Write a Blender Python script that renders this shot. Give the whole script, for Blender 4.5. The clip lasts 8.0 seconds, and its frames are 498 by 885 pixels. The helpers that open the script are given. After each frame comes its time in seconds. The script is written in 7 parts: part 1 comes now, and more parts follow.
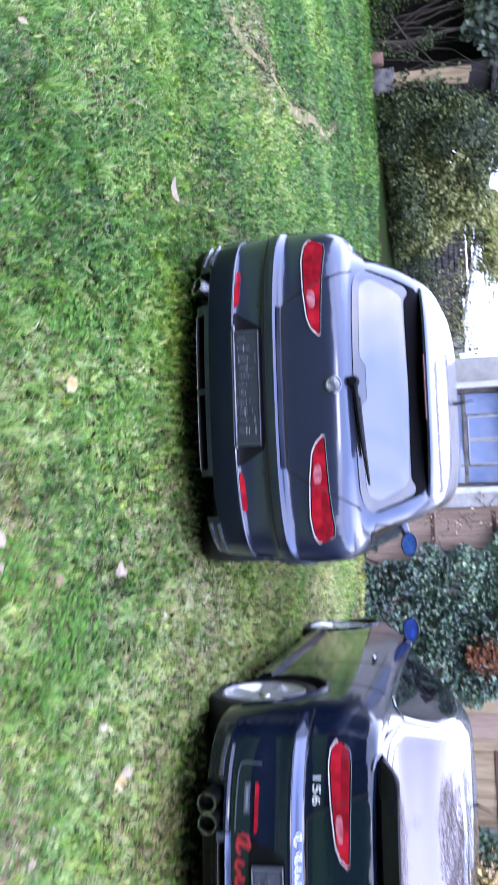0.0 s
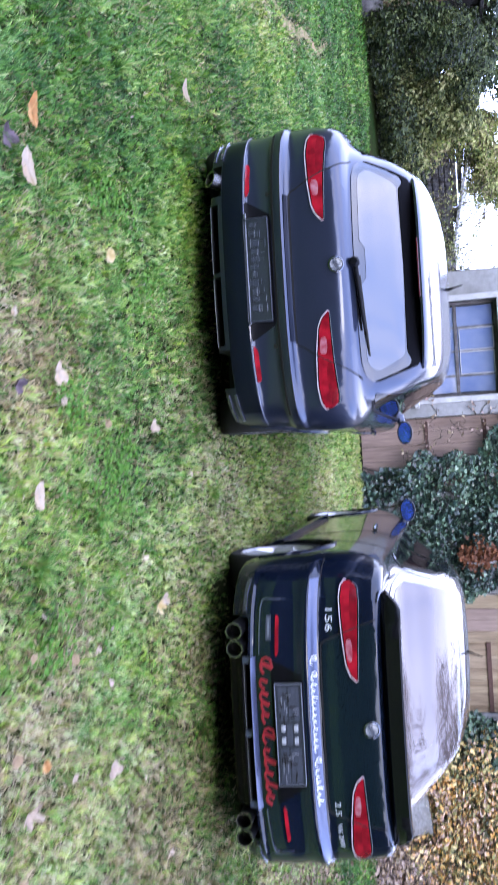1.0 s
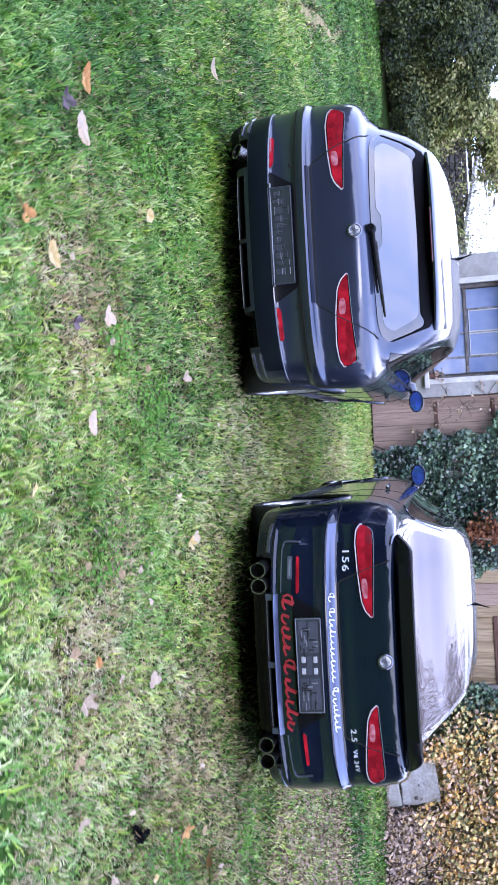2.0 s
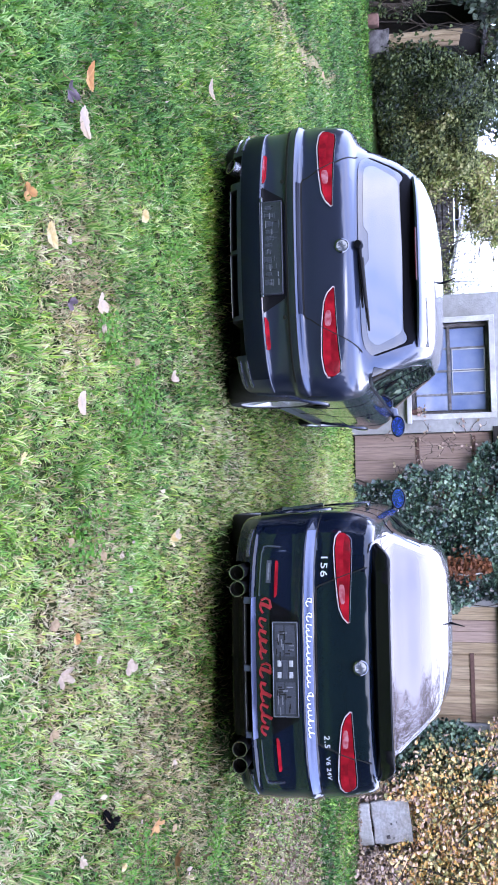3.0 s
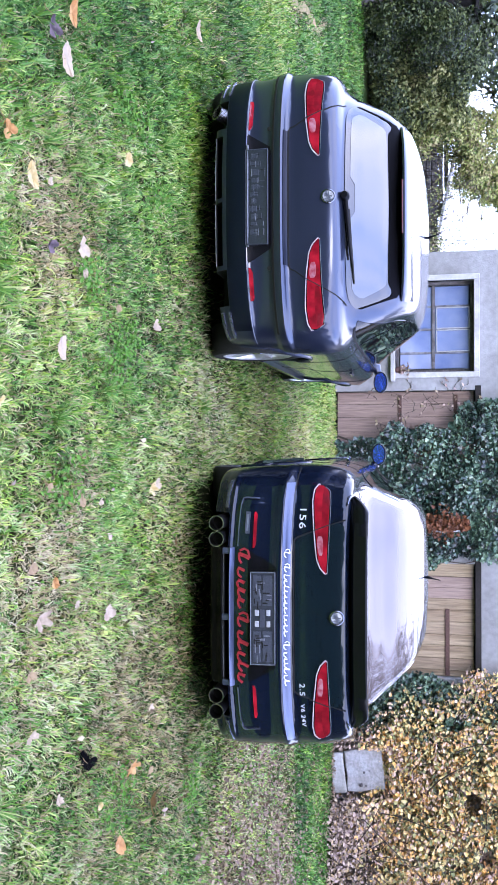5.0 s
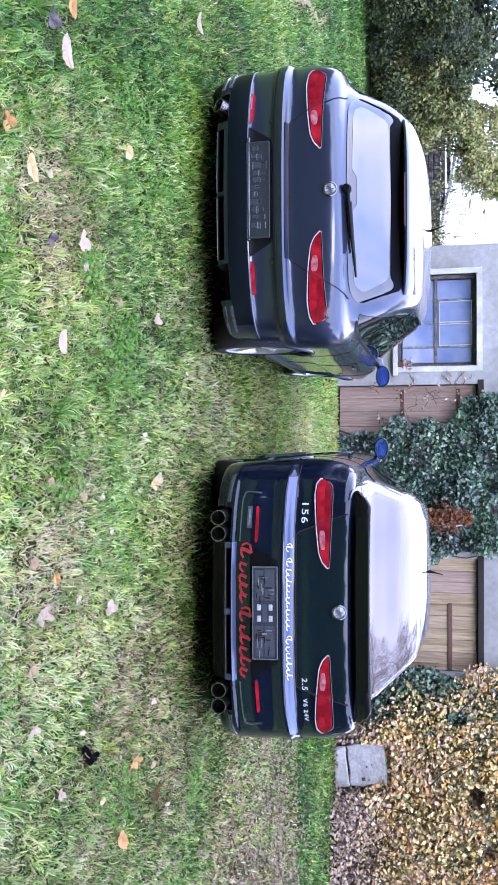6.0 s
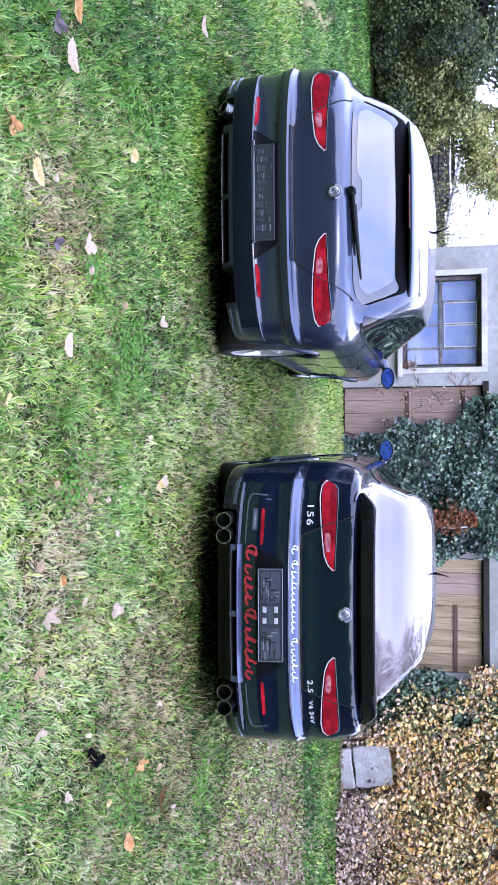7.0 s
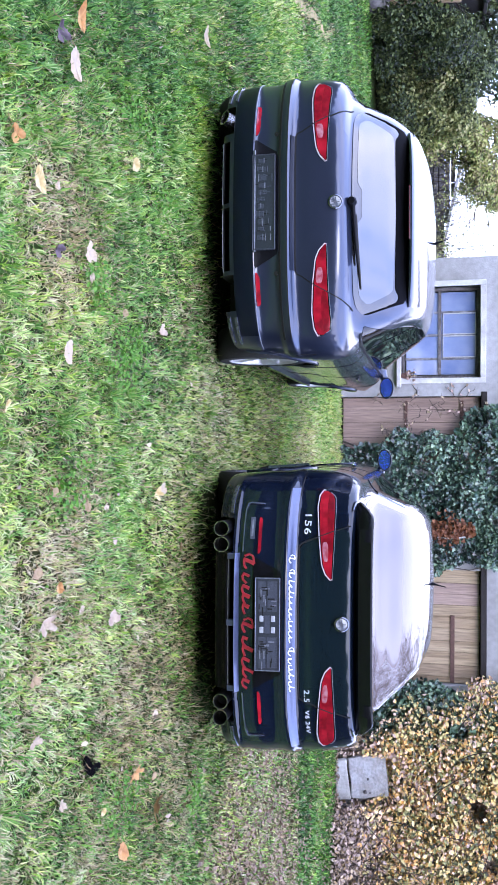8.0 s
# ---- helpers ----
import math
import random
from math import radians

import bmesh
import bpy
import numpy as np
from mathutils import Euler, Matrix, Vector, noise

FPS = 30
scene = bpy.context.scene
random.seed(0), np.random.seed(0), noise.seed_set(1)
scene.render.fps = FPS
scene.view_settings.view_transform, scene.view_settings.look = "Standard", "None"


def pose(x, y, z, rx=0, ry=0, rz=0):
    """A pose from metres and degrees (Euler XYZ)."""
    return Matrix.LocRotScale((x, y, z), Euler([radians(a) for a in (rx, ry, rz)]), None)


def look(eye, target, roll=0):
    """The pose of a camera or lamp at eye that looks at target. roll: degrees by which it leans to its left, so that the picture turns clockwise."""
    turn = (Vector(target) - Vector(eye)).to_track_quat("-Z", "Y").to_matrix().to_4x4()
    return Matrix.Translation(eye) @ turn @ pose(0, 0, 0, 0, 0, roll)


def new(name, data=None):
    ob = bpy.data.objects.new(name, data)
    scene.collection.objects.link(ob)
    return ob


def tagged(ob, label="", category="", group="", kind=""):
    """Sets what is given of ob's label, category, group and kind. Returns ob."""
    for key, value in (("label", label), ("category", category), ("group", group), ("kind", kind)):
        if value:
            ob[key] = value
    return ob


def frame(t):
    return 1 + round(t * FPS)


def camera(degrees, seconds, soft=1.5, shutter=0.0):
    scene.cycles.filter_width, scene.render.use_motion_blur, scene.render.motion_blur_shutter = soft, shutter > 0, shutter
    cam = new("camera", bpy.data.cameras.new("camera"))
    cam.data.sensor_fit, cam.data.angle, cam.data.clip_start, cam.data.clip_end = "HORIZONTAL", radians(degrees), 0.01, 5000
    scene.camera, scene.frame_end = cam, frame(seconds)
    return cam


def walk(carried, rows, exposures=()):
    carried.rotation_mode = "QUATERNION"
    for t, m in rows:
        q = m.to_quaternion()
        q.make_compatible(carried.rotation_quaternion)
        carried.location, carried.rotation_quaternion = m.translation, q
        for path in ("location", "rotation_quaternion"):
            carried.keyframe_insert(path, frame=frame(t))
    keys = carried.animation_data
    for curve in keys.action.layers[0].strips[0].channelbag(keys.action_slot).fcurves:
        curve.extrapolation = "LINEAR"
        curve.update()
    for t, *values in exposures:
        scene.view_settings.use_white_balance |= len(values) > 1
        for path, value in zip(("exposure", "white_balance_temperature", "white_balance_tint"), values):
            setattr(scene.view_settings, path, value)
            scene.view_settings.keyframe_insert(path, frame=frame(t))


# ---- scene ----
cam = camera(32.9, 8.0, 0.85, 0.9)
PATH = [
    (0, (0.275, 1.006, 1.44), (0.121, 2.936, 0.938), 87.0),
    (0.5, (0.469, 0.752, 1.417), (0.382, 2.694, 0.945), 86.6),
    (1, (0.637, 0.526, 1.434), (0.625, 2.464, 0.941), 86.6),
    (1.5, (0.72, 0.384, 1.423), (0.743, 2.322, 0.931), 86.5),
    (1.7, (0.767, 0.287, 1.422), (0.786, 2.219, 0.909), 86.4),
    (2.8, (1.074, 0.105, 1.43), (0.993, 2.047, 0.96), 88.6),
    (3, (1.087, 0.1, 1.432), (0.983, 2.041, 0.962), 88.2),
    (3.5, (1.093, 0.094, 1.437), (0.985, 2.037, 0.977), 88.1),
    (4, (1.094, 0.098, 1.437), (1.024, 2.045, 0.986), 88.9),
    (4.5, (1.11, 0.098, 1.442), (1.093, 2.051, 1.009), 89.8),
    (6, (1.123, 0.118, 1.441), (1.133, 2.069, 1.003), 89.9),
    (6.5, (1.121, 0.116, 1.444), (1.137, 2.066, 0.999), 89.9),
    (7, (1.117, 0.113, 1.439), (1.124, 2.062, 0.99), 89.8),
    (7.5, (1.116, 0.112, 1.435), (1.111, 2.062, 0.992), 90.0),
    (8, (1.116, 0.111, 1.438), (1.103, 2.061, 0.993), 90.2),
]
walk(cam, [(t, look(eye, target, roll)) for t, eye, target, roll in PATH], [(0, 0.1), (0.5, -0.15), (1.7, -0.19), (2.8, -0.03), (8.0, -0.03)])

# ---- sky and light: a bright, thinly clouded sky ----
SUN_ELEVATION, SUN_AZIMUTH = 42.0, 184.0
world = bpy.data.worlds.new("sky")
scene.world = world
world.use_nodes = True
wt = world.node_tree
wt.nodes.clear()
w_out = wt.nodes.new("ShaderNodeOutputWorld")
w_add = wt.nodes.new("ShaderNodeAddShader")
w_blue = wt.nodes.new("ShaderNodeBackground")
w_cloud = wt.nodes.new("ShaderNodeBackground")
w_sky = wt.nodes.new("ShaderNodeTexSky")
w_sky.sky_type, w_sky.sun_disc = "NISHITA", False
w_sky.sun_elevation, w_sky.sun_rotation = radians(SUN_ELEVATION), radians(SUN_AZIMUTH)
w_blue.inputs["Strength"].default_value = 0.12
w_noise = wt.nodes.new("ShaderNodeTexNoise")
w_noise.inputs["Scale"].default_value, w_noise.inputs["Detail"].default_value = 1.6, 4
w_tint = wt.nodes.new("ShaderNodeMix")
w_tint.data_type = "RGBA"
w_tint.inputs["A"].default_value, w_tint.inputs["B"].default_value = (0.42, 0.56, 1.15, 1), (0.96, 0.98, 1.33, 1)
w_range = wt.nodes.new("ShaderNodeMapRange")
w_range.inputs["From Min"].default_value, w_range.inputs["From Max"].default_value = 0.33, 0.67
wt.links.new(w_noise.outputs["Fac"], w_range.inputs["Value"])
wt.links.new(w_range.outputs["Result"], w_tint.inputs["Factor"])
wt.links.new(w_tint.outputs["Result"], w_cloud.inputs["Color"])
w_cloud.inputs["Strength"].default_value = 5.0
wt.links.new(w_sky.outputs["Color"], w_blue.inputs["Color"])
wt.links.new(w_blue.outputs[0], w_add.inputs[0])
wt.links.new(w_cloud.outputs[0], w_add.inputs[1])
wt.links.new(w_add.outputs[0], w_out.inputs["Surface"])
sun_data = bpy.data.lights.new("sun", "SUN")
sun_data.energy, sun_data.angle, sun_data.color = 1.0, radians(20), (1.0, 0.93, 0.78)
sun = new("sun", sun_data)
az, el = radians(SUN_AZIMUTH), radians(SUN_ELEVATION)
sun.matrix_world = look((math.sin(az) * 20, math.cos(az) * 20, 20 * math.tan(el)), (0, 0, 0))


# ---- materials ----
def material(name, base, rough=0.6, metal=0.0, coat=0.0, spec=0.5, grain=None, bump=0.0, bump_size=60.0, vary=0.0, second=None, size=6.0, mixed=0.5, soft=0.15, ior=None, coat_ior=None, stretch=None, coat_rough=0.03, ripple=0.0):
    """A principled surface. second: a stain colour laid on in patches of that size; grain: (scale, amount) of fine mottling;
    vary: how far each piece or loose part differs from its neighbours."""
    m = bpy.data.materials.new(name)
    m.use_nodes = True
    nt = m.node_tree
    b = nt.nodes["Principled BSDF"]
    b.inputs["Roughness"].default_value = rough
    b.inputs["Metallic"].default_value = metal
    b.inputs["Coat Weight"].default_value = coat
    b.inputs["Coat Roughness"].default_value = coat_rough
    b.inputs["Specular IOR Level"].default_value = spec
    b.inputs["Base Color"].default_value = (*base, 1)
    if ior:
        b.inputs["IOR"].default_value = ior
    if coat_ior:
        b.inputs["Coat IOR"].default_value = coat_ior
    link = nt.links.new
    coords = nt.nodes.new("ShaderNodeTexCoord").outputs["Object"]
    if stretch:
        mp = nt.nodes.new("ShaderNodeMapping")
        mp.inputs["Scale"].default_value = stretch
        link(coords, mp.inputs["Vector"])
        coords = mp.outputs["Vector"]
    col = None
    if second:
        n = nt.nodes.new("ShaderNodeTexNoise")
        n.inputs["Scale"].default_value, n.inputs["Detail"].default_value = size, 6
        link(coords, n.inputs["Vector"])
        r = nt.nodes.new("ShaderNodeMapRange")
        r.inputs["From Min"].default_value, r.inputs["From Max"].default_value = mixed - soft, mixed + soft
        link(n.outputs["Fac"], r.inputs["Value"])
        x = nt.nodes.new("ShaderNodeMix")
        x.data_type = "RGBA"
        x.inputs["A"].default_value, x.inputs["B"].default_value = (*base, 1), (*second, 1)
        link(r.outputs["Result"], x.inputs["Factor"])
        col = x.outputs["Result"]
    if grain or vary:
        h = nt.nodes.new("ShaderNodeHueSaturation")
        h.inputs["Color"].default_value = (*base, 1)
        if col:
            link(col, h.inputs["Color"])
        val = None
        if grain:
            n = nt.nodes.new("ShaderNodeTexNoise")
            n.inputs["Scale"].default_value, n.inputs["Detail"].default_value = grain[0], 5
            link(coords, n.inputs["Vector"])
            r = nt.nodes.new("ShaderNodeMapRange")
            r.inputs["From Min"].default_value, r.inputs["From Max"].default_value = 0.3, 0.7
            r.inputs["To Min"].default_value, r.inputs["To Max"].default_value = 1 - grain[1], 1 + grain[1]
            link(n.outputs["Fac"], r.inputs["Value"])
            val = r.outputs["Result"]
        if vary:
            g = nt.nodes.new("ShaderNodeNewGeometry")
            r = nt.nodes.new("ShaderNodeMapRange")
            r.inputs["To Min"].default_value, r.inputs["To Max"].default_value = 1 - vary, 1 + vary
            link(g.outputs["Random Per Island"], r.inputs["Value"])
            if val:
                mu = nt.nodes.new("ShaderNodeMath")
                mu.operation = "MULTIPLY"
                link(val, mu.inputs[0])
                link(r.outputs["Result"], mu.inputs[1])
                val = mu.outputs[0]
            else:
                val = r.outputs["Result"]
        link(val, h.inputs["Value"])
        col = h.outputs["Color"]
    if col:
        link(col, b.inputs["Base Color"])
    if bump:
        n = nt.nodes.new("ShaderNodeTexNoise")
        n.inputs["Scale"].default_value, n.inputs["Detail"].default_value = bump_size, 6
        link(coords, n.inputs["Vector"])
        bp = nt.nodes.new("ShaderNodeBump")
        bp.inputs["Strength"].default_value, bp.inputs["Distance"].default_value = bump, 0.01
        link(n.outputs["Fac"], bp.inputs["Height"])
        link(bp.outputs["Normal"], b.inputs["Normal"])
    if ripple:
        # dust and dried drops that make the clear coat's mirror image uneven
        n = nt.nodes.new("ShaderNodeTexNoise")
        n.inputs["Scale"].default_value, n.inputs["Detail"].default_value, n.inputs["Roughness"].default_value = 11, 2, 0.5
        link(coords, n.inputs["Vector"])
        bp = nt.nodes.new("ShaderNodeBump")
        bp.inputs["Strength"].default_value, bp.inputs["Distance"].default_value = ripple, 0.01
        link(n.outputs["Fac"], bp.inputs["Height"])
        link(bp.outputs["Normal"], b.inputs["Coat Normal"])
    return m


def leaf_material(name, colours, rough=0.55, through_light=0.25, patch=0.0, size=0.9, spec=0.4, gain=1.0):
    """Leaves or blades whose colour is drawn per loose part from a row of colours; some light passes through them.
    patch: how far a slow drift over the ground shifts the draw."""
    m = bpy.data.materials.new(name)
    m.use_nodes = True
    nt = m.node_tree
    b = nt.nodes["Principled BSDF"]
    link = nt.links.new
    g = nt.nodes.new("ShaderNodeNewGeometry")
    ramp = nt.nodes.new("ShaderNodeValToRGB")
    ramp.color_ramp.interpolation = "LINEAR"
    els = ramp.color_ramp.elements
    for i, c in enumerate(colours):
        p = i / (len(colours) - 1)
        e = els[0] if i == 0 else els[-1] if i == len(colours) - 1 else els.new(p)
        e.position, e.color = p, (c[0] * gain, c[1] * gain, c[2] * gain, 1)
    src = g.outputs["Random Per Island"]
    if patch:
        tc = nt.nodes.new("ShaderNodeTexCoord")
        n = nt.nodes.new("ShaderNodeTexNoise")
        n.inputs["Scale"].default_value, n.inputs["Detail"].default_value = size, 4
        link(tc.outputs["Object"], n.inputs["Vector"])
        r = nt.nodes.new("ShaderNodeMapRange")
        r.inputs["From Min"].default_value, r.inputs["From Max"].default_value = 0.35, 0.68
        r.inputs["To Min"].default_value, r.inputs["To Max"].default_value = -patch, patch
        link(n.outputs["Fac"], r.inputs["Value"])
        a = nt.nodes.new("ShaderNodeMath")
        a.use_clamp = True
        link(src, a.inputs[0])
        link(r.outputs["Result"], a.inputs[1])
        src = a.outputs[0]
    link(src, ramp.inputs["Fac"])
    link(ramp.outputs["Color"], b.inputs["Base Color"])
    b.inputs["Roughness"].default_value = rough
    b.inputs["Specular IOR Level"].default_value = spec
    t = nt.nodes.new("ShaderNodeBsdfTranslucent")
    link(ramp.outputs["Color"], t.inputs["Color"])
    mx = nt.nodes.new("ShaderNodeMixShader")
    mx.inputs[0].default_value = through_light
    link(b.outputs[0], mx.inputs[1])
    link(t.outputs[0], mx.inputs[2])
    link(mx.outputs[0], nt.nodes["Material Output"].inputs["Surface"])
    return m


def blade_material(name, warm, cool, rough=0.5, through_light=0.2, spec=0.2, gain=1.0):
    """Grass blades. Each carries its tone, which draws its colour from two rows of colours, and its coolness, which mixes them."""
    m = bpy.data.materials.new(name)
    m.use_nodes = True
    nt = m.node_tree
    b = nt.nodes["Principled BSDF"]
    link = nt.links.new
    mix = nt.nodes.new("ShaderNodeMix")
    mix.data_type = "RGBA"
    tone, cold = nt.nodes.new("ShaderNodeAttribute"), nt.nodes.new("ShaderNodeAttribute")
    tone.attribute_name, cold.attribute_name = "tone", "cool"
    for colours, socket in ((warm, "A"), (cool, "B")):
        ramp = nt.nodes.new("ShaderNodeValToRGB")
        els = ramp.color_ramp.elements
        for i, c in enumerate(colours):
            p = i / (len(colours) - 1)
            e = els[0] if i == 0 else els[-1] if i == len(colours) - 1 else els.new(p)
            e.position, e.color = p, (c[0] * gain, c[1] * gain, c[2] * gain, 1)
        link(tone.outputs["Fac"], ramp.inputs["Fac"])
        link(ramp.outputs["Color"], mix.inputs[socket])
    link(cold.outputs["Fac"], mix.inputs["Factor"])
    link(mix.outputs["Result"], b.inputs["Base Color"])
    b.inputs["Roughness"].default_value = rough
    b.inputs["Specular IOR Level"].default_value = spec
    t = nt.nodes.new("ShaderNodeBsdfTranslucent")
    link(mix.outputs["Result"], t.inputs["Color"])
    mx = nt.nodes.new("ShaderNodeMixShader")
    mx.inputs[0].default_value = through_light
    link(b.outputs[0], mx.inputs[1])
    link(t.outputs[0], mx.inputs[2])
    link(mx.outputs[0], nt.nodes["Material Output"].inputs["Surface"])
    return m


GREY_PAINT = material("grey_metallic_paint", (0.032, 0.04, 0.069), 0.34, 0.7, coat=1.0, coat_ior=1.54, coat_rough=0.08, spec=0.15, grain=(220, 0.05), ripple=0.045)
LID_PAINT = material("boot_lid_green", (0.005, 0.0115, 0.0165), 0.3, 0.2, coat=1.0, coat_ior=1.5, coat_rough=0.07, spec=0.05, grain=(220, 0.06), ripple=0.05)
GREEN_PAINT = material("dark_green_paint", (0.003, 0.0062, 0.0165), 0.3, 0.2, coat=1.0, coat_ior=1.5, coat_rough=0.06, spec=0.05, grain=(220, 0.06), ripple=0.035)
BLACK_PAINT = material("gloss_black", (0.006, 0.006, 0.007), 0.12, coat=0.6)
SATIN_BLACK = material("satin_black", (0.004, 0.004, 0.005), 0.22, spec=0.22, grain=(150, 0.1))
BLACK_PLASTIC = material("black_plastic", (0.005, 0.005, 0.007), 0.4, spec=0.1, grain=(300, 0.2), bump=0.15, bump_size=400)
DARK_GAP = material("dark_gap", (0.004, 0.004, 0.004), 0.9)
RUBBER = material("tyre_rubber", (0.018, 0.018, 0.018), 0.8, grain=(90, 0.25), bump=0.2)
TINTED_GLASS = material("tinted_glass", (0.014, 0.015, 0.019), 0.03, ior=1.65, coat=1.0)
SIDE_GLASS = material("dark_side_glass", (0.006, 0.006, 0.008), 0.02, ior=1.42)
# matte black border that also holds the roof spoiler's shade
SHADED_FRIT = material("shaded_frit", (0.003, 0.003, 0.004), 0.6, spec=0.03)
# IOR raised so that the pane mirrors more of the sky
MIRRORING_GLASS = material("rear_glass", (0.03, 0.032, 0.044), 0.05, ior=1.85, coat=1.0, coat_ior=1.6)
# warm base colour that tempers the blue of the mirrored sky
PALE_GLASS = material("pale_rear_glass", (0.075, 0.056, 0.055), 0.03, ior=1.46, coat=0.5, coat_ior=1.33)
RED_LENS = material("red_lens", (0.38, 0.009, 0.022), 0.14, coat=0.8, second=(0.15, 0.003, 0.009), size=11, soft=0.14, ripple=0.1)
BRAKE_RED = material("unlit_brake_red", (0.06, 0.003, 0.005), 0.2, coat=0.5)
DARK_RED_LENS = material("dark_red_lens", (0.24, 0.005, 0.014), 0.14, coat=0.8, second=(0.13, 0.003, 0.008), size=16, ripple=0.08)
CLEAR_LENS = material("pale_lens", (0.42, 0.2, 0.23), 0.14, coat=0.8, second=(0.3, 0.05, 0.07), size=26, soft=0.12, ripple=0.08)
CHROME = material("chrome", (0.5, 0.51, 0.54), 0.15, 1.0)
# darker copy of the grey paint, for surfaces that mirror less sky
SHADED_GREY = material("shaded_grey", (0.005, 0.0075, 0.017), 0.34, 0.4, coat=0.5, coat_ior=1.45, coat_rough=0.1, spec=0.08, grain=(160, 0.12))
# paler bluish paint that holds the sky's sheen on the saloon's bumper
LEDGE = material("sky_sheen_ledge", (0.075, 0.09, 0.15), 0.3, 0.6, coat=0.5, coat_rough=0.2, grain=(120, 0.15))
CORNER_LIP = material("glossy_lip", (0.1, 0.11, 0.15), 0.2, 0.6, coat=1.0)
PALE_TAB = material("pale_tab", (0.36, 0.37, 0.4), 0.5, grain=(50, 0.2))
# pipe body darkened so that only its lip stands out
PIPE_STEEL = material("dark_pipe_steel", (0.05, 0.05, 0.055), 0.4, 1.0, grain=(60, 0.3))
BADGE_RING = material("badge_ring", (0.16, 0.17, 0.19), 0.22, 1.0)
STEEL = material("exhaust_steel", (0.5, 0.5, 0.5), 0.25, 1.0, grain=(60, 0.15))
ALLOY = material("wheel_alloy", (0.62, 0.62, 0.64), 0.35, 0.7, grain=(80, 0.1))
BLUE_MIRROR = material("blue_mirror_glass", (0.1, 0.2, 0.8), 0.12, 0.8, grain=(30, 0.5))
WHITE_PRINT = material("white_print", (0.75, 0.77, 0.8), 0.5)
RED_PRINT = material("red_print", (0.27, 0.012, 0.02), 0.45, grain=(40, 0.25))
WINDOW_EDGE = material("window_edge", (0.3, 0.31, 0.33), 0.25, 0.6, coat=0.6)
PLATE_BACK = material("plate_backing", (0.02, 0.024, 0.034), 0.4, grain=(90, 0.3), coat=0.3)
PLATE_GREY = material("plate_grey", (0.038, 0.043, 0.06), 0.45, vary=0.5, grain=(120, 0.3))
PLATE_RIM = material("plate_rim", (0.16, 0.17, 0.2), 0.35, 0.2, grain=(60, 0.3))
PLASTER = material("grey_plaster", (0.33, 0.33, 0.335), 0.9, second=(0.24, 0.235, 0.23), size=1.3, grain=(14, 0.12), bump=0.4, bump_size=40)
WHITE_PLASTER = material("white_plaster", (0.52, 0.52, 0.53), 0.85, second=(0.36, 0.35, 0.34), size=3, grain=(20, 0.1), bump=0.3, bump_size=50)
CONCRETE_PALE = material("pale_concrete", (0.35, 0.355, 0.37), 0.9, second=(0.26, 0.25, 0.24), size=6, grain=(25, 0.25), bump=0.5)
SILVER = material("silver_letters", (0.62, 0.63, 0.66), 0.4, 0.3)
LAMP_EDGE = material("lamp_edge", (0.55, 0.46, 0.5), 0.3, 0.2, grain=(40, 0.3))
PIPE_LIP = material("pipe_lip", (0.58, 0.56, 0.56), 0.25, 1.0)
BADGE_FACE = material("badge_enamel", (0.5, 0.51, 0.53), 0.25, 0.6, second=(0.1, 0.12, 0.16), size=38, soft=0.06, coat=0.6)
CONCRETE = material("concrete", (0.36, 0.36, 0.35), 0.9, second=(0.24, 0.24, 0.22), size=4, grain=(25, 0.15), bump=0.5)
DOOR_BROWN = material("weathered_brown_boards", (0.31, 0.225, 0.185), 0.8, second=(0.24, 0.17, 0.14), size=5, grain=(30, 0.25), vary=0.12, bump=0.5, stretch=(1.6, 1.6, 0.12))
DOOR_PALE = material("pale_boards", (0.37, 0.285, 0.185), 0.8, second=(0.22, 0.155, 0.095), size=6, grain=(34, 0.32), bump=0.6, stretch=(1.6, 1.6, 0.1))
DOOR_TAN = material("tan_boards", (0.25, 0.18, 0.12), 0.8, second=(0.34, 0.26, 0.17), size=6, grain=(34, 0.3), bump=0.6, stretch=(1.6, 1.6, 0.1))
DARK_WOOD = material("dark_wood", (0.014, 0.011, 0.01), 0.85, grain=(25, 0.3), bump=0.4)
RUST = material("rusty_iron", (0.09, 0.045, 0.035), 0.8, grain=(40, 0.35), bump=0.3)
FRAME_GREY = material("window_paint", (0.07, 0.066, 0.07), 0.6, second=(0.2, 0.2, 0.22), size=9, grain=(30, 0.3))
# the mirrored sky is put into the panes' blue and pale colours
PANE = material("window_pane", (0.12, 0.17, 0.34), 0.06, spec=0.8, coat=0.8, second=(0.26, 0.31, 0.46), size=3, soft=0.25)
STONE = material("old_stone", (0.19, 0.18, 0.18), 0.9, second=(0.05, 0.045, 0.05), size=7, grain=(15, 0.4), vary=0.3, bump=0.6)
ROOF_TILE = material("roof_tile", (0.16, 0.09, 0.07), 0.85, grain=(12, 0.25), vary=0.25)
SOIL = material("lawn_soil", (0.014, 0.03, 0.007), 1.0, spec=0.02, second=(0.026, 0.026, 0.01), size=0.8, grain=(35, 0.5), bump=0.8, bump_size=30)
TURF = material("matted_turf", (0.03, 0.068, 0.014), 1.0, spec=0.02, second=(0.06, 0.085, 0.026), size=1.2, grain=(30, 0.5), bump=0.8, bump_size=30)
BARK = material("bark", (0.07, 0.055, 0.045), 0.9, grain=(30, 0.3), bump=0.6)
LITTER_DARK = material("shaded_earth", (0.03, 0.026, 0.022), 0.95, grain=(20, 0.4))
DARK_BARK = material("dark_wet_bark", (0.022, 0.017, 0.018), 0.8, grain=(30, 0.3), bump=0.4)
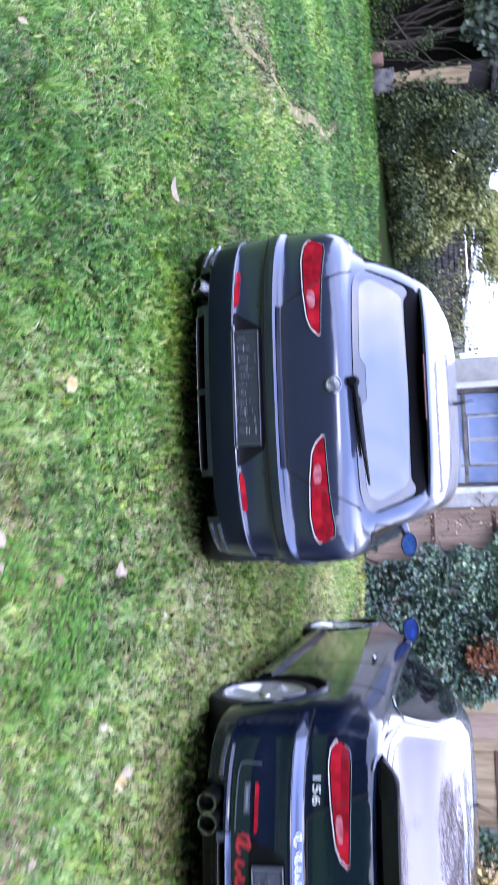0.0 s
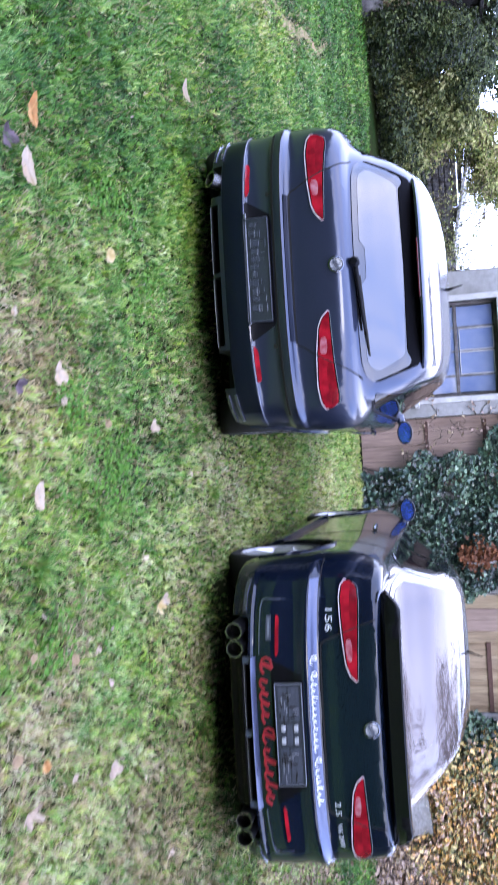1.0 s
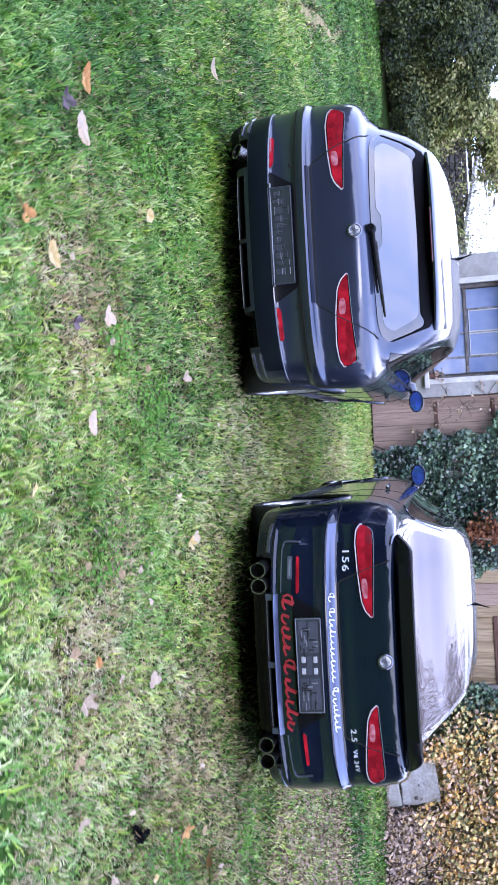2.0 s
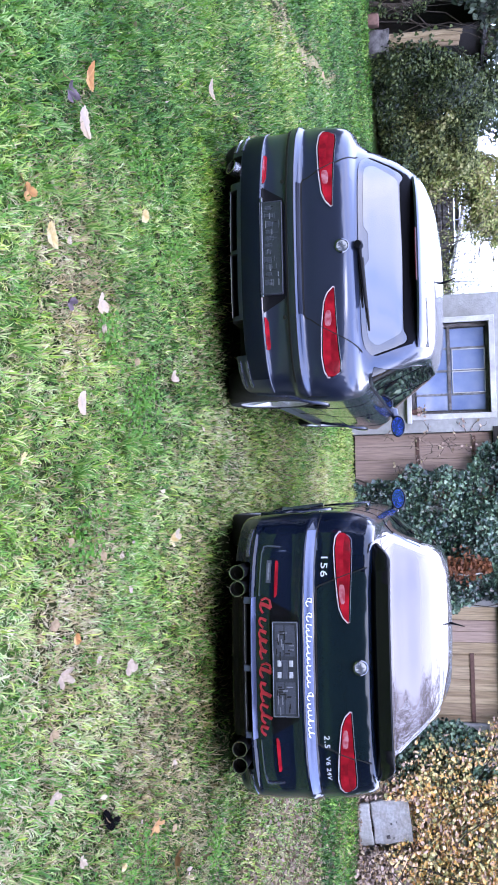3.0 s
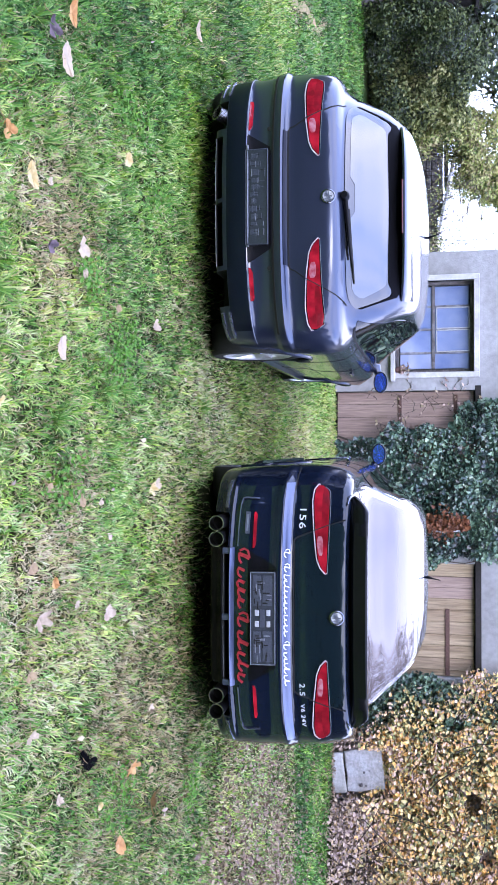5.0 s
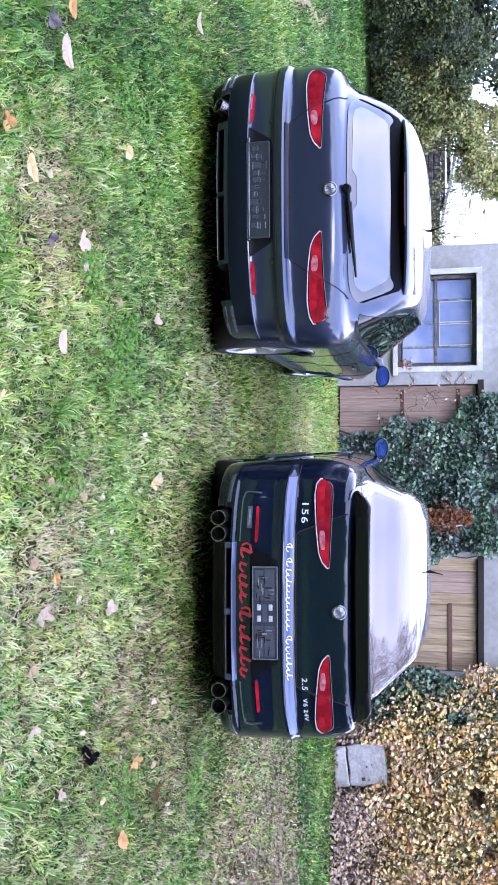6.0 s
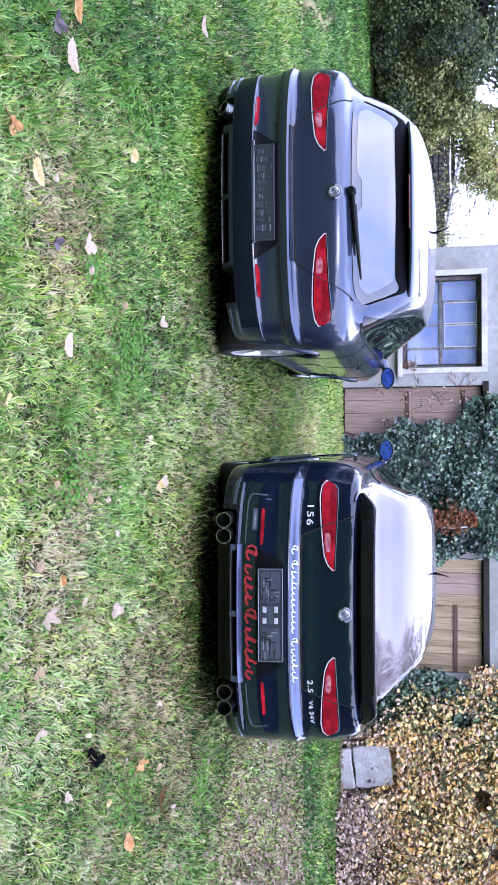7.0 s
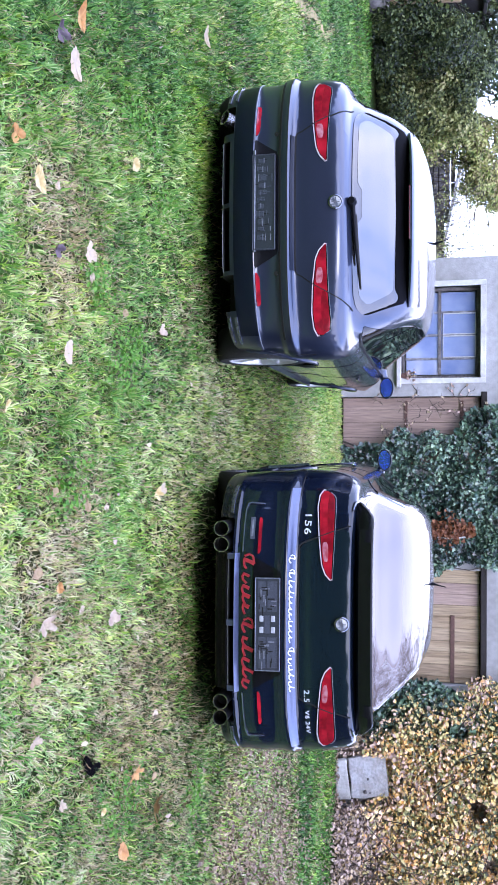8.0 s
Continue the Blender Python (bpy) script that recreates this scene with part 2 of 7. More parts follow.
GRASS = blade_material("grass_blades", [(0.0242, 0.065, 0.006), (0.066, 0.17, 0.012), (0.1485, 0.29, 0.026), (0.297, 0.43, 0.05), (0.55, 0.6, 0.13), (0.66, 0.64, 0.27)], [(0.0176, 0.055, 0.016), (0.055, 0.15, 0.034), (0.1155, 0.26, 0.06), (0.231, 0.39, 0.12), (0.462, 0.56, 0.26), (0.56, 0.62, 0.37)], through_light=0.12, spec=0.25, gain=1.04)
YELLOWED = blade_material("yellowed_blades", [(0.1, 0.26, 0.03), (0.26, 0.4, 0.06), (0.44, 0.46, 0.12), (0.6, 0.52, 0.22)], [(0.1, 0.26, 0.05), (0.22, 0.36, 0.1), (0.4, 0.42, 0.17), (0.56, 0.46, 0.28)], through_light=0.35)
LUSH = blade_material("lush_blades", [(0.0144, 0.05, 0.005), (0.0432, 0.14, 0.01), (0.096, 0.23, 0.016), (0.192, 0.35, 0.026), (0.432, 0.5, 0.07)], [(0.012, 0.045, 0.012), (0.036, 0.12, 0.024), (0.078, 0.2, 0.042), (0.168, 0.31, 0.085), (0.384, 0.46, 0.18)], through_light=0.12, spec=0.2, gain=0.95)
IVY = leaf_material("ivy_leaves", [(0.003, 0.008, 0.008), (0.009, 0.024, 0.019), (0.026, 0.056, 0.04), (0.06, 0.105, 0.07), (0.13, 0.2, 0.125)], 0.28, 0.08, patch=0.28, size=2.4, spec=0.7, gain=1.5)
AUTUMN = leaf_material("autumn_leaves", [(0.045, 0.05, 0.03), (0.15, 0.16, 0.07), (0.3, 0.29, 0.12), (0.48, 0.4, 0.18), (0.64, 0.52, 0.27), (0.66, 0.42, 0.13), (0.56, 0.31, 0.12), (0.62, 0.48, 0.36), (0.48, 0.35, 0.28), (0.28, 0.2, 0.17)], 0.5, 0.25, patch=0.34, size=2.6, gain=1.45)
WITHERED = leaf_material("withered_leaves", [(0.12, 0.085, 0.07), (0.3, 0.22, 0.18), (0.48, 0.37, 0.29), (0.34, 0.25, 0.23), (0.58, 0.47, 0.34), (0.48, 0.33, 0.15), (0.2, 0.17, 0.1)], 0.7, 0.1, patch=0.3, size=2.4, gain=1.0)
OLIVE = leaf_material("olive_leaves", [(0.016, 0.024, 0.01), (0.065, 0.085, 0.026), (0.16, 0.19, 0.06), (0.29, 0.31, 0.11), (0.42, 0.4, 0.19)], 0.5, 0.22, patch=0.2, size=1.6, spec=0.25)
SAGE = leaf_material("sage_leaves", [(0.01, 0.017, 0.012), (0.03, 0.045, 0.032), (0.07, 0.095, 0.068), (0.12, 0.15, 0.105)], 0.5, 0.15, spec=0.25)
DRY_LEAVES = leaf_material("dry_leaves", [(0.1, 0.07, 0.06), (0.3, 0.22, 0.18), (0.46, 0.35, 0.25), (0.36, 0.25, 0.23), (0.58, 0.47, 0.32), (0.24, 0.2, 0.1)], 0.7, 0.1)
DARK_LEAVES = leaf_material("evergreen_leaves", [(0.006, 0.011, 0.004), (0.016, 0.03, 0.01), (0.038, 0.06, 0.02), (0.08, 0.11, 0.036), (0.15, 0.18, 0.065)], 0.45, 0.15, patch=0.25, size=1.5, spec=0.3, gain=0.95)
YELLOW_GREEN = leaf_material("yellowing_leaves", [(0.05, 0.08, 0.025), (0.18, 0.24, 0.06), (0.42, 0.46, 0.14), (0.56, 0.54, 0.24), (0.4, 0.33, 0.18), (0.1, 0.09, 0.045)], 0.5, 0.38, patch=0.25, size=1.8, gain=1.1)
STRAW = blade_material("dry_blades", [(0.12, 0.088, 0.038), (0.29, 0.22, 0.1), (0.45, 0.345, 0.17), (0.6, 0.48, 0.29)], [(0.12, 0.1, 0.056), (0.29, 0.245, 0.145), (0.45, 0.38, 0.245), (0.6, 0.53, 0.38)], through_light=0.1)
TUFT = leaf_material("tuft_blades", [(0.05, 0.15, 0.025), (0.11, 0.25, 0.04), (0.2, 0.35, 0.065), (0.4, 0.45, 0.16)], 0.5, 0.3, spec=0.2)
CLOVER = leaf_material("clover_leaves", [(0.05, 0.15, 0.018), (0.09, 0.23, 0.028), (0.15, 0.29, 0.045)], 0.5, 0.25, spec=0.2)
COPPER = leaf_material("copper_leaves", [(0.09, 0.03, 0.013), (0.16, 0.055, 0.022), (0.25, 0.1, 0.04)], 0.6, 0.2)
FRAME_DARK = material("weathered_window_frame", (0.06, 0.05, 0.048), 0.75, second=(0.14, 0.13, 0.135), size=9, grain=(30, 0.3))
LEAF_PALE = material("bleached_leaf", (0.6, 0.5, 0.39), 0.6, second=(0.56, 0.42, 0.27), size=25, grain=(60, 0.12))
LEAF_YELLOW = material("yellow_leaf", (0.6, 0.42, 0.14), 0.55, second=(0.66, 0.55, 0.32), size=25, grain=(60, 0.15))
LEAF_ORANGE = material("orange_leaf", (0.5, 0.21, 0.05), 0.55, second=(0.6, 0.36, 0.14), size=22, grain=(60, 0.2))
LEAF_PINK = material("pinkish_leaf", (0.62, 0.5, 0.37), 0.6, second=(0.42, 0.31, 0.23), size=22, grain=(60, 0.15))
LEAF_PURPLE = material("purple_leaf", (0.07, 0.045, 0.055), 0.6, second=(0.2, 0.14, 0.16), size=25, grain=(60, 0.2))
LEAF_TAN = material("tan_leaf", (0.5, 0.36, 0.2), 0.6, second=(0.34, 0.22, 0.13), size=25, grain=(60, 0.2))
HOLE_DARK = material("dark_hole", (0.004, 0.0035, 0.004), 0.9, spec=0.05, grain=(40, 0.4))
LEAF_STALK = material("leaf_stalk", (0.25, 0.15, 0.07), 0.6, grain=(80, 0.2))
LITTER = leaf_material("litter_leaves", [(0.14, 0.095, 0.075), (0.26, 0.175, 0.13), (0.19, 0.125, 0.1), (0.34, 0.245, 0.155), (0.09, 0.065, 0.05)], 0.7, 0.1)
PATH_SOIL = material("trodden_earth", (0.26, 0.19, 0.11), 1.0, spec=0.1, second=(0.16, 0.15, 0.06), size=7, grain=(40, 0.35), bump=0.6, bump_size=40)


# ---- building tools ----
def smooth(me, angle=None):
    me.polygons.foreach_set("use_smooth", [True] * len(me.polygons))
    if angle is not None:
        me.set_sharp_from_angle(angle=radians(angle))


def mesh_of(name, verts, faces, mat, smoothed=False, angle=None):
    me = bpy.data.meshes.new(name)
    me.from_pydata([tuple(v) for v in verts], [], [tuple(f) for f in faces])
    me.materials.append(mat)
    me.update()
    if smoothed:
        smooth(me, angle)
    return me


def part(name, me, parent, label=""):
    """Links a mesh (or a bmesh result) as one part under a thing."""
    ob = new(name, me)
    ob.parent = parent
    return tagged(ob, label)


def thing(name, m, label, category, group="", kind=""):
    ob = new(name)
    ob.empty_display_size = 0.1
    ob.matrix_world = m
    return tagged(ob, label, category, group, kind)


def box_mesh(name, lo, hi, mat, bevel=0.0, segments=1):
    bm = bmesh.new()
    bmesh.ops.create_cube(bm, size=1)
    for v in bm.verts:
        v.co = Vector([lo[i] + (v.co[i] + 0.5) * (hi[i] - lo[i]) for i in range(3)])
    if bevel:
        bmesh.ops.bevel(bm, geom=bm.edges[:], offset=bevel, segments=segments, affect="EDGES", profile=0.5)
    return finish(name, bm, mat)


def finish(name, bm, mat, smoothed=False, angle=None):
    me = bpy.data.meshes.new(name)
    bmesh.ops.recalc_face_normals(bm, faces=bm.faces[:])
    bm.to_mesh(me)
    bm.free()
    me.materials.append(mat)
    if smoothed:
        smooth(me, angle)
    return me


def lathe_mesh(name, profile, mat, axis="X", count=40, closed=False):
    """Turns a profile of (radius, along) about an axis through the origin."""
    verts, faces = [], []
    n = len(profile)
    for k in range(count):
        a = 2 * math.pi * k / count
        for r, h in profile:
            p = (h, r * math.cos(a), r * math.sin(a))
            verts.append(p if axis == "X" else (p[1], h, p[2]) if axis == "Y" else (p[1], p[2], h))
    last = n if closed else n - 1
    for k in range(count):
        for j in range(last):
            a, b = k * n + j, k * n + (j + 1) % n
            c, d = ((k + 1) % count) * n + (j + 1) % n, ((k + 1) % count) * n + j
            faces.append((a, b, c, d))
    bm = bmesh.new()
    vs = [bm.verts.new(v) for v in verts]
    for f in faces:
        bm.faces.new([vs[i] for i in f])
    bmesh.ops.remove_doubles(bm, verts=bm.verts[:], dist=1e-5)
    return finish(name, bm, mat, True, 40)


def tube_mesh(name, points, radius, mat, sides=8):
    """A round bar along points; radius may be one number or one for each point."""
    rs = radius if isinstance(radius, (list, tuple)) else [radius] * len(points)
    pts = [Vector(p) for p in points]
    verts, faces = [], []
    for i, p in enumerate(pts):
        d = (pts[min(i + 1, len(pts) - 1)] - pts[max(i - 1, 0)]).normalized()
        side = d.cross(Vector((0, 0, 1)) if abs(d.z) < 0.9 else Vector((1, 0, 0))).normalized()
        up = side.cross(d)
        for k in range(sides):
            a = 2 * math.pi * k / sides
            verts.append(p + rs[i] * (math.cos(a) * side + math.sin(a) * up))
    for i in range(len(pts) - 1):
        for k in range(sides):
            a, b = i * sides + k, i * sides + (k + 1) % sides
            faces.append((a, b, b + sides, a + sides))
    faces.append(tuple(range(sides)))
    faces.append(tuple(range((len(pts) - 1) * sides, len(pts) * sides)))
    return mesh_of(name, verts, faces, mat, True, 50)


def pchip(s, v, q):
    """Smooth curve through values v at s that never overshoots them, read at q."""
    s, v, q = np.asarray(s, float), np.asarray(v, float), np.asarray(q, float)
    h, d = np.diff(s), np.diff(v) / np.diff(s)
    m = np.zeros_like(v)
    m[0], m[-1] = d[0], d[-1]
    for i in range(1, len(v) - 1):
        if d[i - 1] * d[i] > 0:
            a, b = 2 * h[i] + h[i - 1], h[i] + 2 * h[i - 1]
            m[i] = (a + b) / (a / d[i - 1] + b / d[i])
    k = np.clip(np.searchsorted(s, q, side="right") - 1, 0, len(s) - 2)
    t = (q - s[k]) / h[k]
    return ((1 + 2 * t) * (1 - t) ** 2 * v[k] + t * (1 - t) ** 2 * h[k] * m[k]
            + t * t * (3 - 2 * t) * v[k + 1] + t * t * (t - 1) * h[k] * m[k + 1])


def leaf_cloud(name, places, normals, sizes, mat, shape="leaf", rng=None):
    """One mesh of many folded leaves: at places, facing about normals, each its own loose part."""
    rng = rng or np.random.default_rng(1)
    n = len(places)
    nrm = normals / np.maximum(np.linalg.norm(normals, axis=1, keepdims=True), 1e-6)
    ref = rng.normal(size=(n, 3))
    tx = np.cross(nrm, ref)
    tx /= np.maximum(np.linalg.norm(tx, axis=1, keepdims=True), 1e-6)
    ty = np.cross(nrm, tx)
    if shape == "leaf":
        prof = np.array([(0, -0.5, 0), (0.32, -0.1, 0.1), (0.22, 0.28, 0.08), (0, 0.55, -0.05), (-0.22, 0.28, 0.08), (-0.32, -0.1, 0.1)])
    elif shape == "round":
        prof = np.array([(0, -0.48, 0), (0.36, -0.3, 0.1), (0.45, 0.12, 0.06), (0.2, 0.44, 0.02), (-0.14, 0.5, -0.05), (-0.44, 0.2, 0.1), (-0.38, -0.28, 0.04)])
    else:
        prof = np.array([(0, -0.34, 0), (0.3, -0.5, 0.08), (0.5, -0.08, 0.1), (0.24, 0.06, 0.03), (0.2, 0.3, 0.0), (0, 0.58, -0.08), (-0.2, 0.3, 0.0), (-0.24, 0.06, 0.03), (-0.5, -0.08, 0.1), (-0.3, -0.5, 0.08)])
    tri = [(0, i, i + 1) for i in range(1, len(prof) - 1)]
    s = sizes[:, None, None]
    v = places[:, None, :] + s * (prof[None, :, 0:1] * tx[:, None, :] + prof[None, :, 1:2] * ty[:, None, :] + prof[None, :, 2:3] * nrm[:, None, :])
    k = len(prof)
    f = (np.arange(n)[:, None, None] * k + np.array(tri)[None]).reshape(-1, 3)
    return big_mesh(name, v.reshape(-1, 3), f, mat)


def big_mesh(name, v, tris, mat):
    me = bpy.data.meshes.new(name)
    me.vertices.add(len(v))
    me.vertices.foreach_set("co", np.ascontiguousarray(v, dtype=np.float32).ravel())
    me.loops.add(len(tris) * 3)
    me.loops.foreach_set("vertex_index", np.ascontiguousarray(tris, dtype=np.int32).ravel())
    me.polygons.add(len(tris))
    me.polygons.foreach_set("loop_start", np.arange(0, len(tris) * 3, 3, dtype=np.int32))
    me.update(calc_edges=True)
    me.materials.append(mat)
    return me


def bumps(x, y, seed=0.0):
    """The lawn's unevenness in metres."""
    return 0.012 * np.sin(1.7 * x + 0.6 * y + seed) + 0.01 * np.sin(2.9 * y - 1.3 * x) + 0.006 * np.sin(5.1 * x + 3.7 * y) - 0.005


# ---- ground ----
def ground():
    xs = np.concatenate([[-400, -150, -60, -30], np.arange(-16, 18.01, 0.3), [30, 60, 150, 400]])
    ys = np.concatenate([[-400, -150, -60, -20, -8], np.arange(-2, 24.01, 0.3), [30, 45, 80, 150, 400]])
    gx, gy = np.meshgrid(xs, ys)
    near = (np.abs(gx) < 18) & (gy > -3) & (gy < 25)
    gz = np.where(near, bumps(gx, gy), 0.0)
    v = np.stack([gx, gy, gz], -1).reshape(-1, 3)
    n = len(xs)
    f = [(j * n + i, j * n + i + 1, (j + 1) * n + i + 1, (j + 1) * n + i) for j in range(len(ys) - 1) for i in range(n - 1)]
    me = mesh_of("ground", v, f, SOIL, True)
    me.materials.append(TURF)
    mid = np.array([v[list(q)].mean(0) for q in f])
    worn = (mid[:, 0] > 0.8 - 0.6 * mid[:, 1]) & (mid[:, 0] < 1.2 + 0.55 * mid[:, 1]) & (mid[:, 1] > 2.7) & (mid[:, 1] < 22)
    me.polygons.foreach_set("material_index", np.where(worn, 0, 1).astype(np.int32))
    tagged(new("ground", me), "lawn soil under short autumn grass", "ground", kind="structure")


ground()

# ---- outbuilding ----
WALL_Y = 12.484


def board_door(name, x0, x1, z1, y, width, mat, other, label, dark=None):
    """A boarded door of upright planks, each its own piece, with joints between them."""
    d = tagged(new(name), label, "door", kind="structure")
    rng = random.Random(name)
    x = x0
    while x < x1 - 0.02:
        w = min(width * rng.uniform(0.85, 1.15), x1 - x)
        dy = rng.uniform(0, 0.008)
        part("board", box_mesh("board", (x + 0.002, y + dy, 0.02), (x + w - 0.002, y + 0.03 + dy, z1 - rng.uniform(0, 0.012)), DOOR_BROWN if dark and dark[0] < x < dark[1] else other if rng.random() < 0.3 else mat, 0.004), d)
        x += w
    part("backing", box_mesh("backing", (x0, y + 0.042, 0.0), (x1, y + 0.08, z1), DARK_WOOD), d)
    return d


def strap(d, x0, x1, y, z, h=0.05):
    part("strap_hinge", box_mesh("strap_hinge", (x0, y - 0.014, z - h / 2), (x1, y, z + h / 2), RUST, 0.003), d, "long rusty strap hinge")
    for k in range(4):
        x = x0 + (x1 - x0) * (k + 0.5) / 4
        part("bolt", lathe_mesh("bolt", [(0.001, -0.008), (0.009, -0.006), (0.011, 0.0)], RUST, axis="Y", count=10), d).location = (x, y - 0.013, z)


def building():
    wall = tagged(new("wall_north"), "grey plastered outbuilding wall, streaked and stained", "wall", kind="structure")
    y0, y1 = WALL_Y, WALL_Y + 0.35
    for lo, hi in (((-1.62, -0.2), (-1.21, 3.4)), ((-1.21, -0.2), (0.10, 0.87)), ((-1.21, 1.97), (0.10, 3.4)), ((0.10, -0.2), (0.36, 3.4)),
                   ((0.36, 2.07), (1.35, 3.4)), ((1.35, -0.2), (2.84, 3.4)), ((2.84, 2.07), (4.48, 3.4)), ((4.48, -0.2), (11.0, 3.4))):
        part("wall_panel", box_mesh("wall_panel", (lo[0], y0, lo[1]), (hi[0], y1, hi[1]), PLASTER), wall)
    part("side_wall", box_mesh("side_wall", (-1.62, y1, -0.2), (-1.3, y1 + 6, 3.4), PLASTER), wall)
    part("side_wall", box_mesh("side_wall", (10.7, y1, -0.2), (11.0, y1 + 6, 3.4), PLASTER), wall)
    part("back_wall", box_mesh("back_wall", (-1.3, y1 + 5.7, -0.2), (10.7, y1 + 6, 3.4), PLASTER), wall)
    part("floor_slab", box_mesh("floor_slab", (-1.3, y1, -0.2), (10.7, y1 + 5.7, 0.02), CONCRETE), wall)
    tagged(new("roof", box_mesh("roof", (-1.9, y0 - 0.3, 3.4), (11.3, y1 + 6.3, 3.55), ROOF_TILE, 0.02)), "dark tiled roof of the outbuilding", "roof", kind="structure")
    # lintels over both doors
    for x0, x1 in ((0.30, 1.45), (2.74, 4.58)):
        tagged(new("lintel", box_mesh("lintel", (x0, y0 - 0.012, 1.985), (x1, y0 + 0.2, 2.068), DARK_WOOD, 0.006)), "dark weathered timber lintel above the door", "lintel", kind="structure")
    d = board_door("door_1", 0.37, 1.35, 1.98, y0 + 0.10, 0.19, DOOR_BROWN, DOOR_BROWN, "weathered brown boarded door partly grown over with ivy")
    strap(d, 0.42, 0.98, y0 + 0.10, 0.93)
    strap(d, 0.42, 0.98, y0 + 0.10, 1.72)
    d = board_door("door_2", 2.85, 4.47, 1.98, y0 + 0.08, 0.17, DOOR_PALE, DOOR_TAN, "pale boarded shed door with a dark strap hinge", (3.0, 3.2))
    strap(d, 3.50, 4.46, y0 + 0.08, 1.60, 0.06)
    # window
    w = tagged(new("window_1"), "old window of small panes in a white surround", "window", kind="structure")
    sy0, sy1 = y0 - 0.025, y0 + 0.10
    for lo, hi in (((-1.29, 0.80), (-1.21, 2.05)), ((0.10, 0.80), (0.18, 2.05)), ((-1.21, 1.97), (0.10, 2.05))):
        part("surround", box_mesh("surround", (lo[0], sy0, lo[1]), (hi[0], sy1, hi[1]), WHITE_PLASTER, 0.006), w, "white painted surround")
    part("window_sill", box_mesh("window_sill", (-1.34, y0 - 0.09, 0.80), (0.23, y0 + 0.16, 0.87), WHITE_PLASTER, 0.01), w, "white sill")
    fy = y0 + 0.13
    for lo, hi in (((-1.21, 0.87), (-1.165, 1.97)), ((0.055, 0.87), (0.10, 1.97)), ((-1.165, 1.925), (0.055, 1.97)), ((-1.165, 0.87), (0.055, 0.915))):
        part("window_frame", box_mesh("window_frame", (lo[0], fy, lo[1]), (hi[0], fy + 0.05, hi[1]), FRAME_DARK, 0.004), w)
    xs, zs = [-1.165, -0.86, -0.53, -0.19, 0.055], [0.915, 1.41, 1.925]
    for x in xs[1:-1]:
        part("glazing_bar", box_mesh("glazing_bar", (x - 0.016, fy + 0.004, 0.915), (x + 0.016, fy + 0.045, 1.925), FRAME_GREY, 0.003), w)
    part("glazing_bar", box_mesh("glazing_bar", (-1.165, fy - 0.002, 1.385), (0.055, fy + 0.046, 1.43), FRAME_DARK, 0.003), w)
    # pale putty beads round the opening light
    for x in (-0.84, -0.545, -0.515, -0.21):
        part("bead", box_mesh("bead", (x - 0.006, fy - 0.003, 1.45), (x + 0.006, fy + 0.02, 1.915), WHITE_PLASTER, 0.002), w, "pale putty bead")
    for x0, x1 in ((-0.834, -0.551), (-0.509, -0.216)):
        for z in (1.455, 1.908):
            part("bead", box_mesh("bead", (x0, fy - 0.003, z - 0.006), (x1, fy + 0.02, z + 0.006), WHITE_PLASTER, 0.002), w, "pale putty bead")
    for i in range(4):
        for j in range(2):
            part("pane", box_mesh("pane", (xs[i] + 0.016, fy + 0.02, zs[j] + 0.02), (xs[i + 1] - 0.016, fy + 0.026, zs[j + 1] - 0.02), PANE), w, "pane, bluish from the sky's reflection painted in")


building()


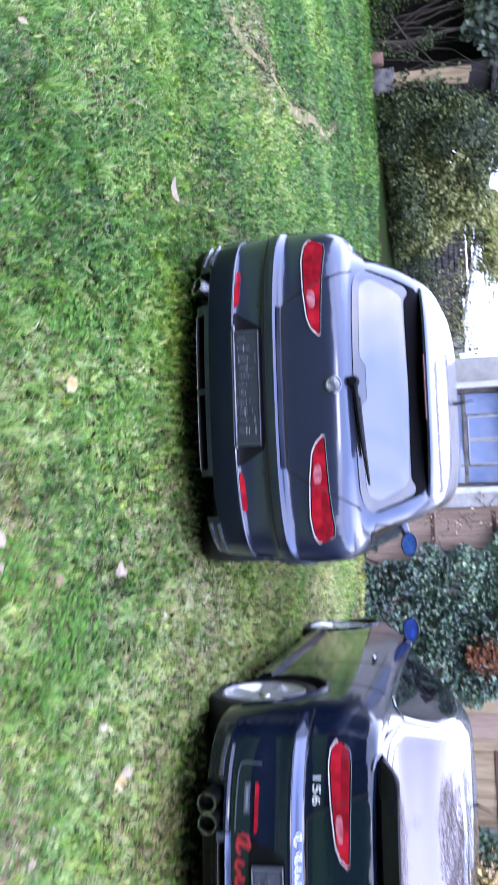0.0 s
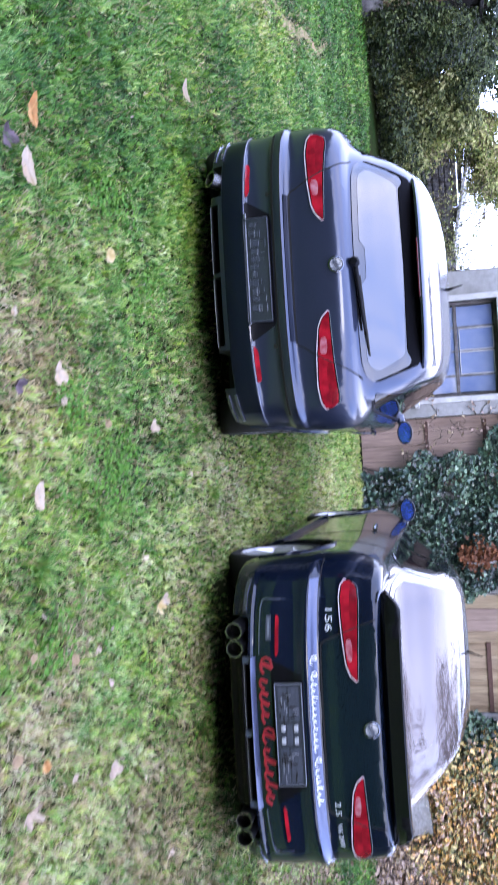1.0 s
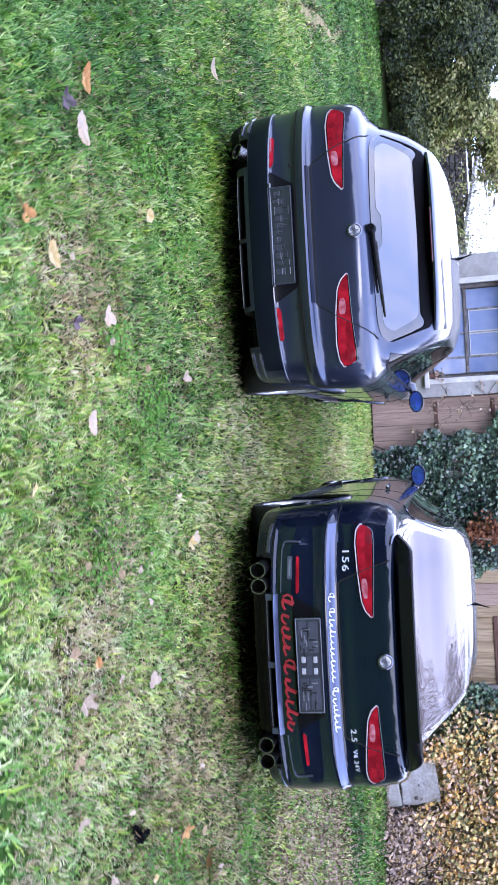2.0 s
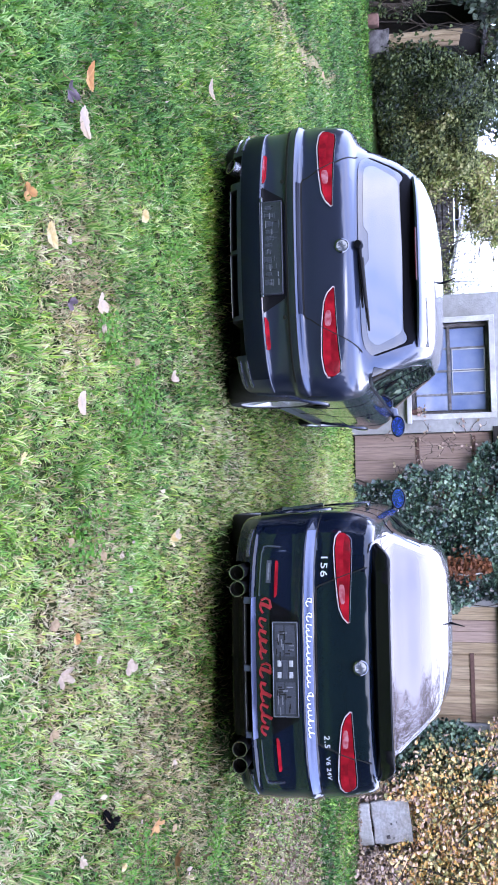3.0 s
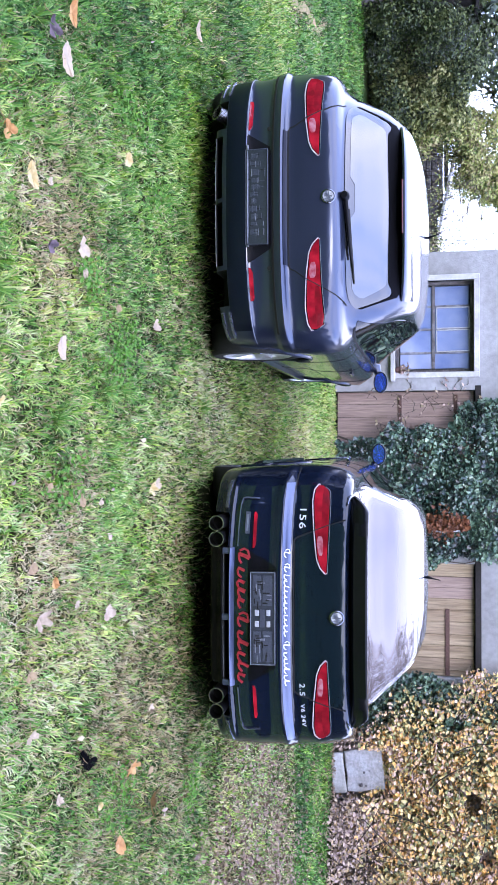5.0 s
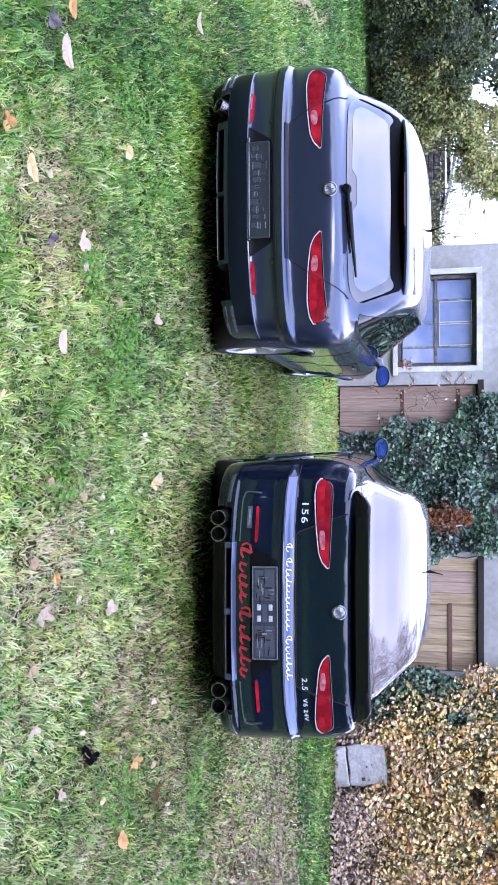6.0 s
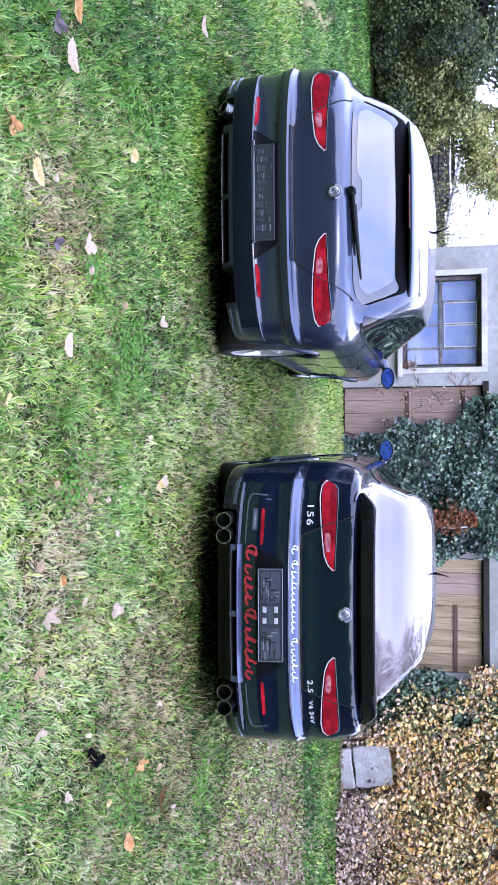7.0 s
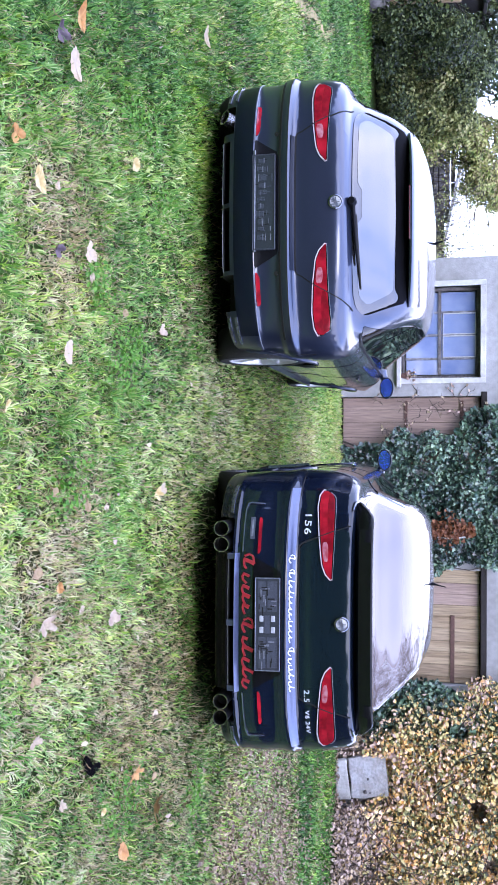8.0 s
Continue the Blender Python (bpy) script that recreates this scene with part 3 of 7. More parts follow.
# ---- plants against the wall ----
def ivy():
    """Ivy over the wall between the doors and beside the second one."""
    rng = np.random.default_rng(11)
    pl = []
    while len(pl) < 16500:
        x, z = rng.uniform(0.5, 3.15), rng.uniform(0.0, 2.75)
        left = 0.98 - 0.35 * max(0, z - 0.9) + 0.12 * math.sin(z * 5.3) + 0.07 * math.sin(z * 13)
        right = 2.82 + 0.1 * math.sin(z * 6.1) - 0.3 * max(0, z - 1.9)
        if x < left or x > right:
            continue
        if math.sin(x * 6.1 + z * 2) + math.sin(z * 7.3 - x * 3) + 0.7 * math.sin(x * 15 + z * 13) < -1.1 and rng.random() < 0.7:
            continue
        thick = 0.08 + 0.24 * (0.5 + 0.5 * math.sin(x * 5.3 + z * 4.1) * math.sin(z * 5 - x * 2)) + 0.12 * max(0, 1 - z)
        pl.append((x, WALL_Y - rng.uniform(0.02, thick), z))
    while len(pl) < 21000:
        x, z = rng.uniform(4.4, 6.2), rng.uniform(0.0, 2.6)
        if x < 4.5 + 0.15 * math.sin(z * 4) or rng.random() < (x - 4.6) * 1.0 or (x > 5.3 and z < 0.95):
            continue
        pl.append((x, WALL_Y - rng.uniform(0.02, 0.26), z))
    pl = np.array(pl)
    nrm = rng.normal(size=pl.shape) * 0.8 + np.array([0, -1.0, 0.5])
    ob = new("ivy")
    tagged(ob, "dark green ivy climbing the wall beside the doors", "ivy")
    leaves = part("ivy_leaves", leaf_cloud("ivy_leaves", pl, nrm, 0.03 + 0.046 * rng.random(len(pl)) ** 1.4, IVY, "ivy", rng), ob)
    tagged(leaves, kind="stuff")
    for k in range(9):
        x = 1.0 + k * 0.22 + 0.05 * math.sin(k * 3)
        pts = [(x + 0.12 * math.sin(i * 0.9 + k), WALL_Y - 0.025, i * 0.26) for i in range(9)]
        part("stem", tube_mesh("stem", pts, [0.016 - 0.0013 * i for i in range(9)], BARK, 5), ob)
    pr = random.Random(14)
    runs, dead = [], []
    for k in range(44):
        x, z = pr.uniform(0.16, 1.0), pr.uniform(0.5, 2.1)
        pts = [Vector((x, WALL_Y - 0.012, z))]
        dx, dz = pr.gauss(0, 1), pr.gauss(0, 1)
        for i in range(6):
            dx, dz = dx + pr.gauss(0, 0.6), dz + pr.gauss(0, 0.6)
            l = math.hypot(dx, dz) or 1
            pts.append(pts[-1] + Vector((0.035 * dx / l, pr.gauss(0, 0.004), 0.035 * dz / l)))
        runs.append((pts, [0.005, 0.005, 0.004, 0.004, 0.004, 0.003, 0.002]))
        dead += [p + Vector((pr.gauss(0, 0.02), -0.02, pr.gauss(0, 0.02))) for p in pts[1::2] if pr.random() < 0.6]
    tagged(part("dry_stems", join_tubes("dry_stems", runs, BARK), ob, "dry stems creeping over the boards"), kind="stuff")
    dead = np.array(dead)
    tagged(part("dry_leaves", leaf_cloud("dry_leaves", dead, rng.normal(size=dead.shape) * 0.6 + np.array([0, -1.0, 0.2]), rng.uniform(0.03, 0.06, len(dead)), DRY_LEAVES, "leaf", rng), ob), kind="stuff")
    rng2 = np.random.default_rng(3)
    pl = np.stack([rng2.normal(2.24, 0.085, 420), WALL_Y - rng2.uniform(0.3, 0.42, 420), rng2.uniform(1.28, 1.88, 420)], -1)
    pl[:, 0] = 2.24 + (pl[:, 0] - 2.24) * np.clip(1.25 - np.abs(pl[:, 2] - 1.55) * 2.6, 0.25, 1.2)
    c = part("dead_leaves", leaf_cloud("dead_leaves", pl, rng2.normal(size=pl.shape) * 0.6 + np.array([0, -1, 0.2]), rng2.uniform(0.04, 0.065, 420), COPPER, "ivy", rng2), ob, "patch of withered copper leaves")
    tagged(c, kind="stuff")
    part("stick", tube_mesh("stick", [(2.34, WALL_Y - 0.33, 1.36), (2.36, WALL_Y - 0.34, 1.56), (2.33, WALL_Y - 0.35, 1.78)], 0.012, WHITE_PLASTER, 6), ob, "pale stick")


def twig(rng, start, direction, length, radius, bend=0.25, n=6):
    p, d = Vector(start), Vector(direction).normalized()
    pts, rs = [p.copy()], [radius]
    for i in range(n):
        d = (d + Vector((rng.gauss(0, bend), rng.gauss(0, bend), rng.gauss(0, bend)))).normalized()
        p = p + d * length / n
        pts.append(p.copy())
        rs.append(radius * (1 - 0.85 * (i + 1) / n))
    return pts, rs


def join_tubes(name, tubes, mat, sides=5):
    verts, faces = [], []
    for pts, rs in tubes:
        base = len(verts)
        for i, p in enumerate(pts):
            d = (pts[min(i + 1, len(pts) - 1)] - pts[max(i - 1, 0)]).normalized()
            s = d.cross(Vector((0, 0, 1)) if abs(d.z) < 0.9 else Vector((1, 0, 0))).normalized()
            u = s.cross(d)
            for k in range(sides):
                a = 2 * math.pi * k / sides
                verts.append(p + rs[i] * (math.cos(a) * s + math.sin(a) * u))
        for i in range(len(pts) - 1):
            for k in range(sides):
                a, b = base + i * sides + k, base + i * sides + (k + 1) % sides
                faces.append((a, b, b + sides, a + sides))
    return mesh_of(name, verts, faces, mat, True)


def autumn_hedge():
    """A loose hedge of yellowing leaves before the right of the wall, thin twigs standing out of it."""
    rng = np.random.default_rng(21)
    pr = random.Random(21)
    pl = []
    while len(pl) < 62000:
        x, z = rng.uniform(4.3, 10.5), rng.uniform(0.0, 3.5)
        edge = 4.75 - 0.55 * np.clip((z - 0.9) / 0.8, 0, 1) + 0.2 * math.sin(z * 5) + 0.5 * max(0, 0.9 - z)
        if x < edge or (x - edge) < rng.uniform(0, 0.5):
            continue
        if ((x - 5.82) / 0.27) ** 2 + ((z - 0.44) / 0.28) ** 2 < rng.uniform(0.6, 1.15):
            continue
        front = 1.0 * max(0, 0.7 - z) * min(1, max(0, (x - 6.05) * 5)) + 0.27 + 0.26 * np.clip((x - 4.6) / 2.5, 0, 1) * (0.7 + 0.3 * math.sin(x * 2.7 + z * 1.9))
        if abs(x - 5.82) < 0.33 and z < 0.78:
            front = 0.2
        if any(((x - hx) / hw) ** 2 + ((z - hz) / hh) ** 2 < rng.uniform(0.7, 1.1) for hx, hz, hw, hh in ((5.05, 1.69, 0.13, 0.16), (6.1, 1.94, 0.16, 0.13), (6.86, 2.13, 0.14, 0.14))):
            continue
        clump = math.sin(x * 5.1) + math.sin(z * 6.3 + x * 2) + math.sin(x * 11 + z * 9) * 0.6
        if clump < -1.3 and rng.random() < 0.4:
            continue
        pl.append((x, WALL_Y - front * math.sqrt(rng.uniform(0.02, 1)), z))
    pl = np.array(pl)
    low = pl[:, 2] < 0.35 + 0.5 * rng.random(len(pl)) * (pl[:, 0] > 6.2)
    nrm = rng.normal(size=pl.shape) * 0.8 + np.array([-0.1, -0.9, 1.1])
    ob = tagged(new("hedge"), "loose hedge of yellow and brown autumn leaves by the wall", "hedge")
    sz = 0.024 + 0.05 * rng.random(len(pl)) ** 1.7
    for shape, pick in (("round", ~low & (np.arange(len(pl)) % 3 == 0)), ("leaf", ~low & (np.arange(len(pl)) % 3 != 0))):
        tagged(part("hedge_leaves", leaf_cloud("hedge_leaves", pl[pick], nrm[pick], sz[pick] * (1.0 if shape == "round" else 1.25), AUTUMN, shape, rng), ob, "yellow and brown leaves"), kind="stuff")
    b = part("low_leaves", leaf_cloud("low_leaves", pl[low], nrm[low], sz[low] * 1.05, WITHERED, "leaf", rng), ob, "withered leaves about the foot")
    tagged(b, kind="stuff")
    m = 8000
    inner = np.stack([rng.uniform(4.7, 10.6, m), WALL_Y - rng.uniform(0.02, 0.16, m), rng.uniform(0.0, 3.4, m)], -1)
    inner = inner[(np.abs(inner[:, 0] - 5.82) > 0.34) | (inner[:, 2] > 0.75)]
    for mat, pick, label in ((IVY, inner[:, 0] < 5.2, "dark ivy leaves deep in the hedge"), (WITHERED, inner[:, 0] >= 5.2, "withered leaves deep in the hedge")):
        q = inner[pick]
        tagged(part("inner_leaves", leaf_cloud("inner_leaves", q, rng.normal(size=q.shape) * 0.6 + np.array([0, -1.0, 0.4]), rng.uniform(0.06, 0.12, len(q)), mat, "ivy", rng), ob, label), kind="stuff")
    tubes = []
    for k in range(80):
        x = pr.uniform(4.9, 10.2)
        if 5.0 < x < 6.7:
            continue
        tubes.append(twig(pr, (x, WALL_Y - pr.uniform(0.2, 0.55), 0), (pr.gauss(0, 0.35), pr.gauss(-0.15, 0.2), 1), pr.uniform(1.2, 3.4), pr.uniform(0.003, 0.007), 0.1, 8))
    for k in range(34):
        x = pr.uniform(6.3, 10.2)
        tubes.append(twig(pr, (x, WALL_Y - pr.uniform(0.55, 0.75), pr.uniform(0, 0.6)), (pr.gauss(-0.2, 0.6), -0.05, 1), pr.uniform(0.8, 2.6), pr.uniform(0.005, 0.009), 0.09, 8))
    # long bare canes that arch before the leaves
    canes = []
    for x, z, dx, dz in ((5.62, 1.62, -0.75, 0.55), (7.2, 1.8, -1.25, 0.3), (7.6, 1.1, -0.9, 0.5), (4.75, 1.8, -0.55, 0.12), (6.9, 0.2, -0.5, 0.7), (6.3, 1.1, 0.1, 0.9), (7.3, 2.2, -0.7, 0.6), (5.2, 2.0, -0.35, 0.6)):
        canes.append(([Vector((x + dx * f + 0.02 * math.sin(9 * f + x), WALL_Y - 0.62 - 0.1 * math.sin(3 * f), z + dz * f + 0.1 * math.sin(math.pi * f))) for f in np.linspace(-0.35, 1.15, 9)], [0.0075 - 0.0006 * i for i in range(9)]))
    tagged(part("brushwood", join_tubes("brushwood", tubes, BARK), ob), kind="stuff")
    for c in canes:
        part("cane", join_tubes("cane", [c], DARK_BARK), ob, "long dark cane")


def rough_block(name, lo, hi, mat, seed, wobble):
    """A worn block: bevelled, its corners and faces pushed out of true."""
    bm = bmesh.new()
    bmesh.ops.create_cube(bm, size=1)
    for v in bm.verts:
        v.co = Vector([lo[i] + (v.co[i] + 0.5) * (hi[i] - lo[i]) for i in range(3)])
    bmesh.ops.bevel(bm, geom=bm.edges[:], offset=min(0.035, 0.3 * min(hi[i] - lo[i] for i in range(3))), segments=3, affect="EDGES", profile=0.5)
    bmesh.ops.subdivide_edges(bm, edges=[e for e in bm.edges if e.calc_length() > 0.1], cuts=5, use_grid_fill=True)
    for v in bm.verts:
        v.co += noise.noise_vector(v.co * 5 + Vector((seed, 0, 0))) * wobble
    return finish(name, bm, mat, True, 35)


def slab():
    """A pale slab that leans on the wall among the leaves, its lower part broken off."""
    s = thing("concrete_slab", pose(5.86, 12.18, 0, -9, -5, 4), "cracked pale concrete slab leaning on the wall among the leaves", "slab")
    part("slab", rough_block("slab", (-0.31, 0, 0.185), (0.29, 0.07, 0.72), CONCRETE_PALE, 3, 0.03), s)
    part("lower_piece", rough_block("lower_piece", (-0.29, -0.01, -0.03), (0.3, 0.07, 0.168), CONCRETE, 7, 0.02), s, "greyer broken lower piece")
    for x, z, w, h in ((-0.06, 0.54, 0.05, 0.022), (-0.02, 0.5, 0.04, 0.02), (0.0, 0.42, 0.03, 0.025), (0.17, 0.36, 0.05, 0.05), (0.2, 0.44, 0.03, 0.03)):
        part("chip", rough_block("chip", (x, -0.016, z), (x + w, 0.01, z + h), STONE, x, 0.012), s, "dark chipped spot")


ivy()
autumn_hedge()
slab()


# ---- the garden's far side ----
def foliage(name, label, category, blobs, count, size, mat, seed, trunk=None, branches=40):
    """A shrub or tree: tapered stem and limbs, and a crown of many small leaves in uneven clumps.
    blobs: (x, y, z, rx, ry, rz) of the leafy masses."""
    rng, pr = np.random.default_rng(seed), random.Random(seed)
    bl = np.array(blobs, float)
    vol = bl[:, 3] * bl[:, 5]
    pick = rng.choice(len(bl), count, p=vol / vol.sum())
    d = rng.normal(size=(count, 3))
    d /= np.linalg.norm(d, axis=1, keepdims=True)
    wob = 1 + 0.28 * np.sin(d[:, 0] * 7 + pick) * np.sin(d[:, 2] * 6 + pick * 2)
    r = rng.uniform(0.15, 1.0, (count, 1)) ** 0.45 * wob[:, None]
    p = bl[pick, :3] + d * r * bl[pick, 3:]
    # clumps of leaves leave gaps between them
    cell = np.sin(p[:, 0] * 3.1 + p[:, 2] * 1.3) + np.sin(p[:, 2] * 3.9 - p[:, 1]) + np.sin(p[:, 1] * 2.7 + p[:, 0])
    keep = (cell > -0.9 + rng.normal(0, 0.4, count)) & (p[:, 2] > 0.03)
    p, d = p[keep], d[keep]
    nrm = rng.normal(size=p.shape) * 0.7 + d + np.array([0, -0.3, 0.4])
    ob = tagged(new(name), label, category)
    tagged(part("crown", leaf_cloud("crown", p, nrm, rng.uniform(0.7, 1.3, len(p)) * size, mat, "leaf", rng), ob), kind="stuff")
    tubes = []
    bx = trunk or (bl[0, 0], bl[0, 1], 0.1)
    base = Vector((bx[0], bx[1], 0))
    for k in range(branches):
        b = bl[pr.randrange(len(bl))]
        end = Vector((b[0] + pr.uniform(-1, 1) * b[3], b[1] + pr.uniform(-1, 1) * b[4] * 0.6, max(0.4, b[2] + pr.uniform(-0.4, 1) * b[5])))
        foot = Vector((base.x + (b[0] - base.x) * 0.7 * pr.random(), base.y, pr.uniform(0.0, 0.3) * end.z))
        pts = [foot.lerp(end, i / 6) + Vector((pr.gauss(0, 0.06), pr.gauss(0, 0.06), 0.25 * math.sin(math.pi * i / 6))) for i in range(7)]
        tubes.append((pts, [bx[2] * 0.22 * (1 - 0.85 * i / 6) for i in range(7)]))
    tagged(part("branchwork", join_tubes("branchwork", tubes, BARK), ob), kind="stuff")
    if trunk:
        top = max(b[2] for b in blobs)
        pts = [(base.x + 0.1 * math.sin(i), base.y + 0.05 * i, top * i / 7) for i in range(8)]
        part("trunk", tube_mesh("trunk", pts, [bx[2] * (1 - 0.8 * i / 7) for i in range(8)], BARK, 9), ob)
    return ob


foliage("evergreen_shrub", "dark evergreen shrubs along the lawn's far edge", "shrub",
        [(-10.8, 17.2, 0.9, 1.2, 0.9, 1.2), (-7.3, 18.0, 0.7, 0.9, 0.7, 0.95), (-6.2, 19.0, 0.45, 1.1, 0.8, 0.5), (-4.8, 20.2, 0.5, 1.1, 0.8, 0.6), (-8.3, 20.6, 1.1, 1.4, 0.6, 1.3), (-9.6, 17.0, 2.2, 1.5, 0.5, 0.6), (-9.2, 16.9, 0.5, 0.7, 0.4, 0.6), (-8.6, 16.9, 0.7, 0.35, 0.15, 0.6), (-7.35, 17.0, 0.8, 0.4, 0.3, 0.85), (-7.1, 17.3, 1.6, 0.6, 0.4, 0.6), (-6.9, 18.6, 2.0, 0.6, 0.4, 0.6)], 56000, 0.062, DARK_LEAVES, 5, None, 6)
foliage("evergreen_tree", "tall dark evergreen tree behind the old shelter", "tree",
        [(-11.5, 19.5, 3.6, 2.6, 1.5, 2.2), (-9.4, 19.5, 3.5, 1.8, 1.3, 1.2), (-8.3, 20.2, 2.1, 0.8, 0.9, 0.9), (-7.6, 20.2, 2.35, 0.6, 0.7, 0.65), (-7.2, 20.4, 2.9, 0.6, 0.6, 0.35), (-9.5, 19.5, 5.5, 2.6, 1.5, 1.5), (-13.5, 18.5, 2.0, 1.6, 1.2, 2.0)], 30000, 0.1, DARK_LEAVES, 6, (-9.6, 20.6, 0.22))
foliage("drooping_shrub", "tall shrub with long grey-green drooping leaves", "shrub",
        [(-8.5, 16.6, 2.25, 0.55, 0.25, 0.5), (-7.8, 16.8, 2.5, 0.6, 0.3, 0.35), (-9.3, 16.5, 2.4, 0.6, 0.3, 0.5)], 2600, 0.15, SAGE, 15, (-8.9, 17.3, 0.06), 14)
foliage("olive_shrub", "olive green shrub in front of the trees", "shrub",
        [(-6.75, 18.9, 0.55, 0.55, 0.45, 0.55), (-6.5, 19.3, 1.15, 0.6, 0.4, 0.5), (-7.0, 19.3, 1.75, 0.55, 0.4, 0.5), (-6.3, 19.5, 1.75, 0.5, 0.4, 0.45), (-5.6, 19.4, 0.55, 0.6, 0.4, 0.5), (-6.9, 18.5, 1.2, 0.5, 0.3, 0.6), (-6.4, 19.2, 0.9, 0.6, 0.3, 0.7)], 24000, 0.075, OLIVE, 16, (-6.5, 19.6, 0.05), 16)
foliage("yellowing_tree", "small tree with thinning yellow-green leaves", "tree",
        [(-6.6, 19.9, 1.35, 0.7, 0.5, 0.8), (-6.45, 20.7, 2.25, 0.35, 0.4, 0.45), (-5.9, 20.0, 1.3, 0.6, 0.5, 0.6), (-5.95, 20.5, 2.0, 0.7, 0.6, 0.6), (-5.35, 20.7, 2.45, 0.75, 0.7, 0.75), (-4.95, 20.8, 2.9, 0.6, 0.6, 0.6), (-6.2, 20.6, 2.9, 0.5, 0.4, 0.3)], 46000, 0.065, YELLOW_GREEN, 7, (-6.4, 21.0, 0.07), 34)
foliage("bare_tree", "tall tree losing its leaves behind the outbuilding", "tree",
        [(8.5, 21.0, 10.0, 3.0, 2.6, 3.5), (12.0, 21.5, 13.0, 3.0, 2.5, 3.5), (9.5, 21.0, 16.0, 2.5, 2.0, 2.6)], 40000, 0.1, DARK_LEAVES, 8, (12.0, 21.5, 0.3), 70)


foliage("far_trees", "dark row of trees beyond the garden", "trees",
        [(-16, 27, 3.5, 3.2, 1.5, 3.8), (-13.2, 27.5, 3.2, 2.2, 1.5, 3.6), (-11.6, 28, 2.2, 1.0, 1.2, 1.8)], 16000, 0.2, DARK_LEAVES, 12, None, 4)


def sill_plant():
    """A withered pot plant on the window sill."""
    rng = np.random.default_rng(51)
    s = thing("withered_plant", pose(0.06, WALL_Y - 0.02, 0.87), "withered brown plant in a small pot on the sill", "plant")
    part("pot", lathe_mesh("pot", [(0.001, 0.0), (0.035, 0.0), (0.045, 0.06), (0.05, 0.06), (0.05, 0.075), (0.04, 0.075), (0.001, 0.07)], RUST, axis="Z", count=18), s)
    p = np.stack([rng.normal(0, 0.04, 60), rng.normal(-0.01, 0.02, 60), rng.uniform(0.07, 0.2, 60)], -1)
    tagged(part("leaves", leaf_cloud("leaves", p, rng.normal(size=p.shape), rng.uniform(0.03, 0.06, 60), DRY_LEAVES, "leaf", rng), s), kind="stuff")


sill_plant()


def sparse_twigs():
    """Fine half-bare branches against the sky beside the outbuilding."""
    pr, rng = random.Random(31), np.random.default_rng(31)
    ob = tagged(new("half_bare_sapling"), "half-bare sapling with a few leaves against the sky", "tree")
    tubes, pl = [], []
    for k in range(30):
        s = Vector((-4.1 + pr.uniform(-0.6, 0.8), 20.2 + pr.uniform(-0.4, 0.4), pr.uniform(0, 0.6)))
        pts, rs = twig(pr, s, (pr.gauss(0.12, 0.22), 0, 1), pr.uniform(1.6, 3.4), 0.017, 0.14, 9)
        tubes.append((pts, rs))
        for p in pts[3:]:
            for q in range(pr.randrange(3, 16)):
                pl.append((p.x + pr.gauss(0, 0.12), p.y + pr.gauss(0, 0.12), p.z + pr.gauss(0, 0.12)))
    # side shoots that reach out and droop before the sky
    for k in range(26):
        high = k % 5 > 1
        s = Vector((-4.75 + pr.uniform(-0.2, 0.4), 20.2 + pr.uniform(-0.3, 0.3), pr.uniform(1.9, 2.7))) if high else Vector((-4.0 + pr.uniform(-0.2, 0.3), 20.1, pr.uniform(0.9, 1.3)))
        pts, rs = twig(pr, s, (1, 0, pr.uniform(-0.45, 0.2)) if high else (0.5, 0, pr.uniform(0.2, 0.9)), pr.uniform(0.5, 1.0) if high else pr.uniform(0.4, 0.75), 0.011, 0.2, 7)
        tubes.append((pts, rs))
        for p in pts[2:]:
            for q in range(pr.randrange(1, 7)):
                pl.append((p.x + pr.gauss(0, 0.05), p.y + pr.gauss(0, 0.05), p.z + pr.gauss(0, 0.05)))
    tagged(part("brushwood", join_tubes("brushwood", tubes, BARK), ob), kind="stuff")
    pl = np.array(pl)
    tagged(part("leaves", leaf_cloud("leaves", pl, rng.normal(size=pl.shape), rng.uniform(0.03, 0.068, len(pl)), YELLOW_GREEN, "leaf", rng), ob), kind="stuff")


sparse_twigs()


def thinning_shrub():
    """Tall bare rods with few leaves that rise over the shrubs into the sky."""
    pr, rng = random.Random(33), np.random.default_rng(33)
    ob = tagged(new("thinning_shrub"), "tall thinning shrub with bare rods against the sky", "shrub")
    tubes, pl = [], []
    for k in range(34):
        s = Vector((-6.9 + pr.uniform(-0.5, 0.9), 20.9 + pr.uniform(-0.3, 0.3), 0))
        pts, rs = twig(pr, s, (pr.gauss(0.05, 0.12), 0, 1), pr.uniform(2.6, 3.8), 0.016, 0.1, 12)
        tubes.append((pts, rs))
        for p in pts[6:]:
            if pr.random() < 0.5:
                tubes.append(twig(pr, p, (pr.gauss(0, 1), pr.gauss(0, 0.3), 0.7), pr.uniform(0.15, 0.45), 0.006, 0.2, 4))
            for q in range(pr.randrange(0, 9)):
                pl.append((p.x + pr.gauss(0, 0.13), p.y + pr.gauss(0, 0.13), p.z + pr.gauss(0, 0.13)))
    tagged(part("brushwood", join_tubes("brushwood", tubes, BARK), ob), kind="stuff")
    pl = np.array(pl)
    tagged(part("leaves", leaf_cloud("leaves", pl, rng.normal(size=pl.shape), rng.uniform(0.035, 0.07, len(pl)), OLIVE, "leaf", rng), ob), kind="stuff")


thinning_shrub()


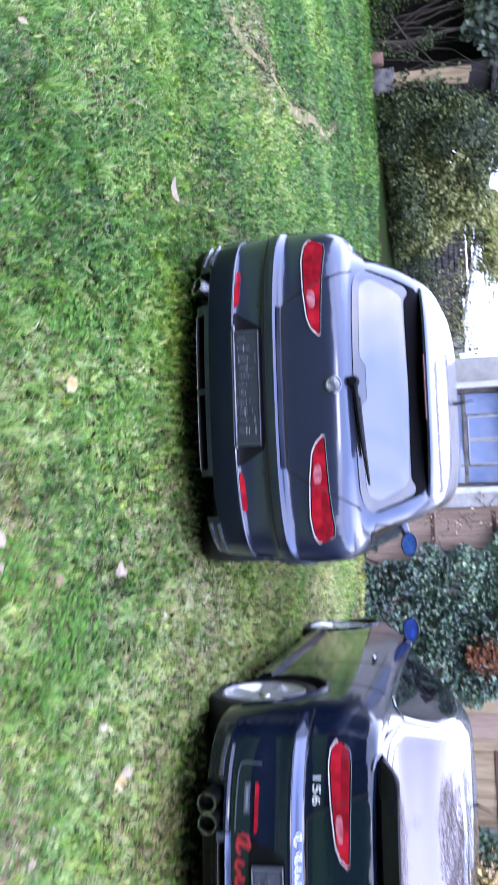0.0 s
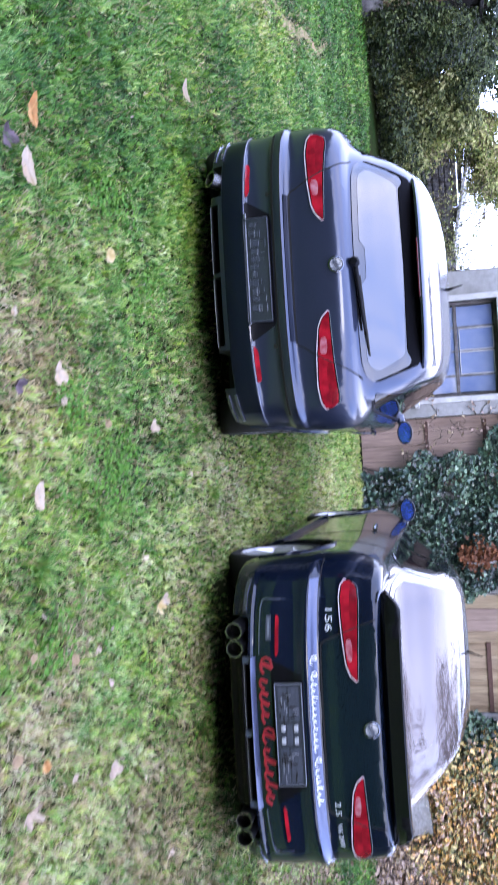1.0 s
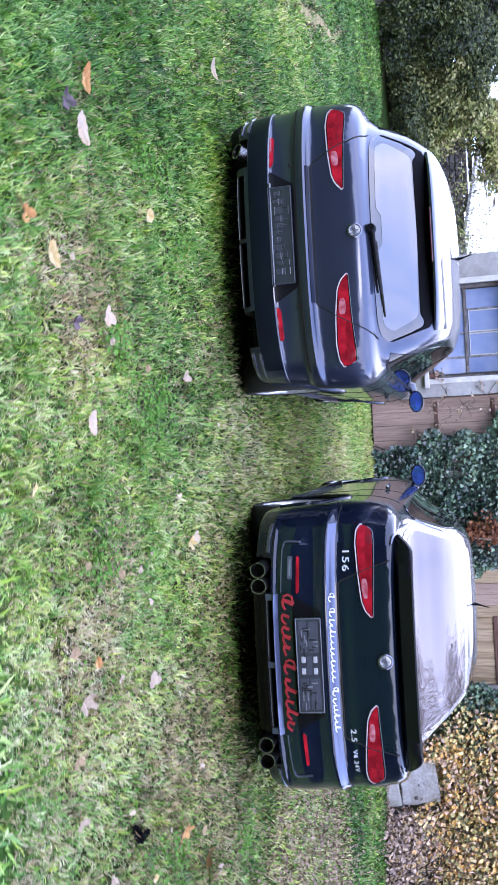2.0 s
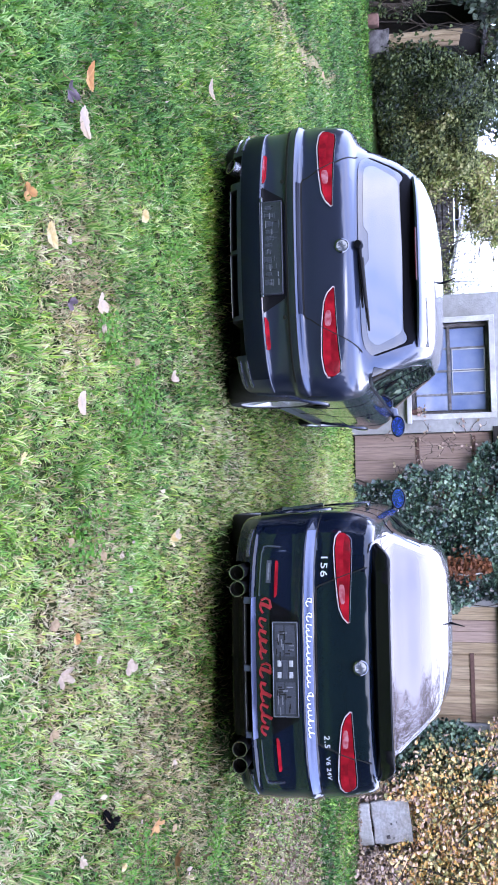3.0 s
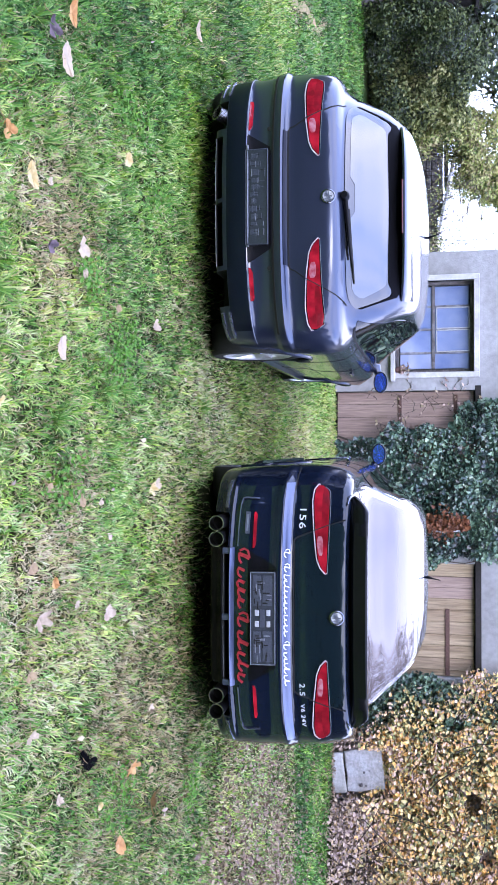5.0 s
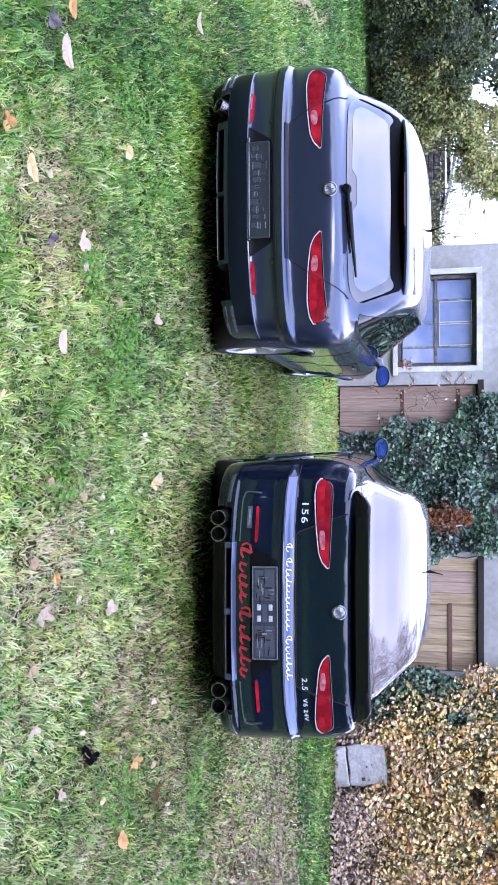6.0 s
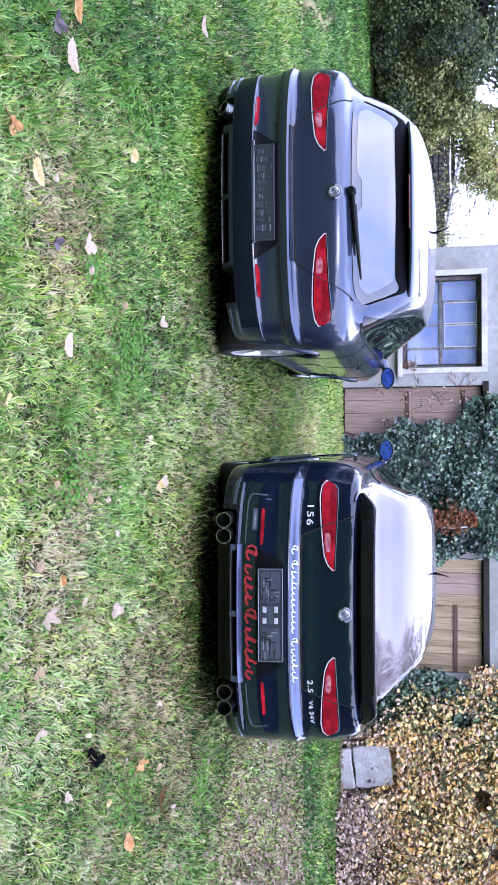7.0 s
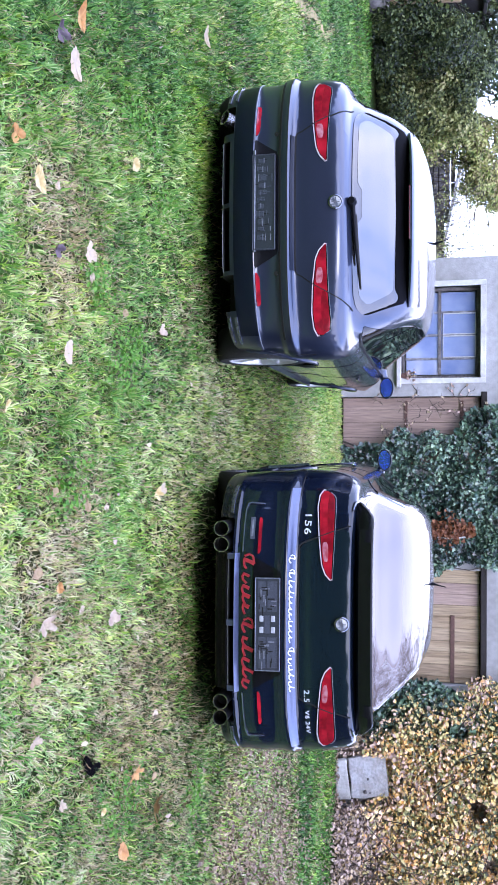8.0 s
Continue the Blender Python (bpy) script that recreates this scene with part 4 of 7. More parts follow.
def corner_shrub():
    """A thin twiggy shrub close to the outbuilding's corner."""
    pr, rng = random.Random(37), np.random.default_rng(37)
    ob = tagged(new("twiggy_shrub"), "thin twiggy shrub beside the outbuilding's corner", "shrub")
    tubes, pl = [], []
    for k in range(26):
        s = Vector((-2.35 + pr.uniform(-0.3, 0.3), 14.4 + pr.uniform(-0.3, 0.3), 0))
        pts, rs = twig(pr, s, (pr.gauss(0, 0.14), 0, 1), pr.uniform(1.4, 1.95), 0.009, 0.1, 9)
        tubes.append((pts, rs))
        for p in pts[5:]:
            for q in range(pr.randrange(1, 6)):
                pl.append((p.x + pr.gauss(0, 0.06), p.y + pr.gauss(0, 0.06), p.z + pr.gauss(0, 0.06)))
    tagged(part("brushwood", join_tubes("brushwood", tubes, BARK), ob), kind="stuff")
    pl = np.array(pl)
    tagged(part("leaves", leaf_cloud("leaves", pl, rng.normal(size=pl.shape), rng.uniform(0.025, 0.05, len(pl)), DARK_LEAVES, "leaf", rng), ob), kind="stuff")


corner_shrub()


def old_shelter():
    """A timber shelter under the trees, its inner shade painted as near-black wood, with a pale post at its mouth."""
    s = thing("timber_shelter", pose(-10.3, 18.0, 0, 0, 0, 8), "open timber shelter, its inner shade in the wood's colour, overgrown by shrubs", "shelter")
    part("back", box_mesh("back", (-1.7, 1.5, 0), (1.7, 1.56, 2.3), DARK_WOOD), s)
    part("side", box_mesh("side", (-1.76, -0.2, 0), (-1.7, 1.56, 2.3), DARK_WOOD), s)
    part("side", box_mesh("side", (1.7, -0.2, 0), (1.76, 1.56, 2.3), DARK_WOOD), s)
    part("roof", box_mesh("roof", (-2.0, -0.6, 2.3), (1.95, 1.8, 2.38), DARK_WOOD, 0.01), s)
    p = thing("plank_post", pose(-7.9, 17.05, 0, 0, 3, 4), "weathered tan plank post at the mouth of the shelter", "post")
    for x, w, z1, mat in ((-0.17, 0.11, 1.86, DOOR_PALE), (-0.055, 0.12, 1.82, DOOR_PALE), (0.07, 0.08, 1.8, DOOR_TAN)):
        part("plank", box_mesh("plank", (x, 0.02 * (x > 0), 0.0), (x + w, 0.05 + 0.02 * (x > 0), z1), mat, 0.008), p)
    part("foot", rough_block("foot", (-0.24, -0.12, -0.02), (0.26, 0.12, 0.42), STONE, 4, 0.03), p, "grey-brown stone foot")
    r = np.random.default_rng(71)
    q = np.stack([r.uniform(-0.2, 0.3, 160), r.uniform(-0.12, -0.03, 160), r.beta(1.2, 1.4, 160) * 1.5 + 0.2], -1)
    q = q[(q[:, 0] > 0.06) | (r.random(len(q)) < 0.25)]
    sprig = tagged(new("ivy_sprigs"), "dark ivy sprigs climbing over the plank post", "ivy")
    sprig.matrix_world = pose(-7.9, 17.05, 0, 0, 3, 4)
    tagged(part("leaves", leaf_cloud("sprig_leaves", q, r.normal(size=q.shape) * 0.5 + np.array([0, -1.0, 0.3]), r.uniform(0.06, 0.11, len(q)), DARK_LEAVES, "ivy", r), sprig), kind="stuff")
    c = thing("pink_block", pose(-8.2, 16.75, 0, 0, 0, 10), "worn reddish masonry block on the grass edge", "block")
    part("block", rough_block("block", (-0.12, -0.1, -0.02), (0.1, 0.14, 0.24), ROOF_TILE, 9, 0.02), c)


old_shelter()


def stone_shed():
    """The gable of a low stone shed beyond the trees, with a pale roof edge."""
    s = thing("stone_shed", pose(-5.4, 23.0, 0), "low grey stone shed with a pale roof edge", "shed")
    part("core", box_mesh("core", (-1.9, 0.06, 0), (1.5, 2.6, 1.5), STONE), s)
    rng = random.Random(9)
    z = 0.0
    while z < 1.72:
        h = rng.uniform(0.13, 0.19)
        x = -1.9
        while x < 1.5:
            w = rng.uniform(0.22, 0.45)
            if z + h < 1.86 - 0.2 * (x + w / 2 + 0.5):
                part("stone", box_mesh("stone", (x + 0.012, -rng.uniform(0, 0.03), z + 0.012), (min(x + w, 1.5) - 0.012, 0.09, z + h - 0.012), STONE, 0.015), s)
            x += w
        z += h
    verge = part("roof_edge", box_mesh("roof_edge", (-2.1, -0.15, -0.05), (1.3, 2.8, 0.03), WHITE_PLASTER, 0.01), s, "pale sloping roof edge")
    verge.location, verge.rotation_euler = (0, 0, 1.72), (0, radians(11.5), 0)


stone_shed()


# ---- unseen hedges added behind and beside the camera to dim light and reflections ----
def unseen_hedge(name, x0, y0, x1, y1, height, seed):
    """An unseen tall hedge that blocks the low sky: a dark woody core thickly covered with leaves, its top uneven."""
    rng = np.random.default_rng(seed)
    ob = tagged(new(name), "unseen tall hedge added to block the low sky", "hedge")
    a, b = Vector((x0, y0, 0)), Vector((x1, y1, 0))
    d = (b - a).normalized()
    n = Vector((-d.y, d.x, 0))
    length = (b - a).length
    verts, faces = [], []
    k = int(length / 1.2) + 1
    for i in range(k + 1):
        c = a + d * length * i / k
        h = height * (0.86 + 0.12 * math.sin(i * 1.7 + seed) + 0.06 * math.sin(i * 4.1))
        for w, z in ((-0.7, 0), (-0.8, h * 0.5), (-0.3, h), (0.3, h), (0.8, h * 0.5), (0.7, 0)):
            verts.append(c + n * w + Vector((0, 0, z)))
    for i in range(k):
        faces += [(6 * i + j, 6 * i + j + 1, 6 * i + j + 7, 6 * i + j + 6) for j in range(5)]
    part("core", mesh_of("core", verts, faces, LITTER_DARK), ob)
    m = int(length * height * 55)
    t, z = rng.uniform(0, 1, m), rng.uniform(0, 1.08, m)
    hh = height * (0.86 + 0.12 * np.sin(t * k * 1.7 + seed) + 0.06 * np.sin(t * k * 4.1))
    side = np.where(rng.random(m) < 0.5, -1, 1) * (0.85 - 0.45 * np.clip(z - 0.5, 0, 1)) * rng.uniform(0.9, 1.2, m)
    p = np.array(a)[None] + np.array(d)[None] * (t * length)[:, None] + np.array(n)[None] * side[:, None]
    p[:, 2] = z * hh
    nrm = rng.normal(size=p.shape) * 0.6 + np.array(n)[None] * np.sign(side)[:, None] + np.array([0, 0, 0.4])
    tagged(part("hedge_leaves", leaf_cloud("hedge_leaves", p, nrm, rng.uniform(0.16, 0.3, m), DARK_LEAVES, "leaf", rng), ob), kind="stuff")


unseen_hedge("unseen_hedge", -18, -9, 18, -9.5, 9.0, 1)
unseen_hedge("unseen_hedge", 14.5, -9, 13.5, 12, 5.0, 2)
unseen_hedge("unseen_hedge", -17.5, -9, -16.5, 16, 5.0, 3)


# ---- cars ----
class Shell:
    """A car's skin: for every height the rear line, half width and front line of its rounded plan outline.
    Own axes: x to the right, y forward from the rearmost point, z up."""

    def __init__(self, rows, levels=520):
        t = np.array(rows, float)
        s = np.zeros(len(t))
        s[1:] = np.cumsum(np.sqrt(np.diff(t[:, 0]) ** 2 + np.diff(t[:, 1]) ** 2 + np.diff(t[:, 2]) ** 2))
        q = np.unique(np.concatenate([s, np.linspace(0, s[-1], levels)]))
        self.z, self.yr, self.w, self.yf, self.d, self.n = (pchip(s, t[:, i], q) for i in range(6))

    def at(self, z):
        return [float(np.interp(z, self.z, v)) for v in (self.yr, self.w, self.yf, self.d, self.n)]

    def nose(self, z, yr, yf):
        """How deep the rounded front is at a height: less so in the cabin."""
        return min((yf - yr) * 0.45, 0.9 - 0.5 * min(max((z - 0.65) / 0.25, 0), 1))

    def rear(self, x, z):
        yr, w, yf, d, n = self.at(z)
        r = min(abs(x) / w, 0.999)
        return Vector((x, yr + d * (1 - (1 - r ** n) ** (1 / n)), z))

    def side(self, sgn, y, z):
        yr, w, yf, d, n = self.at(z)
        f = self.nose(z, yr, yf)
        if y < yr + d:
            r = min(max(1 - (y - yr) / d, 0), 1)
            w *= max(1 - r ** n, 0.0) ** (1 / n)
        elif y > yf - f:
            r = min((y - yf + f) / f, 1)
            w *= max(1 - r ** 2.6, 0.0) ** (1 / 2.6)
        return Vector((sgn * w, y, z))

    def mesh(self, name, mat):
        rear_n, side_n, front_n = 67, 26, 17
        verts, faces = [], []
        pick = np.unique(np.round(np.linspace(0, len(self.z) - 1, 150)).astype(int))
        for z, yr, w, yf, d, n in zip(*(v[pick] for v in (self.z, self.yr, self.w, self.yf, self.d, self.n))):
            f = self.nose(z, yr, yf)
            ring = []
            for a in np.linspace(-math.pi / 2, math.pi / 2, rear_n):
                r = abs(math.sin(a))
                ring.append((w * math.sin(a), yr + d * (1 - max(1 - r ** n, 0) ** (1 / n))))
            for k in range(1, side_n):
                ring.append((w, yr + d + (yf - f - yr - d) * k / side_n))
            for a in np.linspace(math.pi / 2, -math.pi / 2, front_n):
                ring.append((w * math.copysign(abs(math.sin(a)) ** (2 / 2.6), a), yf - f * (1 - max(math.cos(a), 0) ** (2 / 2.6))))
            for k in range(1, side_n):
                ring.append((-w, yf - f + (yr + d - yf + f) * k / side_n))
            verts += [(x, y, z) for x, y in ring]
        c, L = len(ring), len(pick)
        for i in range(L - 1):
            for k in range(c):
                a, b = i * c + k, i * c + (k + 1) % c
                faces.append((a, b, b + c, a + c))
        faces += [tuple(range(c))[::-1], tuple(range((L - 1) * c, L * c))]
        return mesh_of(name, verts, faces, mat, True, 38)


def carve(me, cutters):
    """Takes the cutters' volumes out of a mesh, leaving their surfaces as the walls of the hollow."""
    ob = new("carved", me)
    tools = []
    for cut in cutters:
        c = new("cutter", cut)
        tools.append(c)
        md = ob.modifiers.new("cut", "BOOLEAN")
        md.object, md.operation, md.solver, md.material_mode = c, "DIFFERENCE", "EXACT", "TRANSFER"
    dg = bpy.context.evaluated_depsgraph_get()
    out = bpy.data.meshes.new_from_object(ob.evaluated_get(dg))
    for o in (ob, *tools):
        bpy.data.objects.remove(o)
    smooth(out, 38)
    return out


def skin_patch(name, point, us, lo, hi, mat, off=0.004, rows=8, thick=0.006):
    """A panel that follows the skin: columns at us, each from lo(u) to hi(u), lifted off the skin, with edges turned down to it."""
    e = 0.004
    top, base = [], []
    for u in us:
        a, b = lo(u), hi(u)
        for j in range(rows):
            z = a + (b - a) * j / (rows - 1)
            p = point(u, z)
            nrm = (point(u + e, z) - point(u - e, z)).cross(point(u, z + e) - point(u, z - e)).normalized()
            if nrm.dot(Vector((p.x, -0.4 if p.y < 2 else 0, 0.1))) < 0 and abs(nrm.y) < 0.5 or nrm.y > 0.5:
                nrm = -nrm
            top.append(p + nrm * off)
            base.append(p + nrm * (off - thick))
    nu, n = len(us), len(us) * rows
    faces = []
    for i in range(nu - 1):
        for j in range(rows - 1):
            a = i * rows + j
            faces.append((a, a + rows, a + rows + 1, a + 1))
    edge = [(i * rows, (i + 1) * rows) for i in range(nu - 1)] + [((i + 1) * rows - 1, (i + 2) * rows - 1) for i in range(nu - 1)]
    edge += [(j, j + 1) for j in range(rows - 1)] + [((nu - 1) * rows + j, (nu - 1) * rows + j + 1) for j in range(rows - 1)]
    faces += [(a, b, b + n, a + n) for a, b in edge]
    bm = bmesh.new()
    vs = [bm.verts.new(v) for v in top + base]
    for f in faces:
        try:
            bm.faces.new([vs[i] for i in f])
        except ValueError:
            pass
    bmesh.ops.remove_doubles(bm, verts=bm.verts[:], dist=1e-5)
    return finish(name, bm, mat, True, 35)


def skin_line(name, point, pts, width, mat, off=0.002, step=0.02):
    """A narrow band along a line on the skin."""
    fine = []
    for (u0, z0), (u1, z1) in zip(pts[:-1], pts[1:]):
        k = max(1, int(math.hypot(u1 - u0, z1 - z0) / step))
        fine += [(u0 + (u1 - u0) * i / k, z0 + (z1 - z0) * i / k) for i in range(k)]
    fine.append(pts[-1])
    e = 0.004
    verts, faces = [], []
    for i, (u, z) in enumerate(fine):
        u0, z0 = fine[max(i - 1, 0)]
        u1, z1 = fine[min(i + 1, len(fine) - 1)]
        l = math.hypot(u1 - u0, z1 - z0)
        du, dz = -(z1 - z0) / l * width / 2, (u1 - u0) / l * width / 2
        p = point(u, z)
        nrm = (point(u + e, z) - point(u - e, z)).cross(point(u, z + e) - point(u, z - e)).normalized()
        if nrm.y > 0.5 or abs(nrm.y) <= 0.5 and nrm.dot(Vector((p.x, 0, 0.1))) < 0:
            nrm = -nrm
        a, b = point(u + du, z + dz), point(u - du, z - dz)
        verts += [a + nrm * off, b + nrm * off, a - nrm * 0.003, b - nrm * 0.003]
        if i:
            k = 4 * i
            faces += [(k - 4, k - 3, k + 1, k), (k - 4, k, k + 2, k - 2), (k - 3, k - 1, k + 3, k + 1)]
    return mesh_of(name, verts, faces, mat)


def span(a, b, n):
    return [a + (b - a) * i / (n - 1) for i in range(n)]


def curve_of(pts):
    """A height curve through (u, z) points."""
    us, zs = [p[0] for p in pts], [p[1] for p in pts]
    return lambda u: float(np.interp(u, us, zs))


def wheel(car, x, y, radius, sgn):
    """A tyre with an alloy rim of paired spokes, its outer face towards sgn."""
    hub = part("wheel", lathe_mesh("tyre", [(radius * 0.74, -0.09), (radius * 0.82, -0.105), (radius * 0.95, -0.1), (radius, -0.08), (radius, 0.08), (radius * 0.95, 0.1), (radius * 0.82, 0.105), (radius * 0.74, 0.09)], RUBBER, count=48, closed=True), car, "black tyre on an alloy rim")
    hub.location = (x, y, radius)
    r = radius * 0.76
    rim = lathe_mesh("rim", [(r, -0.09), (r, 0.095), (r * 0.96, 0.1), (r * 0.92, 0.09), (r * 0.9, 0.02), (r * 0.9, -0.09)], ALLOY, count=48, closed=True)
    part("rim", rim, hub, "silver alloy rim").rotation_euler = (0, 0, 0 if sgn > 0 else math.pi)
    disc = lathe_mesh("brake_disc", [(0.001, 0.0), (r * 0.75, 0.0), (r * 0.75, 0.012), (0.001, 0.012)], STEEL, count=32)
    part("brake_disc", disc, hub)
    bm = bmesh.new()
    for k in range(10):
        a = 2 * math.pi * (k // 2) / 5 + (0.16 if k % 2 else -0.16)
        ca, sa = math.cos(a), math.sin(a)
        ring = []
        for rad, half, out in ((r * 0.12, 0.022, 0.075), (r * 0.93, 0.022, 0.092)):
            for q, o in ((-half, 0.0), (half, 0.0), (half, -0.03), (-half, -0.03)):
                ring.append(bm.verts.new((sgn * (out + o), rad * ca - q * sa, rad * sa + q * ca)))
        for j in range(4):
            bm.faces.new((ring[j], ring[(j + 1) % 4], ring[4 + (j + 1) % 4], ring[4 + j]))
        bm.faces.new(ring[:4])
        bm.faces.new(ring[4:])
    part("spokes", finish("spokes", bm, ALLOY), hub)
    cap = lathe_mesh("hub_cap", [(0.001, 0.085), (0.03, 0.083), (0.04, 0.07), (0.04, 0.03)], CHROME, count=20)
    part("hub_cap", cap, hub).rotation_euler = (0, 0, 0 if sgn > 0 else math.pi)


def door_mirror(car, shell, sgn, y, z, paint, reach=0.905):
    """A rounded mirror housing on a short stalk, with blue glass facing back."""
    root = shell.side(sgn, y, z - 0.03)
    bm = bmesh.new()
    bmesh.ops.create_uvsphere(bm, u_segments=24, v_segments=14, radius=1)
    for v in bm.verts:
        v.co = Vector((v.co.x * 0.095, (v.co.y * 0.075 if v.co.y > 0 else v.co.y * 0.02), v.co.z * 0.062))
    house = part("mirror", finish("mirror", bm, paint, True), car, "door mirror with blue glass")
    cx = sgn * reach
    house.location = (cx, y, z + 0.015)
    bm = bmesh.new()
    bmesh.ops.create_circle(bm, cap_ends=True, segments=28, radius=1)
    for v in bm.verts:
        v.co = Vector((v.co.x * 0.083, -0.022, v.co.y * 0.052))
    part("mirror_glass", finish("mirror_glass", bm, BLUE_MIRROR), house, "blue tinted mirror glass")
    rim = [(0.086 * math.cos(a), -0.021, 0.055 * math.sin(a)) for a in span(0, 2 * math.pi, 29)]
    part("mirror_rim", tube_mesh("mirror_rim", rim, 0.005, BLACK_PLASTIC, 6), house)
    part("mirror_stalk", tube_mesh("mirror_stalk", [root - Vector((sgn * 0.03, 0, 0.0)), Vector((cx - sgn * 0.05, y + 0.03, z + 0.005))], [0.045, 0.028], paint), car)


def roundel(car, c, nrm_tilt, radius):
    """The round badge: a chrome ring about a pale disc in two halves with a dark cross bar. c: its centre."""
    b = part("badge", lathe_mesh("badge", [(0.001, -0.006), (radius * 0.82, -0.006), (radius * 0.86, -0.009), (radius, -0.006), (radius, 0.008), (0.001, 0.008)], BADGE_RING, axis="Y", count=36), car, "round chrome badge")
    b.location, b.rotation_euler = c, (nrm_tilt, 0, 0)
    part("badge_face", lathe_mesh("badge_face", [(0.001, -0.008), (radius * 0.74, -0.0075), (radius * 0.74, -0.005)], BADGE_FACE, axis="Y", count=30), b)
    part("badge_bar", box_mesh("badge_bar", (-radius * 0.6, -0.0095, -radius * 0.08), (radius * 0.6, -0.006, radius * 0.08), PLATE_BACK), b)
    part("badge_bar", box_mesh("badge_bar", (-radius * 0.08, -0.0099, -radius * 0.55), (radius * 0.08, -0.0062, radius * 0.55), PLATE_BACK), b)


def plate(car, y, z0, z1, half, tilt, seed, rim_mat):
    """A plate holder whose marks are plain bars. y, z0: the lower edge."""
    h = z1 - z0
    hold = part("plate_holder", box_mesh("plate_holder", (-half, -0.012, 0), (half, 0.01, h), PLATE_BACK, 0.006, 2), car, "dark plate holder with plain grey bars")
    hold.location, hold.rotation_euler = (0, y, z0), (tilt, 0, 0)
    rim = 0.005
    for lo, hi in (((-half, 0), (half, rim)), ((-half, h - rim), (half, h)), ((-half, rim), (-half + rim, h - rim)), ((half - rim, rim), (half, h - rim))):
        part("plate_rim", box_mesh("plate_rim", (lo[0], -0.018, lo[1]), (hi[0], -0.011, hi[1]), rim_mat, 0.002), hold)
    rng = random.Random(seed)
    if seed == 8:
        for ix in (-0.048, 0.014):
            for iz in (0.026, 0.09):
                part("pale_tab", box_mesh("pale_tab", (ix, -0.0165, iz), (ix + 0.033, -0.011, iz + 0.022), PALE_TAB, 0.002), hold, "pale plastic tab")
        part("panel", box_mesh("panel", (-0.05, -0.0135, 0.054), (0.05, -0.011, 0.084), PLATE_GREY, 0.002), hold)
        for sx in (-1, 1):
            for a, b, z0b, z1b in ((0.07, 0.15, 0.016, 0.06), (0.156, half - 0.018, 0.016, 0.06), (0.07, half - 0.018, 0.068, h - 0.016)):
                part("panel", box_mesh("panel", (min(sx * a, sx * b), -0.0135, z0b), (max(sx * a, sx * b), -0.011, z1b), PLATE_GREY, 0.002), hold)
            for k in range(16):
                ix, iz = sx * rng.uniform(0.08, half - 0.05), rng.uniform(0.02, h - 0.04)
                w, v = (rng.uniform(0.02, 0.05), 0.006) if k % 2 else (0.007, rng.uniform(0.02, 0.04))
                part("bar", box_mesh("bar", (ix, -0.0165, iz), (ix + w, -0.013, iz + v), DARK_GAP if k % 3 else PLATE_RIM, 0.001), hold)
        return hold
    # moulded relief: small raised plates, thin ribs and slots
    x = -half + 0.028
    while x < half - 0.05:
        w = rng.uniform(0.022, 0.045)
        a, b = rng.uniform(0.14, 0.32) * h, rng.uniform(0.46, 0.62) * h
        part("bar", box_mesh("bar", (x, -0.0155, a), (x + w * 0.8, -0.011, b), PLATE_GREY, 0.0015), hold)
        for k in range(rng.randrange(2, 5)):
            z = rng.uniform(0.1, 0.86) * h
            part("bar", box_mesh("bar", (x - 0.004, -0.0165, z), (x + w * rng.uniform(0.5, 1.0), -0.011, z + rng.uniform(0.003, 0.005)), PLATE_RIM if rng.random() < 0.35 else PLATE_GREY, 0.0008), hold)
        for k in range(2):
            xx = x + rng.uniform(0, w)
            z = rng.uniform(0.12, 0.6) * h
            part("bar", box_mesh("bar", (xx, -0.016, z), (xx + 0.0035, -0.011, z + rng.uniform(0.015, 0.035)), PLATE_GREY if k else DARK_GAP, 0.0008), hold)
        x += w + rng.uniform(0.006, 0.02)
    return hold


def lamp_cluster(car, shell, sgn, inner, outer, lo, hi, segs):
    """A tail lamp that wraps the corner: a bright lower edge, a dark bezel, then ribbed red and pale lenses side by side."""
    def point(u, z):
        return shell.rear(sgn * u, z)
    us = span(inner, outer, 34)
    base = part("tail_lamp", skin_patch("tail_lamp", point, us, lambda u: lo(u) - 0.001, lambda u: hi(u) + 0.004, BLACK_PAINT, 0.006, 8, 0.012), car, "red tail lamp with a pale segment and bright lower edge")
    edge = [(inner + 0.004, hi(inner))] + [(u, lo(u) - 0.003) for u in us] + [(outer - 0.002, (lo(outer) + hi(outer)) / 2)]
    part("bright_edge", skin_line("bright_edge", point, edge, 0.006, LAMP_EDGE, 0.011, 0.01), base, "bright lower edge")
    part("upper_edge", skin_line("upper_edge", point, [(u, hi(u) + 0.002) for u in us[:-1]], 0.003, PLATE_RIM, 0.011, 0.01), base, "thin grey upper edge")
    for a, b, mat, name, f0, f1 in segs:
        ua, ub = inner + (outer - inner) * a + 0.003, inner + (outer - inner) * b - 0.0005
        whole = name == "red_lens"
        def level(u, f, ua=ua, ub=ub, f0=f0, f1=f1, whole=whole):
            # the inset lenses run out to a rounded point at both ends
            bow = 1 if whole else max(0.05, math.sin(math.pi * min(max((u - ua) / (ub - ua), 0), 1))) ** 0.25
            f = (f0 + f1) / 2 + (f - (f0 + f1) / 2) * bow
            return lo(u) + 0.003 + (hi(u) - lo(u) - 0.006) * f
        part(name, skin_patch(name, point, span(ua, ub, 24), lambda u: level(u, f0), lambda u: level(u, f1), mat, 0.012 if whole else 0.0124, 9, 0.008), base)
    return base


